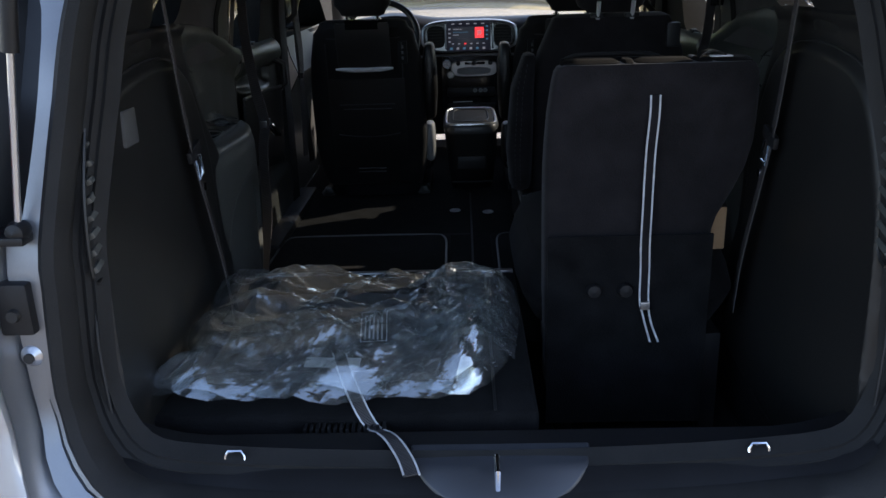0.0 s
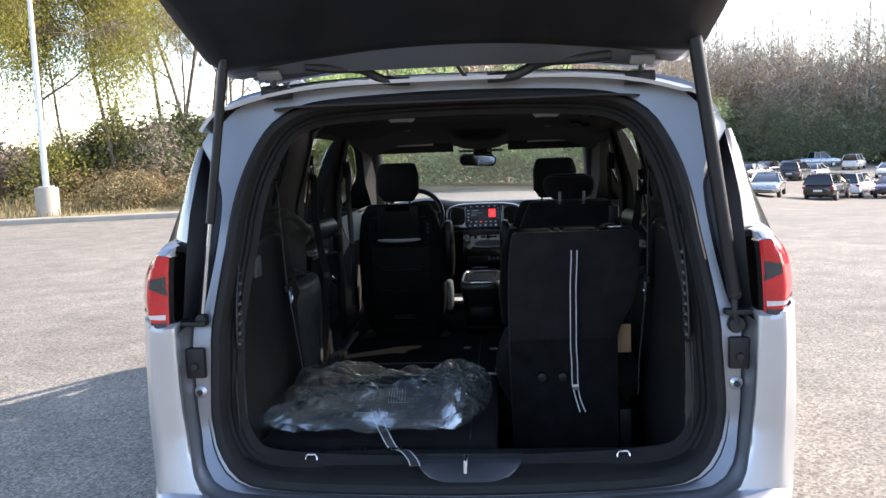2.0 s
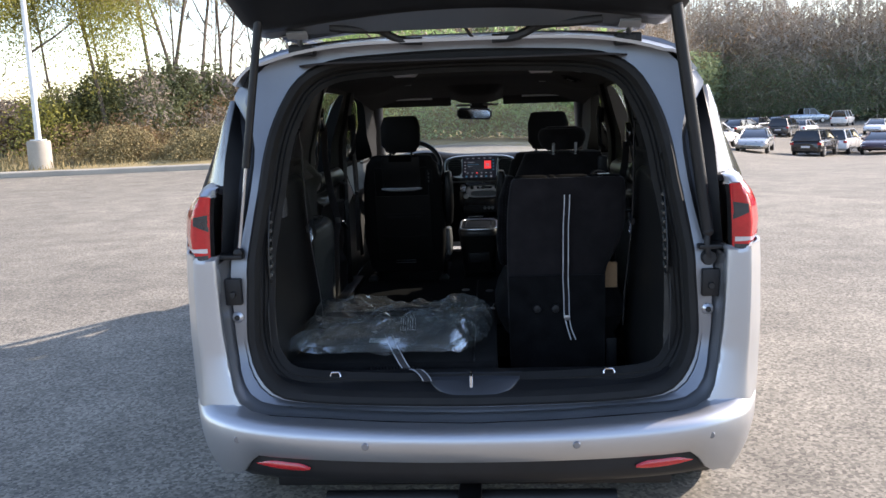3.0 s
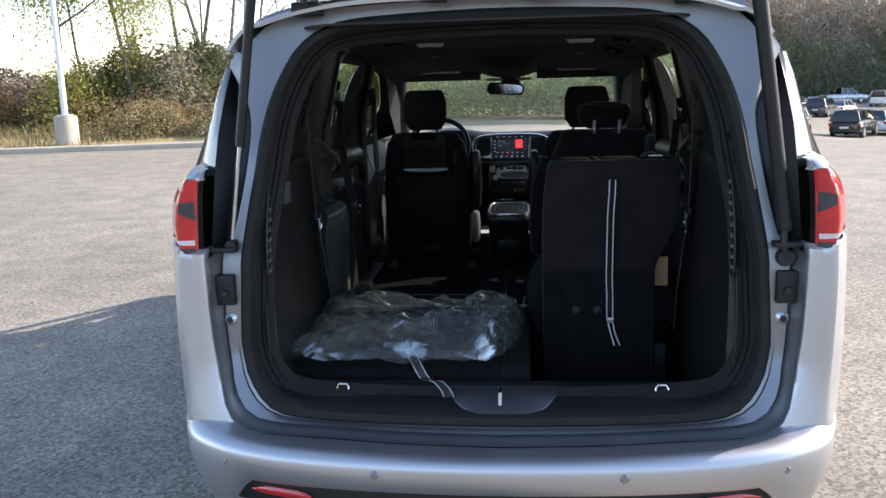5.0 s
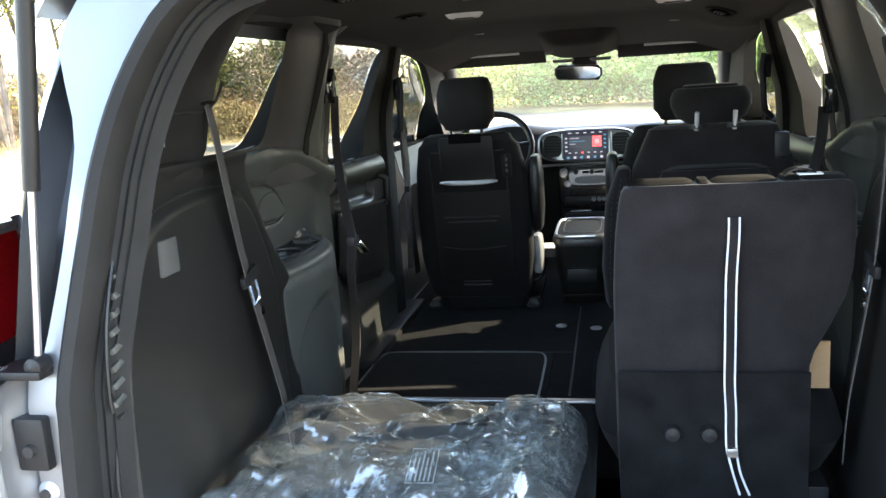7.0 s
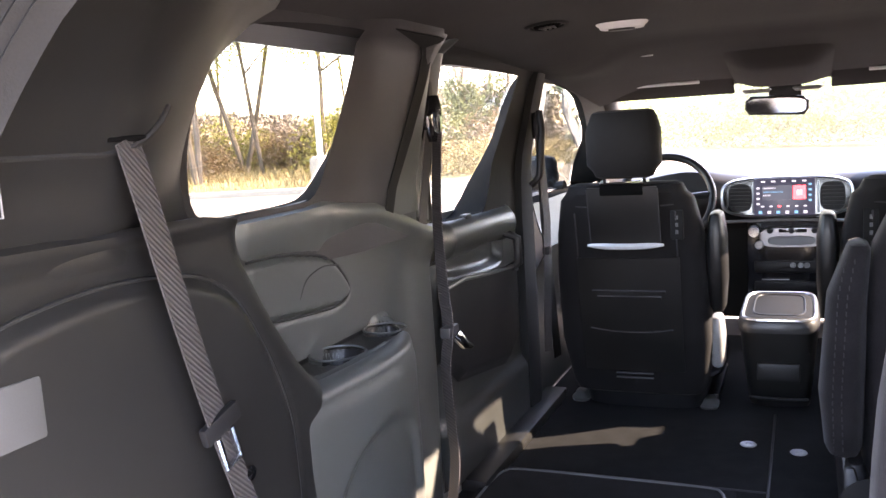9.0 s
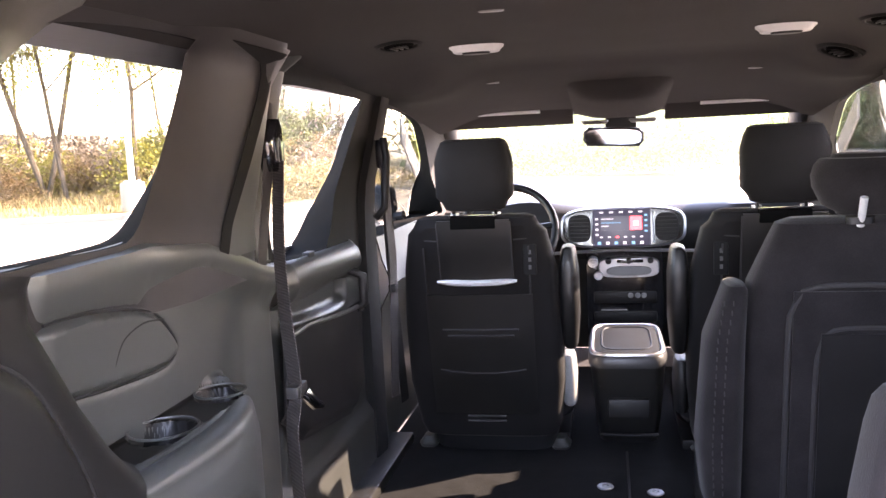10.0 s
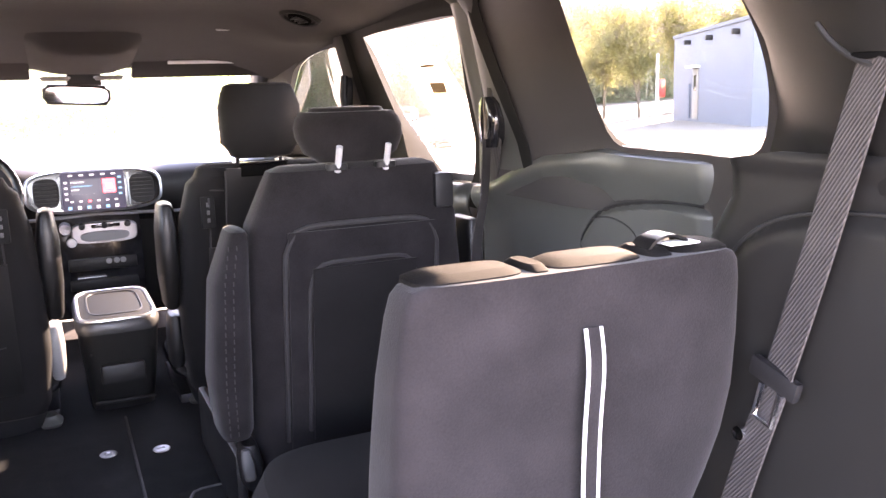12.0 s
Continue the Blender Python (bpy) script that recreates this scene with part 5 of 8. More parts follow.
def build_gate():
    us = np.linspace(-1, 1, 41)
    lower = part("tailgate", sheet([[gate(u * gate_half(v), v, gate_out(u * gate_half(v), v)) for u in us] for v in np.linspace(0.55, 1.12, 30)], 0.006), PAINT, van, "raised silver tailgate with dark inner lining")
    part("rear_window", sheet([[gate(u * gate_half(v), v, gate_out(u * gate_half(v), v)) for u in us] for v in np.linspace(0.07, 0.545, 14)], 0.005), GLOSSBLACK, lower, "dark tinted rear window")
    part("spoiler", sheet([[gate(u * gate_half(v), v, gate_out(u * gate_half(v), v) + 0.03 + 0.02 * math.sin(math.pi * (v + 0.05) / 0.2)) for u in us] for v in np.linspace(-0.04, 0.13, 8)], 0.012), PAINT, lower, "silver roof spoiler")
    # pressed inner frame and the lining
    rows = []
    for v in np.linspace(0.052, 1.11, 30):
        h = gate_half(v)
        rows.append([gate(s * x, v, w) for s, x, w in ((-1, h - 0.004, gate_out(h, v) - 0.005), (-1, h - 0.012, -0.02), (-1, h - 0.05, -0.035), (-1, h - 0.10, -0.03), (1, h - 0.10, -0.03), (1, h - 0.05, -0.035), (1, h - 0.012, -0.02), (1, h - 0.004, gate_out(h, v) - 0.005))])
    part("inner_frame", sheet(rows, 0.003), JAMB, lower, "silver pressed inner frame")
    rows = []
    for v in np.linspace(0.084, 1.05, 34):
        h = gate_half(v) - 0.018
        e = min(v - 0.084, 1.05 - v)
        d = -0.036 - 0.03 * min(1, e / 0.05) - 0.012 * math.sin(math.pi * max(0, v - 0.2) / 0.85)
        rows.append([gate(u * h, v, d + 0.03 * max(0, (abs(u) - 0.93) / 0.07)) for u in np.linspace(-1, 1, 31)])
    lining = part("tailgate_lining", sheet(rows, 0.004), BLACK, lower, "black plastic tailgate lining")
    for s in (-1, 1):
        rings = []
        for k, w in ((1.0, -0.074), (0.96, -0.082), (0.86, -0.080), (0.80, -0.062)):
            rings.append([gate(s * 0.34 + 0.105 * k * math.copysign(abs(math.cos(a)) ** 0.5, math.cos(a)), 0.965 + 0.034 * k * math.copysign(abs(math.sin(a)) ** 0.5, math.sin(a)), w) for a in np.linspace(0, 2 * math.pi, 33)[:-1]])
        part("pull_cup", loft(rings), RUBBER, lining, "recessed black pull cup")
        part("rubber_buffer", turned(lathe([(0.0, -0.012), (0.02, -0.012), (0.028, 0.0), (0.02, 0.012), (0, 0.012)], (0, 0, 0), "z", 18), Matrix.Translation(gate(s * 0.545, 0.14, -0.045))), RUBBER, lower)
        part("buffer", turned(lathe([(0.0, -0.014), (0.016, -0.014), (0.022, 0.0), (0.016, 0.01), (0, 0.01)], (0, 0, 0), "z", 18), Matrix.Translation(gate(s * 0.37, 1.075, -0.04))), RUBBER, lower, "round rubber buffer")
        # hinge and its bracket on the roof edge
        hinge = part("tailgate_hinge", box(s * 0.515 - 0.040 + CX, s * 0.515 + 0.040 + CX, 0.150, 0.215, 1.668, 1.704, 0.008), BLACK, van, "black tailgate hinge")
        part("hinge_arm", tube([(s * 0.515 + CX, 0.17, 1.69), (s * 0.515 + CX, 0.145, 1.715), tuple(gate(s * 0.508, 0.05, -0.03))], 0.009, 8), SATIN, hinge)
        part("hinge_knuckle", box(s * 0.515 - 0.018 + CX, s * 0.515 + 0.018 + CX, 0.142, 0.152, 1.676, 1.694, 0.003), RUBBER, hinge)
    # ribbed underside of the spoiler, between the inner frame and the roof edge
    rows = []
    for t in np.linspace(0, 1, 25):
        row = []
        for u in us:
            a, b = gate(u * 0.56, 0.055, -0.034), Vector((u * 0.56 + CX, 0.30, 1.764 - 0.040 * u * u))
            row.append(a.lerp(b, t) + Vector((0, 0, 0.005 * math.sin(t * 8 * math.pi))))
        rows.append(row)
    part("spoiler_underside", sheet(rows, 0.003), SHADEDSILVER, lower, "ribbed grey underside of the spoiler")
    for s in (-1, 1):
        part("hinge_pad", turned(box(-0.032, 0.032, -0.016, 0.016, -0.005, 0.005, 0.003), Matrix.Translation(gate(s * 0.505, 0.062, -0.046)) @ pose(0, 0, 0, -33, 0, 0)), GREYPLASTIC, lower, "pale hinge pad")
    # wiring sleeves
    for pts, r in (([gate(-0.40, 0.075, -0.045), gate(-0.33, 0.06, -0.055), (-0.25, 0.13, 1.735), (-0.19, 0.15, 1.705), (-0.12, 0.16, 1.700)], 0.013), ([gate(0.42, 0.075, -0.045), gate(0.34, 0.06, -0.055), (0.25, 0.13, 1.735), (0.18, 0.15, 1.705), (0.10, 0.16, 1.700)], 0.015), ([gate(0.0, 0.062, -0.045), (0.005, 0.11, 1.755), (0.03, 0.14, 1.715), (0.045, 0.16, 1.700)], 0.005)):
        part("cable_sleeve", tube(smooth_loop(pts, 14, False), r, 8), RUBBER, van, "black rubber cable sleeve")
    latch = part("latch", turned(box(-0.045, 0.045, -0.045, 0.03, -0.012, 0.012, 0.006), Matrix.Translation(gate(0, 1.03, -0.075)) @ pose(0, 0, 0, -33)), BLACK, lower, "black tailgate latch")
    for u in (-0.022, 0.022):
        part("latch_screw", turned(lathe([(0, -0.006), (0.006, -0.006), (0.008, 0.0), (0, 0.0)], (0, 0, 0), "z", 12), Matrix.Translation(gate(u, 1.03, -0.088))), CHROME, latch, "bright screw")
    # outer handle, plate and badge strokes
    rings = []
    for k, w in ((1.0, 0.002), (0.97, 0.012), (0.90, 0.013), (0.80, 0.004), (0.74, -0.02)):
        rings.append([gate(0.135 * k * math.copysign(abs(math.cos(a)) ** 0.45, math.cos(a)) * (1 - 0.12 * math.sin(a)), 0.835 + 0.048 * k * math.copysign(abs(math.sin(a)) ** 0.6, math.sin(a)), gate_out(0, 0.835) + w) for a in np.linspace(0, 2 * math.pi, 41)[:-1]])
    handle = part("handle_bezel", loft(rings), PAINT, lower, "silver recessed tailgate handle")
    part("handle_grip", turned(box(-0.085, 0.085, -0.024, 0.024, -0.012, 0.008, 0.006), Matrix.Translation(gate(0, 0.84, gate_out(0, 0.835))) @ pose(0, 0, 0, -33)), BLACK, handle)
    at = Matrix.Translation(gate(0, 0.665, gate_out(0, 0.665) + 0.012)) @ pose(0, 0, 0, -33)
    plate = part("plate_frame", turned(box(-0.16, 0.16, -0.082, 0.082, -0.006, 0.008, 0.004), at), BLACK, lower, "black number plate frame")
    part("plate_card", turned(box(-0.147, 0.147, -0.055, 0.072, 0.008, 0.010, 0.001), at), PAPER, plate, "white dealer card in the plate frame")
    for u0, u1, y0, y1, m in ((-0.08, 0.08, -0.074, -0.062, PAPER), (-0.06, 0.06, 0.0, 0.03, REDLENS), (-0.12, -0.05, -0.045, -0.03, BLACK), (0.05, 0.12, -0.045, -0.03, BLACK)):
        part("plate_bar", turned(box(u0, u1, y0, y1, 0.0085, 0.0115, 0.0005), at), m, plate)
    for k in range(9):
        u = -0.60 + k * 0.032
        part("badge_stroke", turned(box(-0.012, 0.012, -0.010, 0.010, 0.0, 0.004, 0.0015), Matrix.Translation(gate(u, 0.945, gate_out(u, 0.945) + 0.003)) @ pose(0, 0, 0, -33)), GLOSSBLACK, lower)


build_gate()


# ---- seats ----
def build_front_seat(side):
    """A front seat seen from behind; side: -1 for the driver's."""
    cx = side * 0.405
    seat = thing("front_seat", (cx, 2.55, 0.43), "black cloth driver seat with silver back bar and raised armrest" if side < 0 else "black cloth front passenger seat with raised armrest beside the console", "seat", "front seats")
    part("backrest", pad([(cx, 2.455, 0.50, 0.225, 0.075), (cx, 2.41, 0.70, 0.242, 0.080), (cx, 2.37, 0.90, 0.240, 0.078), (cx, 2.34, 1.06, 0.228, 0.072), (cx, 2.30, 1.17, 0.205, 0.060), (cx, 2.285, 1.222, 0.185, 0.052)], 4.5, n=48), CLOTH, seat, "black cloth backrest")
    part("seat_cushion", pad([(cx, 2.72, 0.56, 0.25, 0.27), (cx, 2.72, 0.63, 0.26, 0.28), (cx, 2.73, 0.70, 0.25, 0.27)], 5, n=40), CLOTH, seat)
    part("seat_base", loft([rr(cx, 2.66, 0.44, 0.20, 0.20, 5), rr(cx, 2.66, 0.58, 0.23, 0.24, 5)]), BLACK, seat)
    head = part("headrest", pad([(cx + 0.005, 2.262, 1.236, 0.095, 0.040), (cx + 0.005, 2.260, 1.28, 0.112, 0.050), (cx + 0.005, 2.255, 1.38, 0.113, 0.050), (cx + 0.005, 2.262, 1.444, 0.102, 0.042)], 4, n=40), CLOTH, seat, "black cloth headrest")
    for dx in (-0.062, 0.062):
        part("headrest_post", tube([(cx + dx, 2.29, 1.17), (cx + dx, 2.27, 1.25)], 0.006, 10), CHROME, head, "chrome headrest post")
        part("post_collar", loft([rr(cx + dx, 2.285, z, 0.013, 0.011, 3, 14) for z in (1.212, 1.228)]), SATIN, head)
    # panel let into the back
    def back_y(z):
        return float(np.interp(z, (0.57, 0.70, 0.90, 1.06, 1.17, 1.22), (2.365, 2.330, 2.292, 2.268, 2.240, 2.233)))
    px = cx
    rows = [[(px + u * 0.105, back_y(z) - 0.014 + 0.006 * u ** 4, z) for u in np.linspace(-1, 1, 11)] for z in np.linspace(1.022, 1.212, 8)]
    panel = part("back_panel", sheet(rows, 0.006), LEATHER, seat, "smooth black upper back panel")
    part("panel_slot", box(px - 0.066, px + 0.066, back_y(1.20) - 0.022, back_y(1.20) + 0.004, 1.186, 1.222, 0.005), REVEALBLACK, panel, "black slot under the headrest")
    part("slot_edge", box(px - 0.068, px + 0.068, back_y(1.21) - 0.024, back_y(1.21) - 0.004, 1.2225, 1.2265, 0.0015), GLOSSBLACK, panel)
    part("panel_crease", tube([(px - 0.05, back_y(1.07) - 0.014, 1.068), (px, back_y(1.07) - 0.016, 1.064), (px + 0.05, back_y(1.07) - 0.014, 1.068)], 0.0035, 6), BLACK, panel)
    if side < 0:
        bar = [(px - 0.118 + 0.236 * t, back_y(1.01) - 0.020 - 0.004 * math.sin(math.pi * t), 1.028 - 0.004 * math.sin(math.pi * t)) for t in np.linspace(0, 1, 10)]
        part("back_bar", tube(bar, (0.004, 0.008, 0.010, 0.010, 0.010, 0.010, 0.010, 0.010, 0.008, 0.004), 8), PALEMETAL, seat, "bright silver bar across the back")
    for dx in (-0.155, 0.155):
        part("bolster_seam", tube([(px + dx, back_y(z) - 0.003, z) for z in (1.13, 1.0, 0.9)], 0.003, 6), SEAMLINE, seat)
    for z, w, dip in ((0.876, 0.115, 0.0), (0.857, 0.10, 0.0), (0.748, 0.13, 0.012)):
        part("pocket_seam", tube([(px + w * t, back_y(z) - 0.012, z - dip * (1 - t * t)) for t in np.linspace(-1, 1, 9)], 0.0035 if dip else 0.005, 6), SEAMLINE, seat)
    part("back_pocket", sheet([[(px + u * 0.16, back_y(z) - 0.008 + 0.008 * abs(u) ** 3, z) for u in np.linspace(-1, 1, 9)] for z in np.linspace(0.60, 0.985, 8)], 0.005), LEATHER, seat, "black map pocket panel")
    for z in (0.575, 0.590):
        part("pocket_line", box(px - 0.060, px + 0.060, back_y(0.60) - 0.018, back_y(0.60) - 0.006, z, z + 0.003, 0.001), MIDGREY, seat)
    for dx in (-1, 1):
        part("panel_seam", tube([(px + dx * 0.108, back_y(z) - 0.013, z) for z in np.linspace(1.02, 1.205, 8)], 0.0025, 6), SEAMLINE, seat)
        part("shoulder_seam", tube([(px + dx * (0.112 + 0.085 * t), back_y(1.14) - 0.004 + 0.03 * t * t, 1.150 + 0.006 * t) for t in np.linspace(0, 1, 6)], 0.0025, 6), SEAMLINE, seat)
    # switch plate on the inner shoulder
    sx = cx - side * 0.158
    plate = part("switch_plate", box(sx - 0.019, sx + 0.019, back_y(1.09) - 0.010, back_y(1.09) + 0.01, 1.045, 1.135, 0.004), PILLARBLACK, seat, "black switch plate on the seat shoulder")
    for k in range(3):
        part("switch_mark", box(sx - 0.004, sx + 0.004, back_y(1.09) - 0.012, back_y(1.09) - 0.008, 1.062 + k * 0.022, 1.074 + k * 0.022, 0.001), MIDGREY, plate)
    ax = cx - side * 0.263
    arm = part("armrest", pad([(ax, 2.40, 0.80, 0.022, 0.06), (ax, 2.39, 0.90, 0.030, 0.075), (ax, 2.37, 1.04, 0.030, 0.075), (ax, 2.37, 1.115, 0.022, 0.06)], 3.5, n=28), LEATHER, seat, "padded armrest folded up")
    part("recliner_cover", pad([(ax + side * 0.01, 2.47, 0.60, 0.022, 0.06), (ax + side * 0.01, 2.46, 0.70, 0.024, 0.07), (ax + side * 0.01, 2.45, 0.77, 0.02, 0.05)], 3, n=20), GREYPLASTIC if side < 0 else BLACK, seat, "grey plastic recliner cover" if side < 0 else "")
    for dx in (-0.22, 0.22):
        part("seat_rail", box(cx + dx - 0.02, cx + dx + 0.02, 2.58, 2.98, 0.43, 0.46, 0.004), BLACK, seat)
    if side < 0:
        seat.location += Vector((-0.028, 0.06, 0))


def build_second_seat():
    cx = 0.428
    seat = thing("captain_seat", (cx, 1.75, 0.43), "dark grey cloth second-row captain seat with folded low headrest", "seat")
    def back_y(z):
        return float(np.interp(z, (0.60, 0.80, 1.0, 1.15, 1.27), (1.545, 1.505, 1.475, 1.455, 1.450)))
    part("backrest", pad([(cx, back_y(0.60) + 0.08, 0.58, 0.235, 0.08), (cx, back_y(0.8) + 0.08, 0.80, 0.250, 0.08), (cx, back_y(1.0) + 0.078, 1.0, 0.248, 0.078), (cx, back_y(1.15) + 0.07, 1.15, 0.225, 0.07), (cx, back_y(1.25) + 0.06, 1.268, 0.190, 0.058)], 4.5, n=52), CLOTHBACK, seat, "dark grey cloth backrest")
    part("seat_cushion", pad([(cx, 1.85, 0.58, 0.245, 0.27), (cx, 1.86, 0.66, 0.255, 0.28), (cx, 1.87, 0.74, 0.245, 0.27)], 5, n=40), CLOTH, seat)
    # raised border and sunk middle of the back
    def arch(w, z1, z0, out, r):
        pts = [(cx - w, 0, z0), (cx - w, 0, z1 - 0.10), (cx - w * 0.94, 0, z1 - 0.035), (cx - w * 0.75, 0, z1 - 0.004), (cx, 0, z1), (cx + w * 0.75, 0, z1 - 0.004), (cx + w * 0.94, 0, z1 - 0.035), (cx + w, 0, z1 - 0.10), (cx + w, 0, z0)]
        return tube([(p.x, back_y(p.z) - out, p.z) for p in smooth_loop(pts, 48, False)], r, 8)
    part("back_piping", arch(0.165, 1.152, 0.68, 0.003, 0.0055), SEAMLINE, seat)
    rows = [[(cx + u * 0.158, back_y(z) - 0.007 + 0.004 * abs(u) ** 4, z) for u in np.linspace(-1, 1, 13)] for z in np.linspace(0.66, 1.142, 12)]
    part("back_board", sheet(rows, 0.004), CLOTHBACK, seat, "moulded seat back board")
    part("inner_piping", arch(0.118, 1.075, 0.70, 0.009, 0.0048), SEAMLINE, seat)
    rows = [[(cx + u * 0.112, back_y(z) - 0.013, z) for u in np.linspace(-1, 1, 9)] for z in np.linspace(0.68, 1.065, 8)]
    part("inner_board", sheet(rows, 0.004), CLOTH, seat)
    hx = 0.425
    head = part("headrest", pad([(hx, 1.500, 1.272, 0.076, 0.036), (hx, 1.505, 1.290, 0.098, 0.052), (hx, 1.510, 1.322, 0.112, 0.066), (hx, 1.515, 1.342, 0.113, 0.072), (hx, 1.519, 1.360, 0.107, 0.070), (hx, 1.522, 1.372, 0.096, 0.063), (hx, 1.524, 1.381, 0.078, 0.050)], 2.5, n=48, soft=0.16), CLOTHBACK, seat, "low folded grey cloth headrest")
    for x in (0.381, 0.484):
        part("headrest_post", tube([(x, 1.462, 1.255), (x, 1.447, 1.288), (x, 1.440, 1.306)], 0.0065, 10), PALEMETAL, head, "chrome headrest post")
        part("post_collar", loft([rr(x, 1.466, z, 0.022, 0.014, 3, 18) for z in (1.258, 1.270)]), BLACK, head)
    # inner bolster with stitching, shoulder latch, lower bracket
    bx = 0.150
    bol = part("armrest", pad([(bx, 1.53, 0.72, 0.036, 0.065), (bx - 0.004, 1.52, 0.85, 0.042, 0.075), (bx + 0.005, 1.50, 1.05, 0.036, 0.072), (bx + 0.025, 1.50, 1.155, 0.022, 0.055)], 3.2, n=28), CLOTHBACK, seat, "stitched leatherette armrest folded up")
    for dx in (-0.008, 0.008):
        for k in range(24):
            z = 0.74 + k * 0.0165
            x = float(np.interp(z, (0.72, 0.85, 1.05, 1.155), (bx, bx - 0.004, bx + 0.005, bx + 0.025))) + dx - 0.010
            y = float(np.interp(z, (0.72, 0.85, 1.05, 1.155), (1.463, 1.443, 1.427, 1.443)))
            part("stitch", tube([(x, y, z), (x, y, z + 0.009)], 0.0011, 5), SEAMLINE, bol)
    part("outer_armrest", pad([(0.70, 1.55, 0.72, 0.022, 0.06), (0.70, 1.53, 0.95, 0.026, 0.07), (0.695, 1.53, 1.13, 0.018, 0.05)], 3.2, n=24), LEATHER, seat)
    part("shoulder_latch", box(0.588, 0.632, 1.448, 1.478, 1.165, 1.240, 0.010), BLACK, seat, "black plastic shoulder latch")
    part("recliner_cover", pad([(0.178, 1.53, 0.60, 0.020, 0.040), (0.176, 1.52, 0.66, 0.024, 0.048), (0.172, 1.51, 0.71, 0.018, 0.036)], 3, n=20), BLACK, seat)
    part("recliner_lever", pad([(0.166, 1.475, 0.635, 0.012, 0.010), (0.163, 1.470, 0.675, 0.014, 0.012), (0.160, 1.472, 0.705, 0.010, 0.008)], 3, n=16), MIDGREY, seat, "grey recliner lever")
    part("side_shield", box(0.15, 0.175, 1.55, 2.05, 0.50, 0.66, 0.012), BLACK, seat, "black plastic seat side shield")
    part("lower_patch", pad([(0.411, 1.512, 0.728, 0.018, 0.010), (0.411, 1.51, 0.748, 0.010, 0.008)], 3, n=12), GREYPLASTIC, seat)
    for dx in (-0.2, 0.2):
        part("leg", box(cx + dx - 0.02, cx + dx + 0.02, 1.60, 2.05, 0.43, 0.60, 0.006), BLACK, seat)


def build_third_seat():
    cx = 0.362
    seat = thing("third_row_seat", (cx, 0.60, 0.34), "upright dark grey third-row seat with reflective-edged pull strap", "seat")
    def back_y(z):
        return float(np.interp(z, (0.5, 0.9, 1.25), (0.570, 0.558, 0.550)))
    rings = []
    for z, x0, x1, d in ((0.50, 0.146, 0.505, 0.050), (0.70, 0.141, 0.508, 0.056), (0.86, 0.140, 0.508, 0.060), (0.89, 0.140, 0.516, 0.061), (0.95, 0.140, 0.547, 0.062), (1.0, 0.140, 0.568, 0.062), (1.055, 0.142, 0.580, 0.062), (1.12, 0.146, 0.582, 0.062), (1.185, 0.154, 0.580, 0.061), (1.208, 0.159, 0.576, 0.059), (1.218, 0.165, 0.569, 0.054), (1.223, 0.178, 0.556, 0.046)):
        d *= float(np.interp(z, (0.95, 1.2), (1.0, 0.66)))
        rings.append(rr((x0 + x1) / 2, back_y(z) + d, z, (x1 - x0) / 2, d, 6, 64))
    part("backrest", loft(rings), CLOTHBACK, seat, "carpet-backed upright backrest")
    # puffed ribs over the top edge
    for x0, x1 in ((0.170, 0.296), (0.299, 0.321), (0.324, 0.445), (0.448, 0.482), (0.485, 0.565)):
        c, h = (x0 + x1) / 2, (x1 - x0) / 2
        rings = [rr(c, 0.597, 1.17, h, 0.036, 4, 24), rr(c, 0.597, 1.212, h, 0.038, 4, 24), rr(c, 0.596, 1.2245, h * 0.97, 0.036, 4, 24), rr(c, 0.596, 1.230, h * 0.80, 0.024, 4, 24)]
        part("top_rib", loft(rings), RIBCLOTH, seat)
    part("release_loop", ribbon(smooth_loop([(0.455, 0.590, 1.228), (0.462, 0.587, 1.238), (0.482, 0.587, 1.243), (0.502, 0.589, 1.238), (0.512, 0.590, 1.230)], 14, False), 0.032, 0.003, (0, 1, 0)), LEATHER, seat, "black webbing release loop")
    part("loop_tag", box(0.478, 0.520, 0.566, 0.592, 1.2315, 1.2340, 0.001), PAPER, seat, "white tag on the loop")
    part("cushion", pad([(cx - 0.01, 0.95, 0.58, 0.25, 0.33), (cx - 0.01, 0.96, 0.68, 0.262, 0.36), (cx - 0.01, 0.96, 0.79, 0.25, 0.34)], 4.5, n=48, soft=0.25), CLOTH, seat, "dark cloth seat cushion")
    part("lower_carpet", sheet([[(0.323 + u * 0.178, back_y(z) - 0.010, z) for u in np.linspace(-1, 1, 9)] for z in np.linspace(0.40, 0.86, 8)], 0.008), CARPET, seat, "black carpet flap")
    part("hinge_slot", box(0.185, 0.452, 0.545, 0.560, 0.738, 0.750, 0.003), BLACK, seat, "grey hinge slot")
    for x in (0.247, 0.316):
        part("hinge_knob", lathe([(0, -0.016), (0.014, -0.014), (0.018, 0.0), (0.018, 0.012), (0, 0.012)], (x, 0.545, 0.735), "y", 18), BLACK, seat)
    for dx in (-0.17, 0.17):
        part("seat_leg", box(cx + dx - 0.02, cx + dx + 0.02, 0.60, 1.0, 0.34, 0.60, 0.005), BLACK, seat)
    # hanging pull strap, pale along both edges
    way = [(0.363, 0.549, 1.160), (0.361, 0.540, 1.120), (0.357, 0.541, 1.05), (0.356, 0.543, 0.98), (0.355, 0.541, 0.90), (0.354, 0.539, 0.84), (0.357, 0.544, 0.78), (0.357, 0.542, 0.72), (0.359, 0.539, 0.695)]
    strap = part("pull_strap", ribbon(smooth_loop(way, 30, False), 0.018, 0.002), CLOTHBACK, seat, "black pull strap with reflective edges")
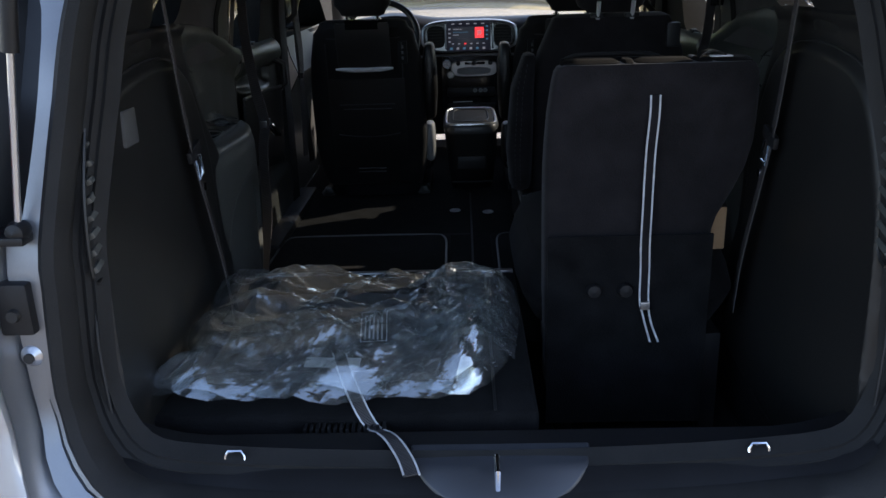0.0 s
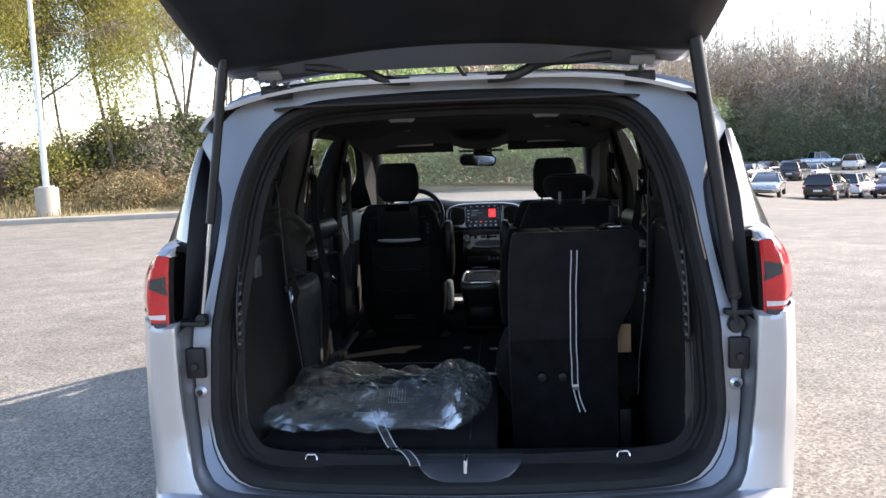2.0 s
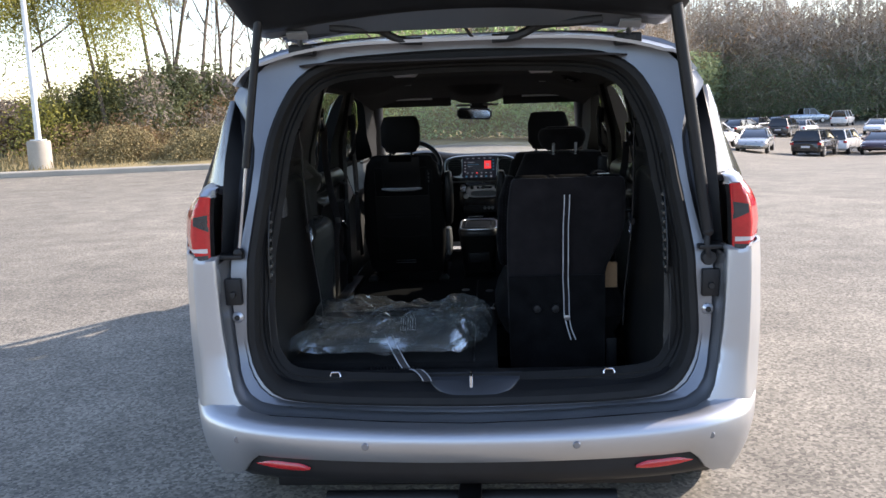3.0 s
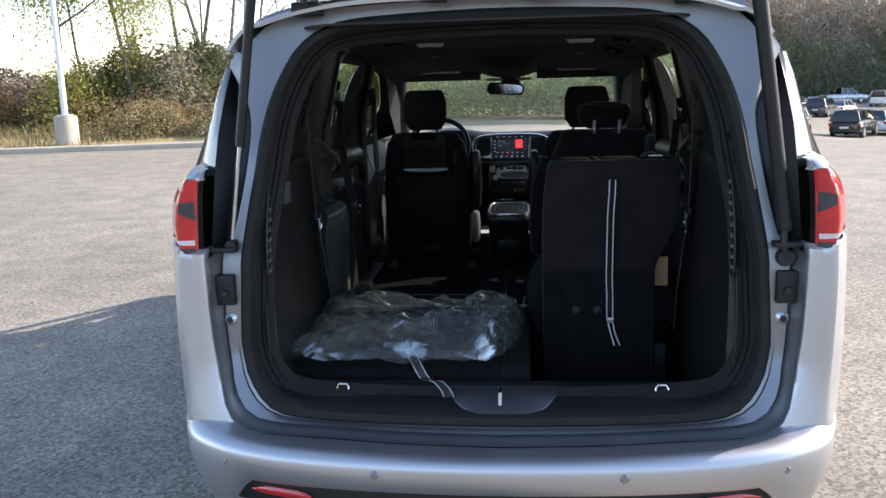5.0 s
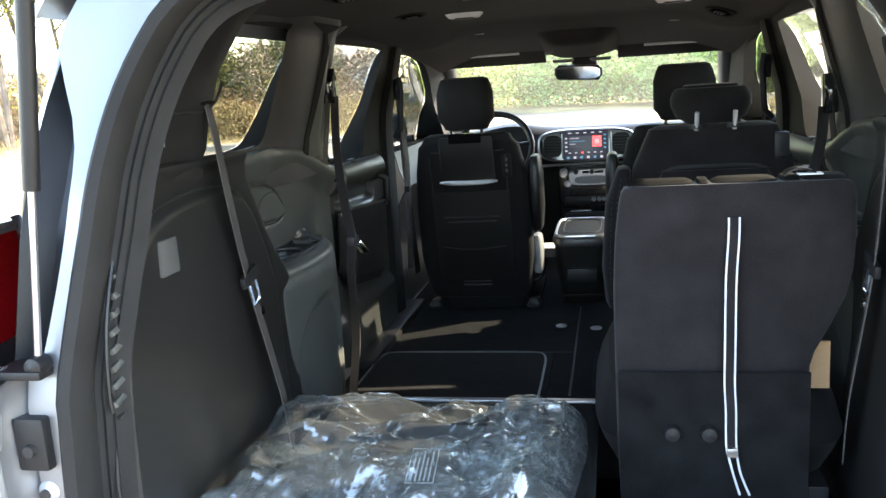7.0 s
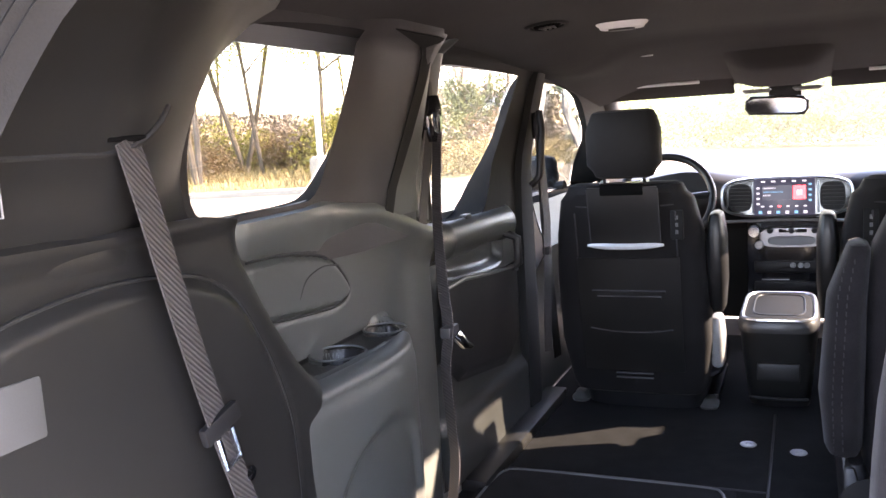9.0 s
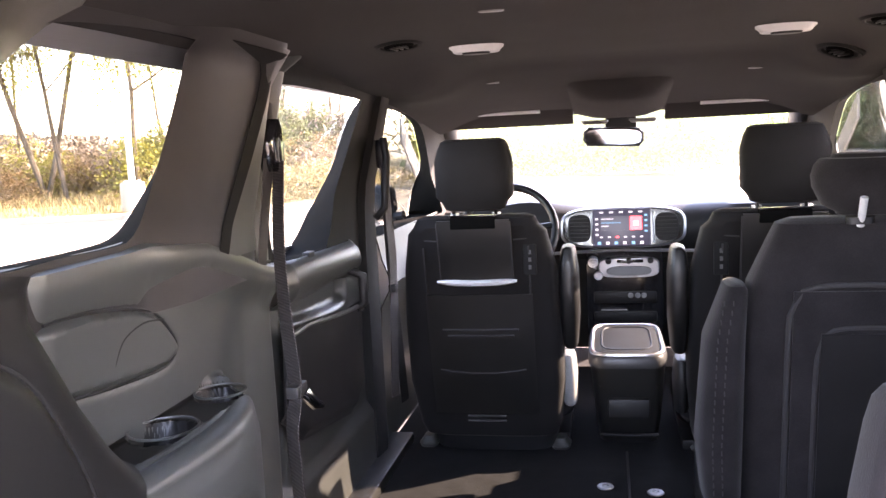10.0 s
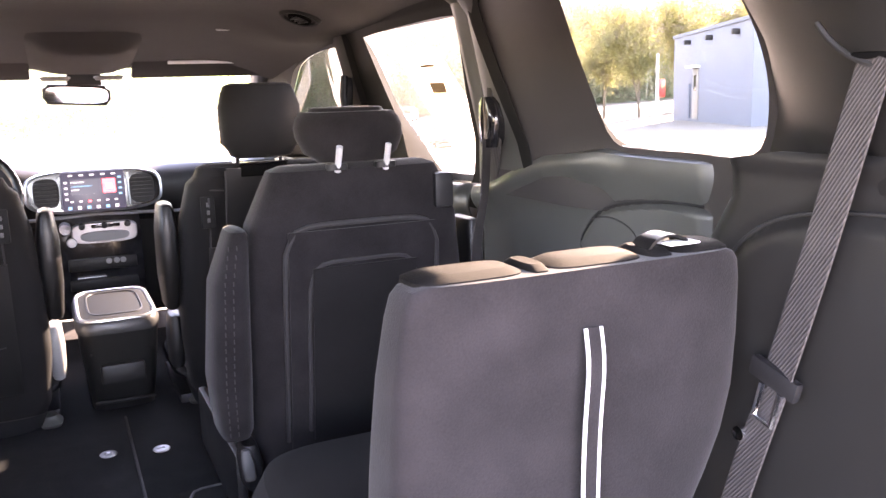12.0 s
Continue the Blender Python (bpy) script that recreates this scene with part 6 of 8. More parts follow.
    for s in (-1, 1):
        part("strap_edge", ribbon([(p[0] + s * 0.0095, p[1] - 0.001, p[2]) for p in smooth_loop(way, 30, False)], 0.0034, 0.003), STITCH, strap, "pale reflective edging")
        part("strap_tail", ribbon(smooth_loop([(0.360 + s * 0.008, 0.538, 0.69), (0.366 + s * 0.007, 0.528, 0.66), (0.380 + s * 0.009, 0.522, 0.618)], 10, False), 0.004, 0.003), STITCH, strap)
    part("strap_buckle", box(0.349, 0.369, 0.532, 0.543, 0.69, 0.708, 0.002), SATIN, strap)
    # card tag hanging at the seat's side
    single("card_tag", box(0.515, 0.562, 0.66, 0.664, 0.785, 0.885, 0.003), CARD, (0.54, 0.66, 0.83), "tan card tag hanging beside the third-row seat", "tag")


build_front_seat(-1)
build_front_seat(1)
build_second_seat()
build_third_seat()


# ---- folded seat panel with the bag on it ----
def build_folded():
    lid = thing("folded_seat", (-0.26, 0.52, 0.34), "third-row seat folded flat into the floor under black carpet", "seat")
    part("back_panel", box(-0.625, 0.095, 0.165, 0.915, 0.585, 0.648, 0.014, seg=3), CARPET, lid, "black carpeted flat seat back")
    part("support", box(-0.60, 0.07, 0.19, 0.90, 0.34, 0.59, 0.01), BLACK, lid)
    part("front_trim", box(-0.60, 0.09, 0.916, 0.935, 0.60, 0.65, 0.004), SATIN, lid, "grey edge strip")
    part("panel_seam", tube([(0.015, 0.175, 0.649), (0.015, 0.905, 0.649)], 0.003, 6), RUBBER, lid)
    for k in range(14):
        part("grip_rib", box(-0.335 + k * 0.011, -0.329 + k * 0.011, 0.14, 0.166, 0.60, 0.635, 0.001), BLACK, lid)
    way = smooth_loop([(-0.285, 0.30, 0.708), (-0.268, 0.25, 0.690), (-0.235, 0.18, 0.658), (-0.210, 0.152, 0.63), (-0.185, 0.115, 0.640), (-0.165, 0.07, 0.652), (-0.140, 0.01, 0.652), (-0.128, -0.03, 0.648)], 26, False)
    strap = part("pull_strap", ribbon(way, 0.026, 0.002), WEBBING, lid, "black pull strap with pale edges")
    for s in (-1, 1):
        part("strap_edge", ribbon([(p.x + s * 0.013, p.y, p.z + 0.0012) for p in way], 0.003, 0.0024), STITCH, strap)


def build_bag():
    bag = thing("plastic_bag", (-0.29, 0.5, 0.65), "crumpled clear plastic bag of floor mats on the folded seat", "bag")

    def folds(seed, low, high, count, slope):
        """Straight creases that cross one another, as crumpled film has them."""
        rnd = random.Random(seed)
        return [(math.cos(a) * f, math.sin(a) * f, rnd.uniform(0, 9), slope / f) for a, f in ((rnd.uniform(0, math.pi), rnd.uniform(low, high)) for _ in range(count))]

    def crumple(u, v, waves):
        z = 0.0
        du, dv = u + 0.05 * noise.noise(Vector((u * 3, v * 3, 5))), v + 0.05 * noise.noise(Vector((v * 3, u * 3, 8)))
        for a, b, c, h in waves:
            t = (a * du + b * dv + c) % 1.0
            z += h * (1 - 2 * abs(t - 0.5))
        return z

    broad, sharp, tight = folds(4, 1.4, 3.2, 5, 0.055), folds(9, 4.0, 9.0, 7, 0.12), folds(17, 10, 19, 6, 0.12)

    def outline(u, v):
        """Where the film's edges lie: a long flap trails out at the near corner."""
        x0 = float(np.interp(v, (0, 0.06, 0.2, 0.36, 0.5, 0.7, 1), (-0.650, -0.610, -0.575, -0.625, -0.620, -0.610, -0.585)))
        x1 = float(np.interp(v, (0, 0.15, 0.5, 0.8, 1), (-0.005, 0.045, 0.070, 0.062, 0.020)))
        x = x0 + (x1 - x0) * u
        y0 = float(np.interp(u, (0, 0.15, 0.5, 0.9, 1), (0.200, 0.172, 0.158, 0.164, 0.200)))
        y1 = float(np.interp(u, (0, 0.2, 0.5, 0.9, 1), (0.82, 0.865, 0.88, 0.87, 0.84)))
        return x, y0 + (y1 - y0) * v

    def shape(u, v, lift, k, shift=0.0):
        x, y = outline(u, v)
        e = min(1.0, min(u, 1 - u) / 0.10, v / 0.18, (1 - v) / 0.45)
        e = e * (2 - e)
        left = 1 - 0.55 * max(0.0, 1 - u / 0.16) * max(0.0, 1 - v / 0.5)
        right = min(max((u - 0.66) / 0.12, 0), 1) * min(max((v - 0.25) / 0.15, 0), 1)
        z = 0.6525 + lift * e * left * (0.80 + 0.25 * noise.noise(Vector((u * 2.2 + shift, v * 2.4, 3))))
        z += (0.55 + 0.45 * e) * min(1.0, 0.2 + (1 - v) / 0.4) * k * (crumple(u + shift, v, broad) * 0.6 + crumple(u + shift, v, sharp) * 0.5 + crumple(u, v + shift, tight) * (0.36 + 0.25 * right))
        return Vector((x, y, max(z - 0.010 * k, 0.6515)))

    us, vs = np.linspace(0, 1, 170), np.linspace(0, 1, 150)
    part("bag_film", sheet([[shape(u, v, 0.030, 1.0) for u in us] for v in vs]), FILM, bag, "crinkled clear plastic film", smooth=False)
    part("loose_film", sheet([[shape(u, v * 0.42, 0.018, 0.9, 0.37) + Vector((-0.004, -0.010, 0.002)) for u in us[::2]] for v in vs[::2]]), FILM, bag, smooth=False)
    part("side_film", sheet([[shape(0.70 + u * 0.30, 0.15 + v * 0.83, 0.020, 0.8, 0.71) + Vector((0.014, 0.004, 0.006)) for u in us[::2]] for v in vs[::2]]), FILM, bag, smooth=False)
    rows = [[Vector((-0.555 + u * 0.50, 0.30 + v * 0.42, 0.670 + 0.010 * noise.noise(Vector((u * 2, v * 2, 5))))) for u in np.linspace(0, 1, 14)] for v in np.linspace(0, 1, 12)]
    part("floor_mats", sheet(rows, 0.030), MATGREY, bag, "dark folded floor mats")
    # printed panel on the film: an outlined box of upright bars
    at = Matrix.Translation((-0.226, 0.40, 0.7225)) @ pose(0, 0, 0, 8, 0, 4)
    label = part("printed_label", turned(box(-0.027, 0.027, -0.058, -0.0565, -0.0006, 0.0006, 0), at), PAPER, bag, "white printed marks on the film")
    for x0, x1, y0, y1 in ((-0.027, 0.027, 0.0565, 0.058), (-0.027, -0.0255, -0.0565, 0.0565), (0.0255, 0.027, -0.0565, 0.0565), *((-0.019 + 0.0085 * k, -0.016 + 0.0085 * k, -0.050, 0.045 - 0.02 * (k % 2)) for k in range(5))):
        part("printed_bar", turned(box(x0, x1, y0, y1, -0.0006, 0.0006, 0), at), PAPER, label)
    part("paper", turned(box(-0.055, 0.055, -0.014, 0.014, -0.001, 0.001, 0), Matrix.Translation((-0.30, 0.300, 0.690)) @ pose(0, 0, 0, 14, 0, -4)), PAPER, bag, "folded white paper")


build_folded()
build_bag()


# ---- dashboard, console, wheel, mirror ----
def oval(cx, cz, hw, hh, y, p=3.0, n=40, lean=0.0):
    return [(x, y + lean * (z - cz), z) for x, z in ((cx + hw * math.copysign(abs(math.cos(a)) ** (2 / p), math.cos(a)), cz + hh * math.copysign(abs(math.sin(a)) ** (2 / p), math.sin(a))) for a in np.linspace(0, 2 * math.pi, n + 1)[:-1])]


def build_dash():
    dash = thing("dashboard", (0, 3.6, 0.9), "black and silver dashboard with a lit touch screen and round-cornered vents", "dashboard")
    rows = []
    for x in np.linspace(-0.77, 0.77, 33):
        dip = 0.03 * math.exp(-((x / 0.28) ** 2))
        hump = 0.035 * math.exp(-(((x + 0.40) / 0.16) ** 2))
        rows.append([(x, y, z) for y, z in ((4.36, 1.03), (4.1, 1.09 + hump * 0.2), (3.80, 1.135 + hump * 0.7), (3.66, 1.142 + hump), (3.61, 1.128 + hump), (3.585 - dip, 1.09 + hump * 0.5), (3.57 - dip, 1.02), (3.60 - dip, 0.955), (3.66, 0.90), (3.70, 0.70), (3.74, 0.48))])
    part("dash_top", sheet(rows, 0.006), TRIM, dash, "soft dark grey dash top")
    part("centre_panel", loft([oval(0.012, 0.76, 0.165, 0.26, 3.60, 6), oval(0.012, 0.76, 0.160, 0.255, 3.56, 6)]), GLOSSBLACK, dash, "gloss black centre stack")
    bez = part("screen_bezel", loft([oval(0.008, 1.05, 0.262, 0.088, 3.54, 3.6, lean=0.12), oval(0.008, 1.05, 0.258, 0.085, 3.515, 3.6, lean=0.12), oval(0.008, 1.05, 0.251, 0.079, 3.512, 3.6, lean=0.12), oval(0.008, 1.05, 0.247, 0.075, 3.525, 3.6, lean=0.12)]), SATIN, dash, "satin silver oval bezel")
    part("bezel_field", loft([oval(0.008, 1.05, 0.249, 0.077, 3.523, 3.6, lean=0.12), oval(0.008, 1.05, 0.248, 0.076, 3.520, 3.6, lean=0.12)]), GLOSSBLACK, dash)
    for s in (-1, 1):
        vent = part("air_vent", loft([oval(0.008 + s * 0.180, 1.05, 0.048, 0.058, 3.518, 3.5, 28, 0.12), oval(0.008 + s * 0.180, 1.05, 0.046, 0.056, 3.512, 3.5, 28, 0.12)]), BLACK, dash, "black slatted air vent")
        for k in range(6):
            part("slat", box(0.008 + s * 0.18 - 0.040, 0.008 + s * 0.18 + 0.040, 3.502, 3.516, 1.008 + k * 0.0155, 1.015 + k * 0.0155, 0.001), TRIM, vent)
        part("vent_divider", tube([(0.008 + s * 0.127, 3.508, 0.985), (0.008 + s * 0.127, 3.518, 1.115)], 0.0045, 8), SATIN, dash)
    disp = part("touch_screen", turned(box(-0.119, 0.119, -0.006, 0.006, -0.078, 0.078, 0.004), Matrix.Translation((0.003, 3.505, 1.052)) @ pose(0, 0, 0, -7)), SCREENBLACK, dash, "lit touch screen with blue and red tiles")
    at = Matrix.Translation((0.003, 3.4975, 1.052)) @ pose(0, 0, 0, -7)
    def tile(x0, x1, z0, z1, m):
        part("screen_tile", turned(box(x0, x1, -0.002, 0.0005, z0, z1, 0), at), m, disp)
    tile(-0.085, 0.03, -0.012, 0.048, SCREENBLACK)
    tile(0.035, 0.083, -0.010, 0.046, SCREENRED)
    tile(0.048, 0.070, 0.006, 0.028, SCREENWHITE)
    for k in range(4):
        tile(-0.108, -0.096, -0.032 + k * 0.022, -0.024 + k * 0.022, SCREENWHITE)
        tile(0.094, 0.106, -0.02 + k * 0.022, -0.012 + k * 0.022, SCREENBLUE)
    for z, w in ((0.034, 0.05), (0.018, 0.08), (0.004, 0.03)):
        tile(-0.083, -0.083 + w, z, z + 0.006, SCREENBLUE if w > 0.06 else SCREENWHITE)
    for k in range(6):
        tile(-0.10 + k * 0.035, -0.086 + k * 0.035, -0.070, -0.058, SCREENWHITE if k % 2 else SCREENBLUE)
        tile(-0.09 + k * 0.033, -0.078 + k * 0.033, -0.042, -0.036, SCREENRED if k == 2 else SCREENWHITE)
    for k in range(5):
        tile(-0.09 + k * 0.04, -0.074 + k * 0.04, 0.062, 0.068, SCREENWHITE)
    # climate panel
    part("trim_strip", tube([(x, 3.55 - 0.02 * math.cos(x * 3), 0.955 - 0.012 * abs(x) / 0.3) for x in np.linspace(-0.34, 0.40, 16)], 0.007, 8), SATIN, dash)
    clim = part("climate_panel", loft([oval(0.03, 0.875, 0.128, 0.045, 3.56, 4), oval(0.03, 0.875, 0.122, 0.040, 3.535, 4)]), SATIN, dash, "silver climate control panel")
    part("panel_face", loft([oval(0.03, 0.862, 0.095, 0.022, 3.537, 3), oval(0.03, 0.862, 0.090, 0.018, 3.525, 3)]), GREYPLASTIC, clim)
    for x in (-0.055, 0.03, 0.12):
        part("climate_knob", lathe([(0, -0.014), (0.010, -0.014), (0.013, 0.0), (0.013, 0.012), (0, 0.012)], (x, 3.53, 0.905), "y", 20), BLACK, clim)
    part("panel_bar", box(-0.02, 0.09, 3.522, 3.54, 0.898, 0.912, 0.003), GLOSSBLACK, clim)
    part("gear_knob", lathe([(0, -0.035), (0.022, -0.035), (0.027, -0.028), (0.029, 0.0), (0.031, 0.02), (0, 0.02)], (-0.118, 3.53, 0.905), "y", 30), CHROME, dash, "bright rotary gear knob")
    part("park_button", lathe([(0, -0.012), (0.016, -0.012), (0.02, 0.0), (0, 0.01)], (-0.098, 3.53, 0.845), "y", 20), SATIN, dash)
    for z, h in ((0.745, 0.05), (0.66, 0.045)):
        part("storage_slot", box(-0.12, 0.145, 3.545, 3.575, z - h / 2, z + h / 2, 0.008), BLACK, dash)
    for x in (0.035, 0.065, 0.09):
        part("socket", lathe([(0, -0.006), (0.010, -0.006), (0.012, 0), (0, 0.006)], (x, 3.543, 0.755), "y", 16), GREYPLASTIC, dash)
    part("light_bar", box(-0.09, 0.02, 3.541, 3.548, 0.690, 0.694, 0.001), SATIN, dash)
    # steering wheel
    wheel = thing("steering_wheel", (-0.44, 3.22, 1.08), "black leather steering wheel behind the front seat", "steering wheel")
    tilt = Matrix.Translation((-0.44, 3.22, 1.08)) @ pose(0, 0, 0, -24)
    ring = [tilt @ Vector((0.185 * math.cos(a), 0, 0.185 * math.sin(a))) for a in np.linspace(0, 2 * math.pi, 41)]
    part("rim", tube(ring, 0.016, 10), LEATHER, wheel, "black leather rim")
    part("hub", turned(pad([(0, 0, -0.05, 0.07, 0.03), (0, 0, 0.05, 0.075, 0.03)], 3.5), tilt), BLACK, wheel)
    for a in (0.1, math.pi - 0.1, -math.pi / 2):
        part("spoke", tube([tilt @ Vector((0.05 * math.cos(a), 0, 0.05 * math.sin(a))), tilt @ Vector((0.18 * math.cos(a), 0, 0.18 * math.sin(a)))], 0.014, 8), BLACK, wheel)
    part("column", tube([(-0.44, 3.24, 1.07), (-0.44, 3.62, 0.96)], 0.04, 12), BLACK, wheel)
    # console between the front seats
    con = thing("centre_console", (0, 2.8, 0.43), "dark centre console bin with a silver-rimmed sliding lid", "console")
    part("bin_body", loft([rr(0, 2.84, 0.43, 0.098, 0.20, 6), rr(0, 2.82, 0.50, 0.104, 0.215, 6), rr(0, 2.80, 0.62, 0.116, 0.225, 6), rr(0, 2.79, 0.70, 0.122, 0.228, 6)]), TRIM, con, "dark plastic bin")
    part("lid", loft([rr(0, 2.79, 0.700, 0.126, 0.235, 6), rr(0, 2.79, 0.722, 0.128, 0.238, 6), rr(0, 2.79, 0.738, 0.122, 0.230, 6), rr(0, 2.79, 0.741, 0.112, 0.218, 6)]), LIDGREY, con, "grey lid with a satin rim")
    part("lid_rim", tube([(x, y, 0.7415) for x, y, _ in rr(0, 2.79, 0, 0.114, 0.222, 6, 48) + rr(0, 2.79, 0, 0.114, 0.222, 6, 48)[:1]], 0.0065, 8), SATIN, con, "satin silver rim")
    part("tray", loft([rr(0, 2.79, 0.7412, 0.108, 0.212, 5), rr(0, 2.79, 0.7432, 0.105, 0.208, 5)]), PILLARBLACK, con, "dark sliding tray")
    part("tray_line", tube([(x, y, 0.7440) for x, y, _ in rr(0, 2.80, 0, 0.082, 0.165, 5, 40) + rr(0, 2.80, 0, 0.082, 0.165, 5, 40)[:1]], 0.0028, 6), BLACK, con)
    part("rear_pocket", box(-0.066, 0.066, 2.560, 2.60, 0.535, 0.60, 0.012), BLACK, con, "smoky rear storage pocket")
    for z in (0.475, 0.635):
        part("bin_groove", tube([(-0.09, 2.585, z), (0, 2.578, z), (0.09, 2.585, z)], 0.006, 8), BLACK, con)
    # interior mirror and overhead console
    mir = thing("rear_view_mirror", (-0.027, 3.50, 1.41), "black interior mirror on the windscreen", "mirror")
    part("mirror_housing", turned(pad([(0, 0, -0.040, 0.112, 0.016), (0, 0, -0.015, 0.124, 0.020), (0, 0, 0.020, 0.122, 0.020), (0, 0, 0.038, 0.108, 0.016)], 4, n=40), Matrix.Translation((-0.022, 3.48, 1.432)) @ pose(0, 0, 0, 6, 3, -4)), BLACK, mir)
    part("mirror_glass", turned(loft([oval(0, 0, 0.113, 0.030, -0.0205, 4), oval(0, 0, 0.113, 0.030, -0.0215, 4)]), Matrix.Translation((-0.022, 3.48, 1.432)) @ pose(0, 0, 0, 6, 3, -4)), MIRROR, mir, "mirror glass")
    part("mirror_stem", tube([(-0.01, 3.50, 1.455), (0.0, 3.54, 1.50), (0.0, 3.56, 1.53)], 0.012, 10), BLACK, mir)
    part("sensor_box", box(-0.055, 0.075, 3.50, 3.60, 1.455, 1.52, 0.015), BLACK, mir, "black camera housing")


build_dash()


# ---- fittings on the lining ----
def build_ceiling():
    for x, y in ((-0.354, 1.968), (0.360, 1.985)):
        z = lining_z(x, y)
        lamp = thing("ceiling_lamp", (x, y, z), "oval silver-white ceiling reading lamp", "lamp", "ceiling lamps")
        part("bezel", pad([(x, y, z - 0.022, 0.058, 0.034), (x, y, z - 0.010, 0.066, 0.042), (x, y, z + 0.004, 0.068, 0.044)], 2.6, n=36, soft=0.15), PAPER, lamp, "pale oval bezel")
        part("lens", pad([(x, y - 0.006, z - 0.026, 0.034, 0.020), (x, y - 0.006, z - 0.014, 0.036, 0.022)], 2.6, n=28, soft=0.1), BLACK, lamp, "dark lamp lens")
    for x, y in ((-0.505, 1.79), (0.547, 1.88), (0.54, 2.235), (-0.50, 1.05), (0.50, 1.05)):
        z = lining_z(x, y)
        vent = thing("roof_vent", (x, y, z), "round-cornered black roof air vent", "vent", "roof vents")
        up = Vector((-(lining_z(x + 0.04, y) - lining_z(x - 0.04, y)) / 0.08, -(lining_z(x, y + 0.04) - lining_z(x, y - 0.04)) / 0.08, 1)).normalized()
        m = Matrix.Translation(Vector((x, y, z)) - up * 0.004) @ up.to_track_quat("Z", "Y").to_matrix().to_4x4()
        part("vent_frame", turned(loft([rr(0, 0, 0.014, 0.070, 0.056, 2.4), rr(0, 0, -0.003, 0.067, 0.053, 2.4), rr(0, 0, -0.008, 0.060, 0.047, 2.4), rr(0, 0, -0.007, 0.052, 0.040, 2.4), rr(0, 0, 0.006, 0.046, 0.034, 2.4)]), m), PILLARBLACK, vent)
        part("vent_disc", turned(lathe([(0.0, -0.004), (0.020, -0.006), (0.030, -0.010), (0.034, -0.006), (0.034, 0.006), (0.0, 0.006)], (0, 0, 0), "z", 28), m), REVEALBLACK, vent, "turning vent disc")
        for k in (-1, 0, 1):
            part("vent_blade", turned(box(-0.024, 0.024, k * 0.013 - 0.002, k * 0.013 + 0.002, -0.011, -0.002, 0.001), m), TRIM, vent)
    for x, y in ((-0.412, 2.68), (0.412, 2.70), (-0.247, 1.442), (0.247, 1.442)):
        z = lining_z(x, y)
        single("ceiling_clip", pad([(x, y, z - 0.008, 0.024, 0.010), (x, y, z + 0.004, 0.026, 0.012)], 3, n=18, soft=0.2), GREYPLASTIC, (x, y, z), "small grey clip on the headliner", "clip", "ceiling clips")
    for s in (-1, 1):
        v = thing("sun_visor", (s * 0.45, 3.40, 1.53), "dark folded sun visor with a pale mirror-lamp strip", "visor", "sun visors")
        part("visor_panel", turned(box(-0.27, 0.27, -0.08, 0.08, -0.010, 0.010, 0.008), Matrix.Translation((s * 0.45, 3.37, 1.530)) @ pose(0, 0, 0, -24)), HEADLINER, v)
        part("visor_strip", turned(box(-0.125, 0.125, -0.082, -0.066, -0.012, -0.004, 0.002), Matrix.Translation((s * 0.43, 3.365, 1.520)) @ pose(0, 0, 0, -24)), PAPER, v, "pale strip")
        part("visor_clip", box(s * 0.19 - 0.012, s * 0.19 + 0.012, 3.36, 3.40, 1.522, 1.556, 0.004), BLACK, v)
    oc = thing("overhead_console", (0, 3.15, 1.57), "overhead console with two reading lamps", "console")
    rows = [[(x, y, lining_z(x, y) + 0.003 - 0.048 * max(0, 1 - (abs(x) / 0.175) ** 4) * float(np.interp(y, (2.75, 2.9, 3.3, 3.44), (0, 1, 1, 0.4)))) for x in np.linspace(-0.18, 0.18, 15)] for y in np.linspace(2.75, 3.44, 16)]
    part("console_shell", sheet(rows, 0.006), HEADLINER, oc)
    for s in (-1, 1):
        part("reading_lamp", pad([(s * 0.095, 3.40, 1.484, 0.050, 0.03), (s * 0.095, 3.40, 1.50, 0.056, 0.034)], 3, n=24, soft=0.2), GREYPLASTIC, oc, "pale reading lamp")


build_ceiling()


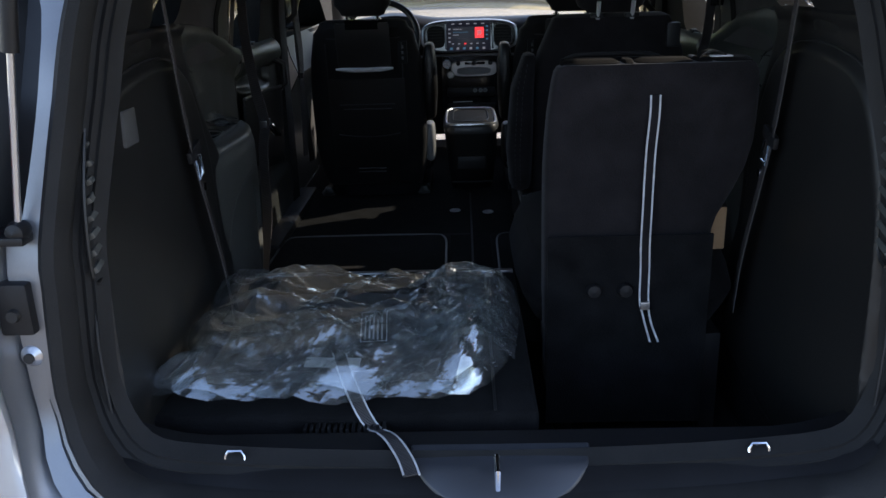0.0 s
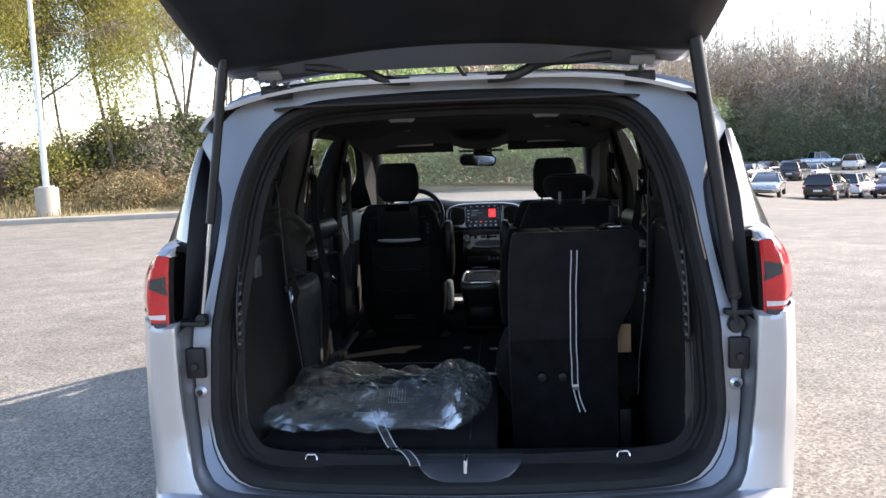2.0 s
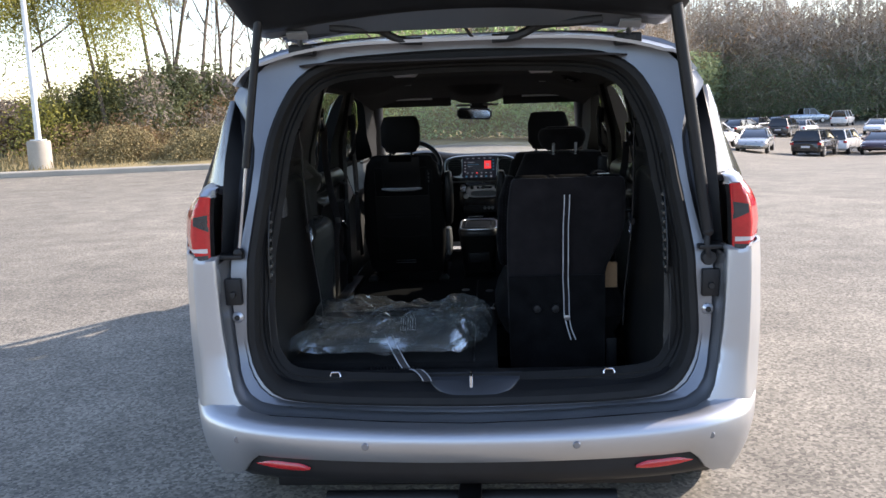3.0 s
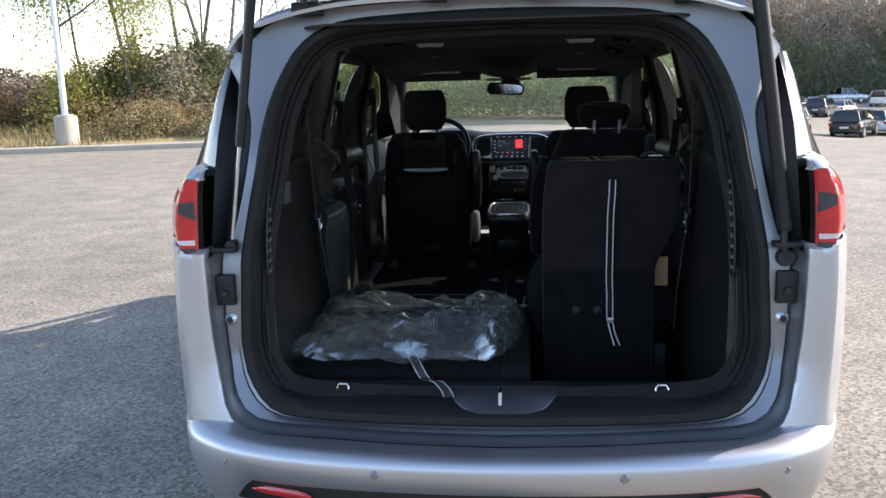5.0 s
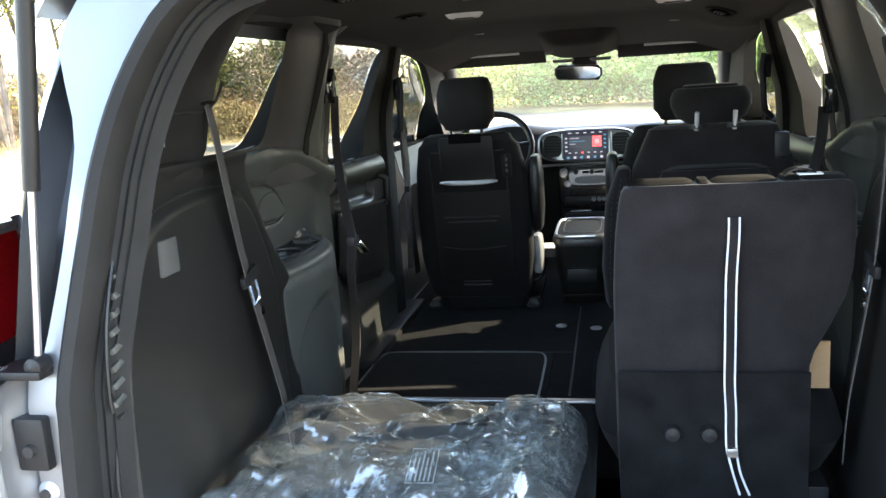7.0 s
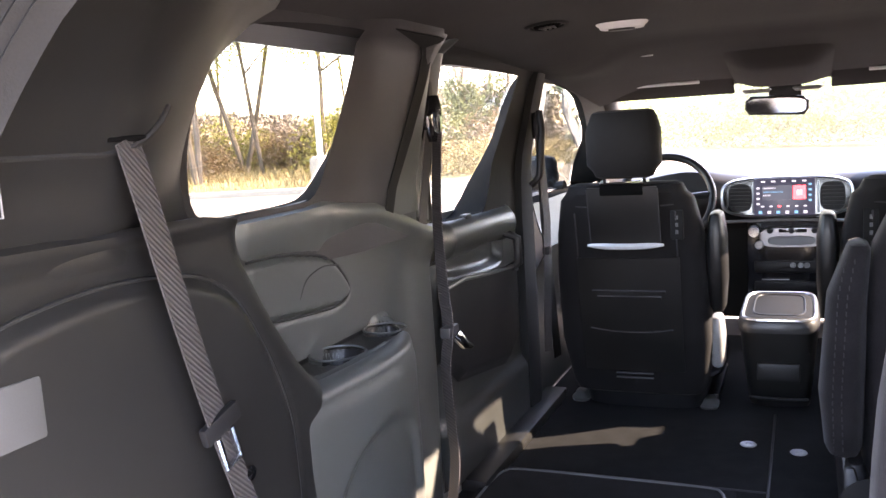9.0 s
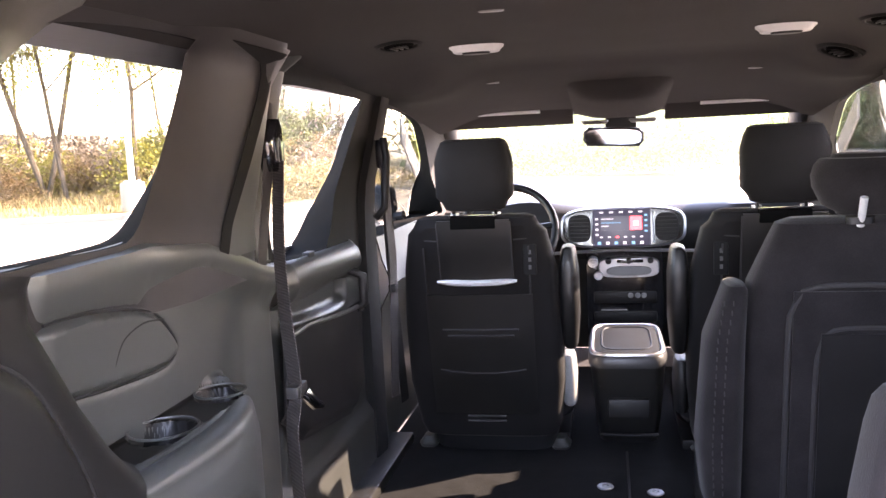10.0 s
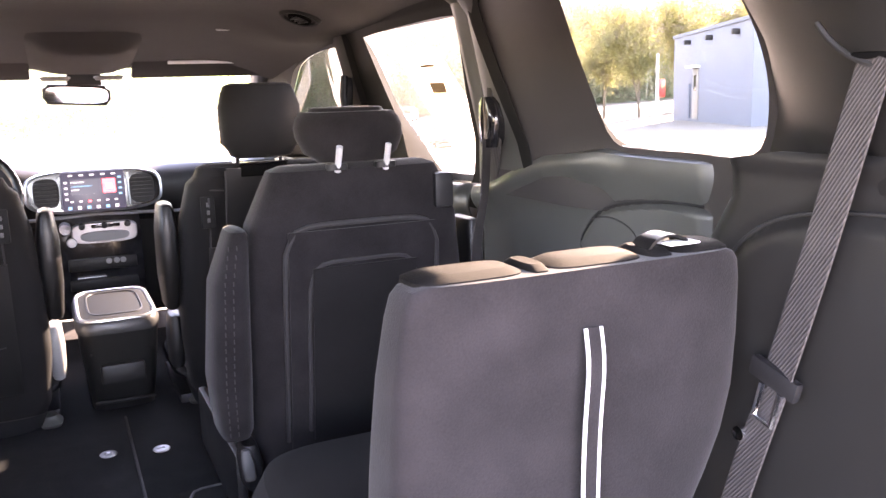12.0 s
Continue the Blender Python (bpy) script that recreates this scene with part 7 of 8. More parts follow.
# ---- seat belts ----
def build_belts():
    for s in (-1, 1):
        b = thing("seat_belt", (s * 0.60, 0.52, 1.05), "grey third-row seat belt hanging with a silver tongue", "seat belt", "third-row belts")
        way = smooth_loop([(s * 0.585, 0.405, 1.430), (s * 0.585, 0.425, 1.36), (s * 0.592, 0.470, 1.22), (s * 0.596, 0.518, 1.075), (s * 0.590, 0.565, 0.92), (s * 0.582, 0.60, 0.78), (s * 0.58, 0.62, 0.655)], 34, False)
        part("webbing", ribbon(way, 0.050, 0.0022, (0.25 * s, 1, 0)), WEBBING, b, "grey woven belt webbing")
        part("belt_slot", box(min(s * 0.583, s * 0.62), max(s * 0.583, s * 0.62), 0.376, 0.436, 1.427, 1.434, 0.003), REVEALBLACK, b)
        part("slider", turned(box(-0.006, 0.006, -0.036, 0.036, -0.012, 0.014, 0.005), Matrix.Translation((s * 0.594, 0.520, 1.072)) @ pose(0, 0, 0, 15)), BLACK, b, "black plastic tongue cover")
        m = Matrix.Translation((s * 0.589, 0.525, 1.042)) @ pose(0, 0, 0, 15)
        part("tongue", turned(tube([(0, -0.014, 0.02), (0, -0.014, -0.024), (0, 0.014, -0.024), (0, 0.014, 0.02)], 0.0045, 8), m), CHROME, b, "bright steel tongue")
        part("button", lathe([(0, -0.005), (0.009, -0.004), (0.010, 0.002), (0, 0.004)], (s * 0.598, 0.575, 0.985), "x", 16), CHROME, b)
        c = thing("seat_belt", (s * 0.70, 1.48, 1.0), "grey second-row seat belt on the middle pillar", "seat belt", "second-row belts")
        gy, gz = (-0.030, 0.0) if s < 0 else (-0.125, -0.108)
        ring = part("belt_guide", loft([rr(s * 0.738, 1.600 + gy, z + gz, 0.020, w, 3, 20) for z, w in ((1.392, 0.020), (1.41, 0.036), (1.45, 0.042), (1.485, 0.034), (1.50, 0.016))]), GLOSSBLACK, c, "black belt guide loop")
        part("height_slide", box(s * 0.745 - 0.012, s * 0.745 + 0.012, 1.588 + gy, 1.612 + gy, 1.49 + gz, 1.535 + gz, 0.004), RUBBER, ring)
        way = smooth_loop([(s * 0.722, 1.595 + gy, 1.41 + gz), (s * 0.712, 1.526 + gy * 0.5, 1.243 + gz * 0.5), (s * 0.678, 1.438, 1.087), (s * 0.642, 1.372, 0.980), (s * 0.655, 1.374, 0.90), (s * 0.67, 1.42, 0.75), (s * 0.69, 1.47, 0.62), (s * 0.72, 1.48, 0.44)], 30, False)
        part("webbing", ribbon(way, 0.046, 0.0022, (s * 0.7, 0.6, 0)), WEBBING, c)
        part("slider", box(s * 0.64 - 0.012, s * 0.64 + 0.012, 1.345, 1.40, 0.968, 0.992, 0.004), LIDGREY, c)
        part("tongue", tube([(s * 0.632, 1.385, 0.97), (s * 0.615, 1.395, 0.945), (s * 0.61, 1.42, 0.935)], (0.015, 0.012, 0.007), 10), CHROME, c, "bright steel tongue")
        part("pillar_strap", ribbon([(s * 0.735, 1.575 + gy, 1.42 + gz), (s * 0.752, 1.560 + gy * 0.5, 1.3 + gz * 0.5), (s * 0.770, 1.55, 1.19)], 0.046, 0.002, (0, 1, 0)), WEBBING, c)
        d = thing("seat_belt", (s * 0.76, 2.42, 1.0), "black front seat belt on the door pillar", "seat belt", "front belts")
        part("belt_guide", loft([rr(s * 0.728, 2.42, z, 0.016, w, 3, 20) for z, w in ((1.37, 0.016), (1.40, 0.028), (1.435, 0.026), (1.455, 0.012))]), BLACK, d)
        for k, end in enumerate(((s * 0.705, 2.46, 0.62), (s * 0.715, 2.38, 0.66))):
            part("webbing", ribbon([(s * 0.725, 2.42, 1.385), (s * (0.72 - 0.01 * k), 2.42, 1.1), end], 0.042, 0.002, (0.3, 1, 0)), WEBBING if k else BLACK, d)
        part("slider", box(s * 0.712 - 0.012, s * 0.712 + 0.012, 2.395, 2.435, 0.985, 1.01, 0.004), BLACK, d)


build_belts()


# ---- small things ----


def build_small():
    for s in (-1,):
        rel = thing("release_switch", (s * 0.60, 0.236, 1.385), "pale-edged seat release switch on the rear pillar trim", "switch", "pillar switches")
        part("switch_body", box(s * 0.606 - 0.012, s * 0.606 + 0.012, 0.222, 0.250, 1.362, 1.408, 0.003), GLOSSBLACK, rel)
        part("switch_rim", tube([(s * 0.5935, y, z) for y, z in ((0.224, 1.364), (0.248, 1.364), (0.248, 1.406), (0.224, 1.406), (0.224, 1.364))], 0.0013, 6), GREYPLASTIC, rel, "pale rim")
    # grey block added where a patch of sun falls on the panel
    cover = single("sun_patch_block", box(-0.640, -0.611, 0.222, 0.282, 1.142, 1.206, 0.005), MIDGREY, (-0.635, 0.255, 1.175), "grey block standing in for a sun patch on the load side panel", "cover")
    # price sheet on the sliding door glass
    rows = [[(xo(y + 0.5 * (z - 1.22), z) - 0.006, y + 0.5 * (z - 1.22), z) for y in np.linspace(1.80, 2.10, 8)] for z in np.linspace(1.22, 1.52, 8)]
    sheet_ = single("window_sticker", sheet(rows, 0.001), THINPAPER, (0.90, 1.97, 1.35), "white printed sheet stuck on the sliding door glass", "sticker")
    part("printed_block", sheet([[(xo(y, z) - 0.0085, y, z) for y in np.linspace(1.98, 2.08, 5)] for z in np.linspace(1.40, 1.43, 4)], 0.0005), CARD, sheet_)
    part("printed_line", sheet([[(xo(y, z) - 0.0085, y, z) for y in np.linspace(2.0, 2.10, 5)] for z in np.linspace(1.472, 1.48, 3)], 0.0005), CARD, sheet_)


build_small()


# ---- trees, shrubs, poles, cars and the shed ----
EYE0 = Vector((0.1, -2.57, 0))


def spot(az, d):
    """A place on the ground at a bearing in degrees and a distance."""
    a = radians(az)
    x, y = EYE0.x + d * math.sin(a), EYE0.y + d * math.cos(a)
    b = beyond(x, y)
    up = (0.10 + min(b, 8) * 0.03) if b > 0.15 else 0.0
    return Vector((x, y, ground_z(x, y) + up))


def soup(quads):
    """A mesh block from loose four-cornered leaves."""
    bm = bmesh.new()
    me = bpy.data.meshes.new("soup")
    me.from_pydata([tuple(p) for q in quads for p in q], [], [tuple(range(4 * i, 4 * i + 4)) for i in range(len(quads))])
    bm.from_mesh(me)
    bpy.data.meshes.remove(me)
    return bm


def specks(P, size, seed, hang=0.0, thin=0.55, lift=0.0):
    """A block of loose leaves, one at each place, turned at random."""
    rng = np.random.default_rng(seed)
    n = len(P)
    a = rng.normal(size=(n, 3)) * (1, 1, 0.6) - (0, 0, hang)
    a += (0, 0, lift)
    a /= np.linalg.norm(a, axis=1)[:, None]
    b = np.cross(a, rng.normal(size=(n, 3)))
    b /= np.linalg.norm(b, axis=1)[:, None]
    s = (np.broadcast_to(size, n) * rng.uniform(0.6, 1.35, n))[:, None]
    a, b = a * s * 0.5, b * s * 0.5 * thin
    V = np.stack([P - a, P + b, P + a, P - b], 1).reshape(-1, 3)
    me = bpy.data.meshes.new("specks")
    me.vertices.add(4 * n)
    me.vertices.foreach_set("co", V.ravel())
    me.loops.add(4 * n)
    me.loops.foreach_set("vertex_index", np.arange(4 * n))
    me.polygons.add(n)
    me.polygons.foreach_set("loop_start", np.arange(0, 4 * n, 4))
    me.update(calc_edges=True)
    bm = bmesh.new()
    bm.from_mesh(me)
    bpy.data.meshes.remove(me)
    return bm


def twig(p, d, length, width, rnd):
    b = d.cross(Vector((rnd.gauss(0, 1), rnd.gauss(0, 1), rnd.gauss(0, 1)))).normalized() * width
    q = p + d * length
    return (p - b, p + b, q + b * 0.3, q - b * 0.3)


def grow(seed, height, girth, fork, spread, drop=0.0):
    """Limbs of a tree as tapered bars, and the ends where twigs and leaves sit."""
    rnd = random.Random(seed)
    bm, tips = bmesh.new(), []
    def limb(p, d, length, r, depth):
        pts, rs = [p.copy()], [r]
        steps = 6 if depth == 0 else 4
        for k in range(steps):
            wob = 0.045 if depth == 0 else 0.12
            d = (d + Vector((rnd.gauss(0, wob), rnd.gauss(0, wob), rnd.gauss(0, 0.05) + (0.06 if depth else 0.02) - drop * 0.05 * depth))).normalized()
            p = p + d * length / steps
            pts.append(p.copy())
            rs.append(r * (1 - 0.62 * (k + 1) / steps))
            if depth < 3 and (k >= (2 if depth == 0 else 1)):
                for _ in range(rnd.choice((1, 2)) if depth < 2 else 1):
                    side = Vector((rnd.gauss(0, 1), rnd.gauss(0, 1), 0)).normalized()
                    nd = (d * (1.0 - spread) + side * spread + Vector((0, 0, 0.25))).normalized()
                    limb(p.copy(), nd, length * rnd.uniform(0.38, 0.62), rs[-1] * rnd.uniform(0.45, 0.7), depth + 1)
            if depth >= 2:
                tips.append((p.copy(), d.copy()))
        tips.append((p.copy(), d.copy()))
        tube(pts, rs, 7 if depth == 0 else 4, bm)
    base = Vector((0, 0, -0.2))
    for f in range(fork):
        lean = Vector((rnd.gauss(0, 0.09), rnd.gauss(0, 0.09), 1)).normalized() if fork > 1 else Vector((rnd.gauss(0, 0.05), rnd.gauss(0, 0.05), 1))
        limb(base + Vector((0.12 * f, 0.08 * f, 0)), lean, height * rnd.uniform(0.82, 1.0), girth, 0)
    return bm, tips, rnd


def tree(seed, height, girth, fork, spread, crown, size, count, label, drop=0.0, hang=0.0, twigs=6):
    bm, tips, rnd = grow(seed, height, girth, fork, spread, drop)
    ob = thing("tree", (0, 0, 0), label, "tree", "trees beyond the kerb")
    part("trunk", bm, BARK, ob, "grey-brown bark")
    quads = []
    for p, d in tips:
        for _ in range(twigs):
            nd = (d + Vector((rnd.gauss(0, 0.6), rnd.gauss(0, 0.6), rnd.gauss(0, 0.4) - hang * 0.6))).normalized()
            quads.append(twig(p, nd, rnd.uniform(0.4, 1.1), 0.009, rnd))
    part("twig_spray", soup(quads), TWIG, ob, smooth=False)
    if crown:
        rng = np.random.default_rng(seed)
        T = np.array([tuple(p) for p, d in tips])[rng.integers(0, len(tips), count)]
        Q = T + rng.normal(size=(count, 3)) * (0.42, 0.42, 0.36) - np.stack([np.zeros(count), np.zeros(count), hang * np.abs(rng.normal(size=count))], 1)
        Q = Q[Q[:, 2] > 0.7]
        part("crown", specks(Q, size, seed, hang, 0.45), crown, ob, "sparse autumn leaves", smooth=False)
    return ob


def place(ob, az, d, turn=0.0, size=1.0, first=False):
    m = Matrix.Translation(spot(az, d)) @ pose(0, 0, 0, 0, 0, turn) @ Matrix.Scale(size, 4)
    if first:
        ob.matrix_basis = m
        return ob
    return copy_thing(ob, m)


def build_trees():
    willow = tree(11, 7.0, 0.085, 1, 0.70, LEAF_YELLOW, 0.085, 42000, "yellow-green autumn tree with thin hanging leaves", 0.8, 1.1)
    place(willow, -24.4, 31, 0, 1.0, True)
    for az, d, turn, size in ((-28.4, 30, 110, 1.0), (-32.5, 32, 60, 1.05), (-38, 32, 150, 0.95)):
        place(willow, az, d, turn, size)
    bare = tree(23, 11.5, 0.105, 2, 0.58, None, 0, 0, "bare grey deciduous tree with forked trunk", 0, 0, 8)
    place(bare, -21.3, 40, 0, 1.0, True)
    for az, d, turn, size in ((-19.4, 44, 80, 1.05), (-36.1, 29, 140, 1.0), (-33.6, 33, 250, 0.95), (-39.5, 31, 20, 0.9), (-17.4, 47, 300, 0.95), (-48, 34, 75, 1.05), (-54, 32, 200, 0.95), (-5.3, 35.7, 40, 0.8), (4.0, 37, 140, 0.8)):
        place(bare, az, d, turn, size)
    slim = tree(37, 10.0, 0.065, 1, 0.5, LEAF_RUST, 0.10, 5000, "slim nearly bare tree with a few rust leaves", 0, 0.1, 9)
    place(slim, -20.3, 42, 0, 1.0, True)
    for az, d, turn, size in ((-18.2, 50, 50, 1.0), (-14.8, 54, 260, 1.05), (-35.0, 37, 10, 1.0), (-42, 35, 130, 1.0), (-27.2, 41, 310, 1.05), (-24.4, 47, 215, 1.1)):
        place(slim, az, d, turn, size)
    # leafy trees past the shed
    round_ = tree(51, 4.6, 0.09, 2, 0.6, LEAF_OLIVE, 0.17, 16000, "leafy olive-green tree beyond the lot", 0, 0.1, 3)
    place(round_, 36.0, 62, 0, 1.0, True)
    for az, d, turn, size in ((38.5, 66, 90, 1.05), (41, 70, 180, 1.0), (34, 70, 210, 1.1), (43.5, 74, 40, 1.1), (47, 80, 120, 1.2), (31.5, 78, 300, 1.2)):
        place(round_, az, d, turn, size)


def build_shrubs():
    rnd = random.Random(5)
    # tall dry grass along the kerb
    blades = []
    for _ in range(9000):
        s, off = rnd.uniform(-32, 6.5), abs(rnd.gauss(0, 1)) * 3.2 + 0.5
        q = CURB0 + CURBD * s + CURBN * off
        z = ground_z(q.x, q.y) + 0.08 + min(off, 8) * 0.03
        h = rnd.uniform(0.08, 0.26) * min(1, off / 1.5) + rnd.uniform(0.0, 0.30) * (off > 2.5)
        d = Vector((rnd.gauss(0, 0.25), rnd.gauss(0, 0.25), 1)).normalized()
        blades.append(twig(Vector((q.x, q.y, z)), d, h, 0.014, rnd))
    single("tall_grass", soup(blades), DRYGRASS, (0, 0, 0), "dry tan grass along the kerb", "grass", kind="stuff", smooth=False)
    # brush behind it, in four colours
    for seed, m, nm, lab, n, h0, h1, near, leafs, size in ((1, LEAF_RUST, "rust_brush", "rust-brown autumn brush", 52, 0.7, 1.6, 2.4, 800, 0.10), (2, LEAF_GREEN, "green_brush", "dark green shrubs at the wood's edge", 9, 2.0, 3.1, 6.0, 3200, 0.12), (40, LEAF_OLIVE, "olive_brush", "olive-yellow shrubs under the trees", 4, 1.3, 2.2, 5.0, 1500, 0.11), (41, DRYGRASS, "tan_brush", "low tan bushes behind the kerb", 9, 0.6, 1.0, 1.8, 6000, 0.055), (3, LEAF_YELLOW, "yellow_brush", "yellowing shrubs at the wood's edge", 26, 0.9, 2.1, 3.5, 1300, 0.10), (12, TWIG, "grey_brush", "grey-brown bare brush", 62, 1.0, 2.4, 3.5, 1000, 0.17)):
        rng = np.random.default_rng(seed)
        P = []
        for c in range(n):
            s, off = rng.uniform(*{LEAF_GREEN: (0.3, 4.6), LEAF_OLIVE: (-6, 1.5), DRYGRASS: (2.6, 6.4)}.get(m, (-34, 6.5))), rng.uniform(near, near + (3 if m is DRYGRASS else 5 if m in (LEAF_GREEN, LEAF_OLIVE) else 11))
            q = CURB0 + CURBD * s + CURBN * off
            h, w = rng.uniform(h0, h1), rng.uniform(0.9, 2.2)
            t = rng.random(leafs) ** 0.75
            a, r = rng.uniform(0, 6.28, leafs), w * np.sqrt(rng.random(leafs)) * np.sqrt(np.clip(1.08 - t ** 2, 0, 2))
            r *= 1 + 0.25 * np.sin(a * 3 + c) + 0.15 * np.sin(a * 7 + 2 * c)
            P.append(np.stack([q.x + np.cos(a) * r, q.y + np.sin(a) * r, ground_z(q.x, q.y) + 0.2 + h * t * (1 + 0.2 * np.sin(a * 4 + c))], 1))
        single(nm, specks(np.concatenate(P), size, seed, 0, 0.16 if m is TWIG else 0.55, 0.6 if m is TWIG else 0.0), m, (0, 0, 0), lab, "brush", kind="stuff", smooth=False)
    # deep brown undergrowth closing the view low down
    rng = np.random.default_rng(31)
    n = 90000
    S, off, t = rng.uniform(-48, 6.5, n), rng.uniform(9, 26, n), rng.random(n)
    P = np.stack([CURB0.x + CURBD.x * S + CURBN.x * off, CURB0.y + CURBD.y * S + CURBN.y * off, 0.3 + t * (2.4 + 0.9 * np.sin(S * 0.4) * np.sin(S * 0.17 + 2))], 1)
    single("brown_undergrowth", specks(P, 0.34, 31, 0, 0.30, 0.3), TWIG, (0, 0, 0), "dense brown-grey undergrowth among the trees", "brush", kind="stuff", smooth=False)
    # bank of pale green growth straight ahead
    bank = [(-9.5, 38.5), (-6.0, 33.5), (-2.5, 30.0), (2.0, 29.0), (7.0, 30.5), (9.5, 33.5)]
    rows = [[(x, y + off, ground_z(x, y) + h) for off, h in ((-0.2, 0.0), (0.0, 0.10), (0.8, 0.16), (3.0, 0.22), (9.0, 0.3), (14.0, 0.1))] for x, y in bank]
    single("planted_bank", sheet(rows), DRYGRASS, (0, 0, 0), "low bank of dry grass ahead of the lot", "grass", kind="structure")
    for seed, m, n, size, depth, high, nm, lab in ((21, LEAF_PALE, 34000, 0.16, 1.8, 7.0, "pale_growth", "soft pale green growth on the bank"), (22, LEAF_OLIVE, 12000, 0.13, 1.2, 2.2, "bank_shrubs", "olive shrubs along the foot of the bank"), (23, TWIG, 4000, 0.6, 2.0, 7.5, "bank_twigs", "grey twigs among the pale growth")):
        rng = np.random.default_rng(seed)
        x = rng.uniform(-9, 6.8, n)
        y = np.interp(x, [p[0] for p in bank], [p[1] for p in bank]) + 0.6 + np.abs(rng.normal(0, depth, n))
        lump = (1 - 0.6 * np.clip((x - 4.5) / 2.3, 0, 1)) * (0.85 + 0.2 * np.sin(x * 1.3 + seed) * np.sin(y * 0.9) + 0.12 * np.sin(x * 3.1))
        P = np.stack([x, y, 0.2 + high * rng.random(n) ** 0.9 * lump * (0.45 + 0.55 * np.clip((y - 30) / 5, 0, 1))], 1)
        single(nm, specks(P, size, seed, 0, 0.05 if m is TWIG else 0.6, 0.7 if m is TWIG else 0.0), m, (0, 0, 0), lab, "shrubs", kind="stuff", smooth=False)
    # haze of bare twigs behind the near trees
    rng = np.random.default_rng(8)
    n = 14000
    S, off, t = rng.uniform(-48, 6.5, n), rng.uniform(9, 36, n), rng.random(n) ** 1.6
    lump = 0.65 + 0.35 * np.sin(S * 0.55) * np.sin(S * 0.21 + 1)
    P = np.stack([CURB0.x + CURBD.x * S + CURBN.x * off, CURB0.y + CURBD.y * S + CURBN.y * off, 0.6 + t * 6.0 * lump], 1)
    single("twig_thicket", specks(P, 0.85, 8, 0, 0.028, 0.8), TWIG, (0, 0, 0), "grey-brown thicket of bare twigs", "brush", kind="stuff", smooth=False)


def build_woods():
    """The belt of trees ahead of the van and past the far cars."""
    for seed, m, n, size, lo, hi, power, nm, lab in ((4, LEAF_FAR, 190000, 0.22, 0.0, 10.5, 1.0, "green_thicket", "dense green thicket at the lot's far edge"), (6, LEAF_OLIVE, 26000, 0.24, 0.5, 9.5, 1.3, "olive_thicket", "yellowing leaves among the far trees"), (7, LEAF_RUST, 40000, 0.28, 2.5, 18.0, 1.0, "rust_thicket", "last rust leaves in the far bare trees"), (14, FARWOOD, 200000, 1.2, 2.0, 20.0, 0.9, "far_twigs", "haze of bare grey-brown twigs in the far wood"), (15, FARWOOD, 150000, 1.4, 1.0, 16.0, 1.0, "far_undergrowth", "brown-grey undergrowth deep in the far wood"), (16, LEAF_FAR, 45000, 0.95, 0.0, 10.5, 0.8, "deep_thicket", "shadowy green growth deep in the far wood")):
        rng = np.random.default_rng(seed)
        k = int(n * 0.30)
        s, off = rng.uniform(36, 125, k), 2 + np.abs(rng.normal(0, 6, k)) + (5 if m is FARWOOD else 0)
        A = np.stack([WOOD0.x + WOODD.x * s + WOODN.x * off, WOOD0.y + WOODD.y * s + WOODN.y * off], 1)
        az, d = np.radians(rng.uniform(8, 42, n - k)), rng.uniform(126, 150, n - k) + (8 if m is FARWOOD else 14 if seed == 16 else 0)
        B = np.stack([EYE0.x + d * np.sin(az), EYE0.y + d * np.cos(az)], 1)
        Q = np.concatenate([A, B])
        lump = 0.80 + 0.22 * np.sin(Q[:, 0] * 0.23 + seed) * np.sin(Q[:, 1] * 0.19 + 2 * seed) + 0.16 * np.sin(Q[:, 0] * 0.71 + Q[:, 1] * 0.53 + seed)
        far = np.concatenate([np.full(k, 0.62), np.full(n - k, 1.0)])
        base = np.concatenate([np.full(k, 0.3), np.full(n - k, -2.2)])
        z = base + lo + (hi - lo) * rng.random(n) ** power * lump * far
        P = np.concatenate([Q, z[:, None]], 1)
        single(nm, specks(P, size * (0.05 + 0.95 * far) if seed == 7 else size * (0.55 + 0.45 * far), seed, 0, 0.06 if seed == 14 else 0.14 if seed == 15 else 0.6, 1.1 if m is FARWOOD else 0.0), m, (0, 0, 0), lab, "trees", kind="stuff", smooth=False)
    rnd = random.Random(9)
    bm, quads = bmesh.new(), []
    for k in range(220):
        if k % 5 < 2:
            q = WOOD0 + WOODD * rnd.uniform(40, 130) + WOODN * rnd.uniform(5, 22)
        else:
            az, d = rnd.uniform(8, 42), rnd.uniform(132, 165)
            q = EYE0 + Vector((d * math.sin(radians(az)), d * math.cos(radians(az)), 0))
        z = ground_z(q.x, q.y)
        h = rnd.uniform(19, 28)
        p0 = Vector((q.x, q.y, z))
        top = p0 + Vector((rnd.gauss(0, 1), rnd.gauss(0, 1), h))
        tube([p0, p0.lerp(top, 0.5) + Vector((rnd.gauss(0, 0.3), 0, 0)), top], (0.14, 0.09, 0.03), 4, bm)
        for _ in range(70):
            t = rnd.uniform(0.28, 0.97)
            p = p0.lerp(top, t)
            d = Vector((rnd.gauss(0, 1.0), rnd.gauss(0, 1.0), rnd.uniform(0.5, 1.5))).normalized()
            L = rnd.uniform(1.2, 4.2) * min(1.0, 0.35 + 1.4 * (1 - t))
            quads.append(twig(p, d, L + 0.5, rnd.uniform(0.02, 0.04), rnd))
            for _ in range(4):
                d2 = (d + Vector((rnd.gauss(0, 0.7), rnd.gauss(0, 0.7), 0.35))).normalized()
                quads.append(twig(p + d * L * rnd.uniform(0.3, 1), d2, rnd.uniform(0.7, 2.2), 0.02, rnd))
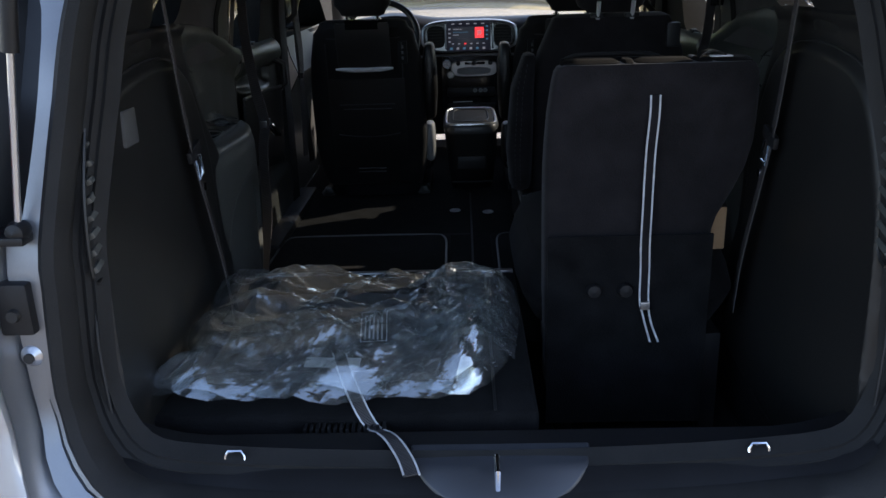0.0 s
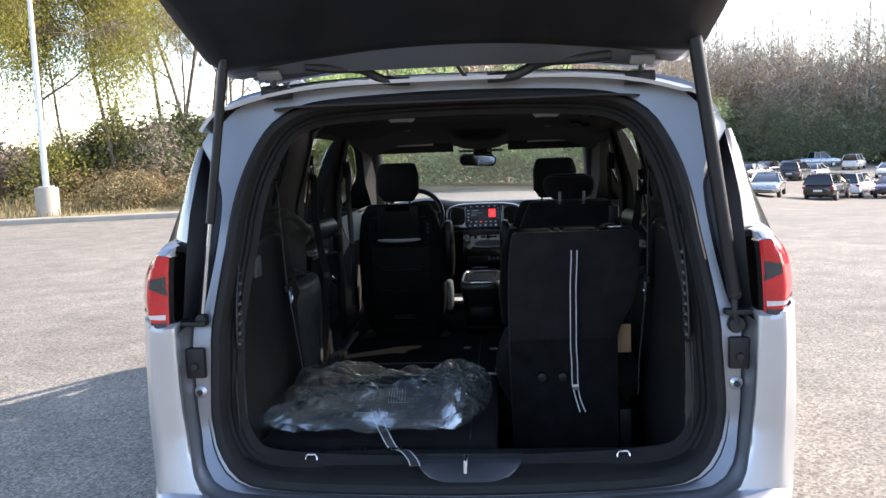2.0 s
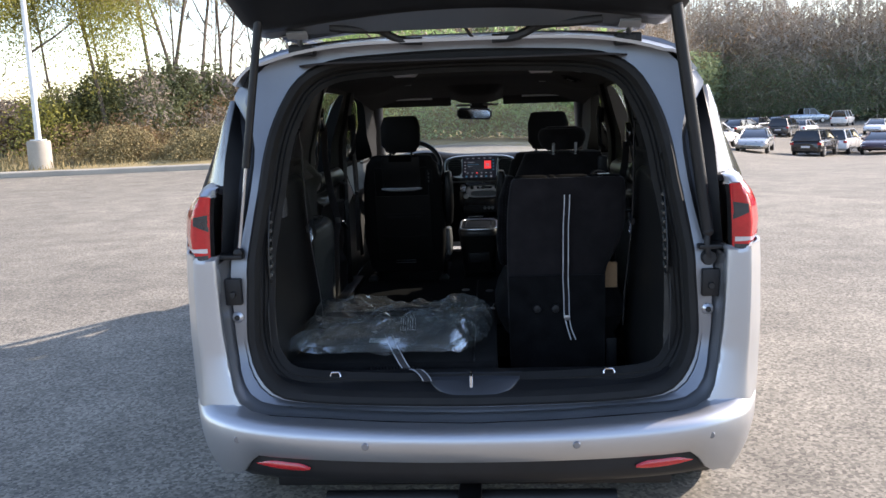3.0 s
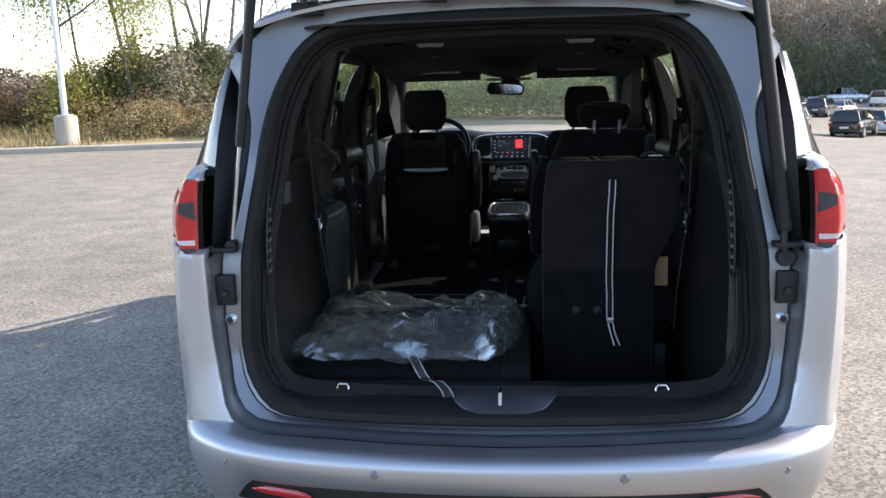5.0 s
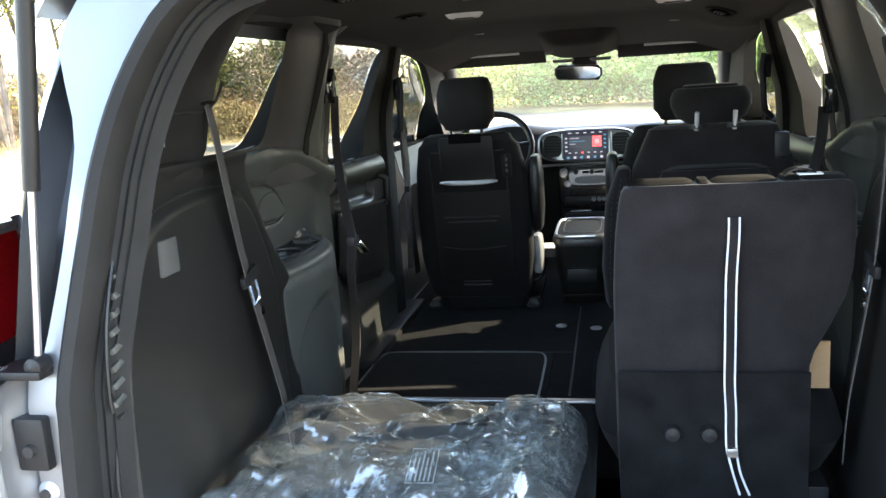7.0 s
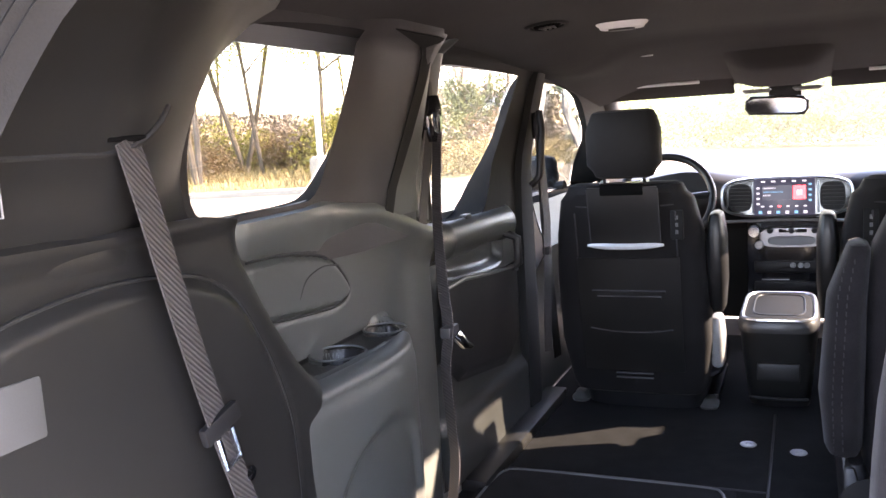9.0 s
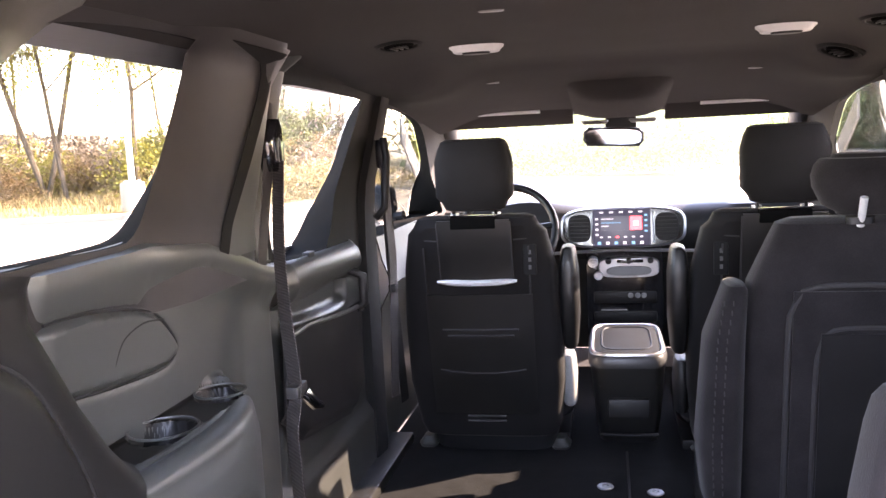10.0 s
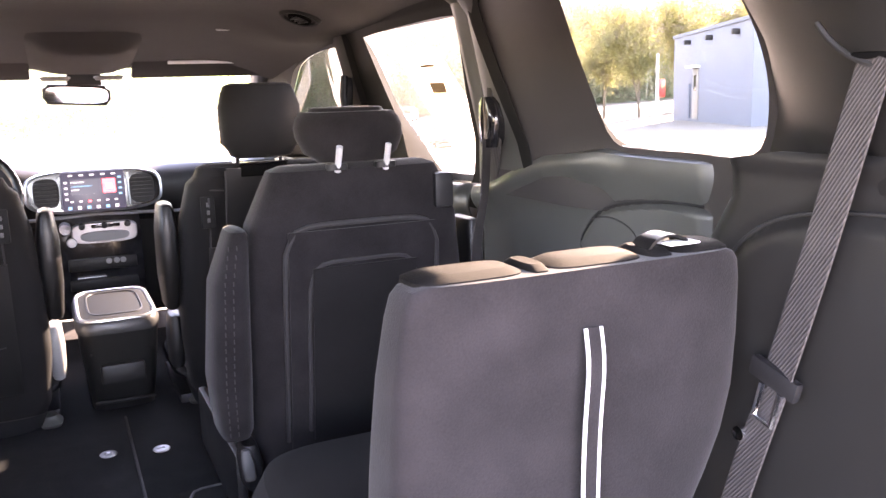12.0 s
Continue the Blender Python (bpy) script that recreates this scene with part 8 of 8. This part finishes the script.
    bm = join(bm, soup(quads))
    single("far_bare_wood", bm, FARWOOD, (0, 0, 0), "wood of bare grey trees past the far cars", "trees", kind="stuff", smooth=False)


def build_pole():
    p = Vector((-12.35, 20.35, 0))
    p.z = ground_z(p.x, p.y) + 0.06
    pole = thing("light_pole", p, "pale lot light pole on a round concrete footing", "street lamp")
    part("footing", lathe([(0.0, -0.3), (0.31, -0.3), (0.31, 0.78), (0.295, 0.82), (0.0, 0.83)], p, "z", 28), CONCRETE, pole, "round concrete footing")
    part("base_plate", box(p.x - 0.16, p.x + 0.16, p.y - 0.16, p.y + 0.16, p.z + 0.83, p.z + 0.86, 0.006), POLEPAINT, pole)
    part("shaft", tube([p + Vector((0, 0, 0.85)), p + Vector((0, 0, 4.0)), p + Vector((0, 0, 8.5))], (0.085, 0.075, 0.055), 14), POLEPAINT, pole, "pale tapered steel shaft")
    part("lamp_head", pad([(p.x + 0.35, p.y, p.z + 8.45, 0.34, 0.16), (p.x + 0.35, p.y, p.z + 8.6, 0.30, 0.14)], 5, n=24), POLEPAINT, pole)


CARPAINT = {}


def car_paint(name, c, metal=0.3):
    if name not in CARPAINT:
        CARPAINT[name] = mat("car_" + name, c, 0.28, metal, 0.04, 2, 200, 0.0, coat=0.8)
    return CARPAINT[name]


def car(kind, paint, word, at, heading):
    """A parked car: a lofted body with a glasshouse, wheels, lamps; heading is a bearing in degrees."""
    L, W, H, belt, hood, nose, a0, a1, a2, a3 = {
        "sedan": (4.7, 1.80, 1.42, 0.93, 0.90, 0.70, -1.75, -1.15, 0.35, 1.15),
        "suv": (4.6, 1.80, 1.62, 1.04, 1.0, 0.85, -2.25, -1.95, 0.45, 1.15),
        "jeep": (4.6, 1.88, 1.85, 1.15, 1.12, 1.0, -2.2, -2.1, 0.55, 0.85),
        "pickup": (5.6, 2.0, 1.90, 1.15, 1.12, 0.95, -0.75, -0.6, 0.75, 1.35)}[kind]
    cab = {"sedan": "car", "suv": "car", "jeep": "car", "pickup": "pickup"}[kind]
    ob = thing("parked_" + ("pickup" if kind == "pickup" else "suv" if kind in ("suv", "jeep") else "car"), (0, 0, 0), word, cab, "parked cars")
    h = W / 2
    rings = []
    for y, w, zb, zt in ((-L / 2, 0.80, 0.42, belt - 0.18), (-L / 2 + 0.12, 0.94, 0.32, belt - 0.04), (-L / 2 + 0.6, 1.0, 0.28, belt), (a1 + 0.3, 1.0, 0.26, belt), (a2, 1.0, 0.26, belt - 0.01), (a3, 1.0, 0.26, belt - 0.02), (L / 2 - 0.6, 0.98, 0.28, hood - 0.06), (L / 2 - 0.12, 0.90, 0.34, nose), (L / 2, 0.76, 0.42, nose - 0.15)):
        m = (zb + zt) / 2
        hh = (zt - zb) / 2
        rings.append([(w * h * math.copysign(abs(math.cos(a)) ** 0.32, math.cos(a)), y, m + hh * math.copysign(abs(math.sin(a)) ** 0.45, math.sin(a))) for a in np.linspace(0, 2 * math.pi, 25)[:-1]])
    body = part("body", loft(rings), paint, ob)
    def house(inset, lift, y0, y1, y2, y3, top):
        rings = []
        for y, z, w in ((y0, belt - 0.03, 0.92), (y1, top, 0.76), ((y1 + y2) / 2, top + 0.02, 0.78), (y2, top - 0.01, 0.76), (y3, belt - 0.03, 0.92)):
            rings.append([(w * h * sx * inset, y, zz) for sx, zz in ((-1.0, belt - 0.05), (-1.0 if z < belt else -0.99, min(z, belt + 0.04)), (-0.86 if z > belt else -1, z - 0.04 if z > belt else z), (-0.7, z), (0.7, z), (0.86 if z > belt else 1, z - 0.04 if z > belt else z), (1.0 if z < belt else 0.99, min(z, belt + 0.04)), (1.0, belt - 0.05))])
        return loft(rings)
    part("glasshouse", house(1.0, 0, a0, a1, a2, a3, H - 0.03), GLOSSBLACK, ob, "dark car windows")
    rows = [[(u * h * 0.70, y, H - 0.012 - 0.02 * u * u) for u in np.linspace(-1, 1, 7)] for y in np.linspace(a1 + 0.02, a2 - 0.02, 6)]
    part("roof", sheet(rows, 0.03), paint, ob)
    for s in (-1, 1):
        for y0, y1 in ((a1, a0), (a2, a3), ((a1 + a2) / 2, (a1 + a2) / 2 - 0.05)):
            part("pillar", tube([(s * h * 0.665, y0, H - 0.03), (s * h * 0.925, y1, belt - 0.02)], 0.035, 6), paint, ob)
        for wy in (-L * 0.31, L * 0.31):
            wheel = part("wheel", lathe([(0, -0.11), (0.27, -0.11), (0.34, -0.07), (0.345, 0.07), (0.27, 0.11), (0, 0.11)], (s * (h - 0.10), wy, 0.345), "x", 20), RUBBER, ob, "black tyre")
            part("rim", lathe([(0, -0.118), (0.21, -0.118), (0.22, -0.10), (0.22, 0.10), (0.21, 0.118), (0, 0.118)], (s * (h - 0.10), wy, 0.345), "x", 20), SATIN, wheel, "silver rim")
        part("tail_lamp", box(s * h * 0.86 - 0.10, s * h * 0.86 + 0.10, -L / 2 - 0.01, -L / 2 + 0.18, belt - 0.26, belt - 0.12, 0.02), REDLENS, ob, "red tail lamp")
        part("headlamp", box(s * h * 0.74 - 0.16, s * h * 0.74 + 0.16, L / 2 - 0.30, L / 2 - 0.06, nose - 0.18, nose - 0.06, 0.02), WHITELENS, ob, "clear headlamp")
        part("door_mirror", box(s * h * 1.02 - 0.09, s * h * 1.02 + 0.09, a3 - 0.35, a3 - 0.22, belt - 0.02, belt + 0.12, 0.03), paint, ob)
    part("rear_bar", box(-0.25, 0.25, -L / 2 - 0.015, -L / 2 + 0.05, 0.60, 0.72, 0.004), PAPER, ob, "pale plate panel")
    part("grille", box(-0.5, 0.5, L / 2 - 0.09, L / 2 + 0.005, 0.48, nose - 0.24, 0.02), GLOSSBLACK, ob)
    if kind == "pickup":
        part("bed_floor", box(-h * 0.86, h * 0.86, -L / 2 + 0.10, a0 - 0.05, belt - 0.02, belt + 0.012, 0.005), RUBBER, ob)
    ob.matrix_basis = Matrix.Translation(at) @ pose(0, 0, 0, 0, 0, -heading)
    return ob


def build_cars():
    white = car_paint("white", (0.75, 0.75, 0.75), 0.0)
    black = car_paint("black", (0.012, 0.012, 0.014), 0.2)
    grey = car_paint("charcoal", (0.07, 0.075, 0.08), 0.4)
    silver = car_paint("silver", (0.42, 0.42, 0.41), 0.6)
    maroon = car_paint("maroon", (0.05, 0.012, 0.014), 0.3)
    blue = car_paint("pale_blue", (0.42, 0.48, 0.56), 0.5)
    for kind, p, word, x, y, turn in (
            ("sedan", white, "white sedan parked nose to the lot", 12.2, 45.6, 24), ("sedan", silver, "silver-grey sedan parked on the lot", 15.8, 49.2, 186),
            ("sedan", black, "black sedan in the far row", 20.8, 69.5, 30), ("sedan", black, "black sedan parked in the far row", 25.2, 79.6, 24), ("sedan", black, "dark sedan at the end of the far row", 29.6, 86.5, 24),
            ("suv", grey, "charcoal crossover seen from behind", 26.0, 74.6, 14), ("sedan", white, "white sedan beside the charcoal crossover", 28.9, 78.4, 16),
            ("pickup", blue, "pale silver-blue pickup parked side on", 40.6, 110.3, 62), ("suv", black, "black sport utility car seen from behind", 19.9, 50.8, 14),
            ("suv", white, "white sport utility car beside the black one", 23.2, 55.2, 14), ("jeep", white, "boxy white off-roader in the far row", 41.7, 101.4, 12),
            ("sedan", maroon, "dark maroon sedan facing the lot", 25.0, 53.6, 188), ("sedan", white, "white sedan behind the maroon one", 36.6, 80.6, 190)):
        head = math.degrees(math.atan2(x - EYE0.x, y - EYE0.y)) + turn
        car(kind, p, word, Vector((x, y, ground_z(x, y))), head)


SHEDWALL = mat("blue_grey_wall", (0.138, 0.162, 0.204), 0.8, 0, 0.08, 0.6, 30, 0.2)


def build_shed():
    a, b = Vector((21.6, 22.0, 0)), Vector((27.3, 32.9, 0))
    u = (b - a).normalized()
    v = Vector((u.y, -u.x, 0))
    z0 = min(ground_z(a.x, a.y), ground_z(b.x, b.y), -0.2) - 0.3
    top = 3.45
    shed = thing("service_building", (a.x, a.y, z0), "blue-grey flat-roofed service building beside the lot", "building")
    m = Matrix((u, v, Vector((0, 0, 1)))).transposed().to_4x4()
    m.translation = Vector((a.x, a.y, 0))
    lu, lv = (b - a).length, 14.0
    def put(bm):
        return turned(bm, m)
    part("wall", put(box(0, lu, 0, lv, z0, top, 0.02)), SHEDWALL, shed, "painted blue-grey block wall")
    part("parapet", put(box(-0.06, lu + 0.06, -0.06, lv + 0.06, top, top + 0.14, 0.015)), SHEDWALL, shed)
    zg = -0.15
    door = part("door", put(box(lu * 0.60, lu * 0.60 + 0.95, -0.05, 0.03, zg, zg + 2.1, 0.01)), GREYPLASTIC, shed, "pale grey service door")
    part("door_window", put(box(lu * 0.60 + 0.25, lu * 0.60 + 0.70, -0.06, -0.03, zg + 1.2, zg + 1.85, 0.005)), GLOSSBLACK, door)
    part("door_hood", put(box(lu * 0.60 - 0.1, lu * 0.60 + 1.05, -0.35, 0.0, zg + 2.16, zg + 2.26, 0.01)), PAPER, shed, "white door hood")
    part("downpipe", put(tube([(lu * 0.72, -0.06, zg), (lu * 0.72, -0.06, zg + 1.5)], 0.05, 8)), SHEDWALL, shed)
    gate_ = part("garage_door", put(box(-0.05, 0.03, 1.0, 4.2, zg, zg + 2.3, 0.01)), PAPER, shed, "white sectional garage door")
    for k in range(4):
        part("door_groove", put(box(-0.058, -0.045, 1.02, 4.18, zg + 0.55 * (k + 0.8), zg + 0.55 * (k + 0.8) + 0.02, 0)), GREYPLASTIC, gate_)
    for k in range(3):
        x = lu * (0.14 + 0.3 * k)
        lamp = part("wall_lamp", put(box(x - 0.12, x + 0.12, -0.28, 0.0, top - 0.42, top - 0.22, 0.03)), BLACK, shed, "black wall flood lamp")
    p = spot(36.8, 52)
    post = thing("sign_post", p, "slim white post with a red sign", "sign")
    part("post", tube([p, p + Vector((0, 0, 3.6))], (0.09, 0.07), 10), POLEPAINT, post)
    part("red_sign", box(p.x + 0.06, p.x + 0.55, p.y - 0.03, p.y + 0.03, p.z + 1.2, p.z + 2.2, 0.02), REDLENS, post, "red sign panel")


build_trees()
build_shrubs()
build_woods()
build_pole()
build_cars()
build_shed()
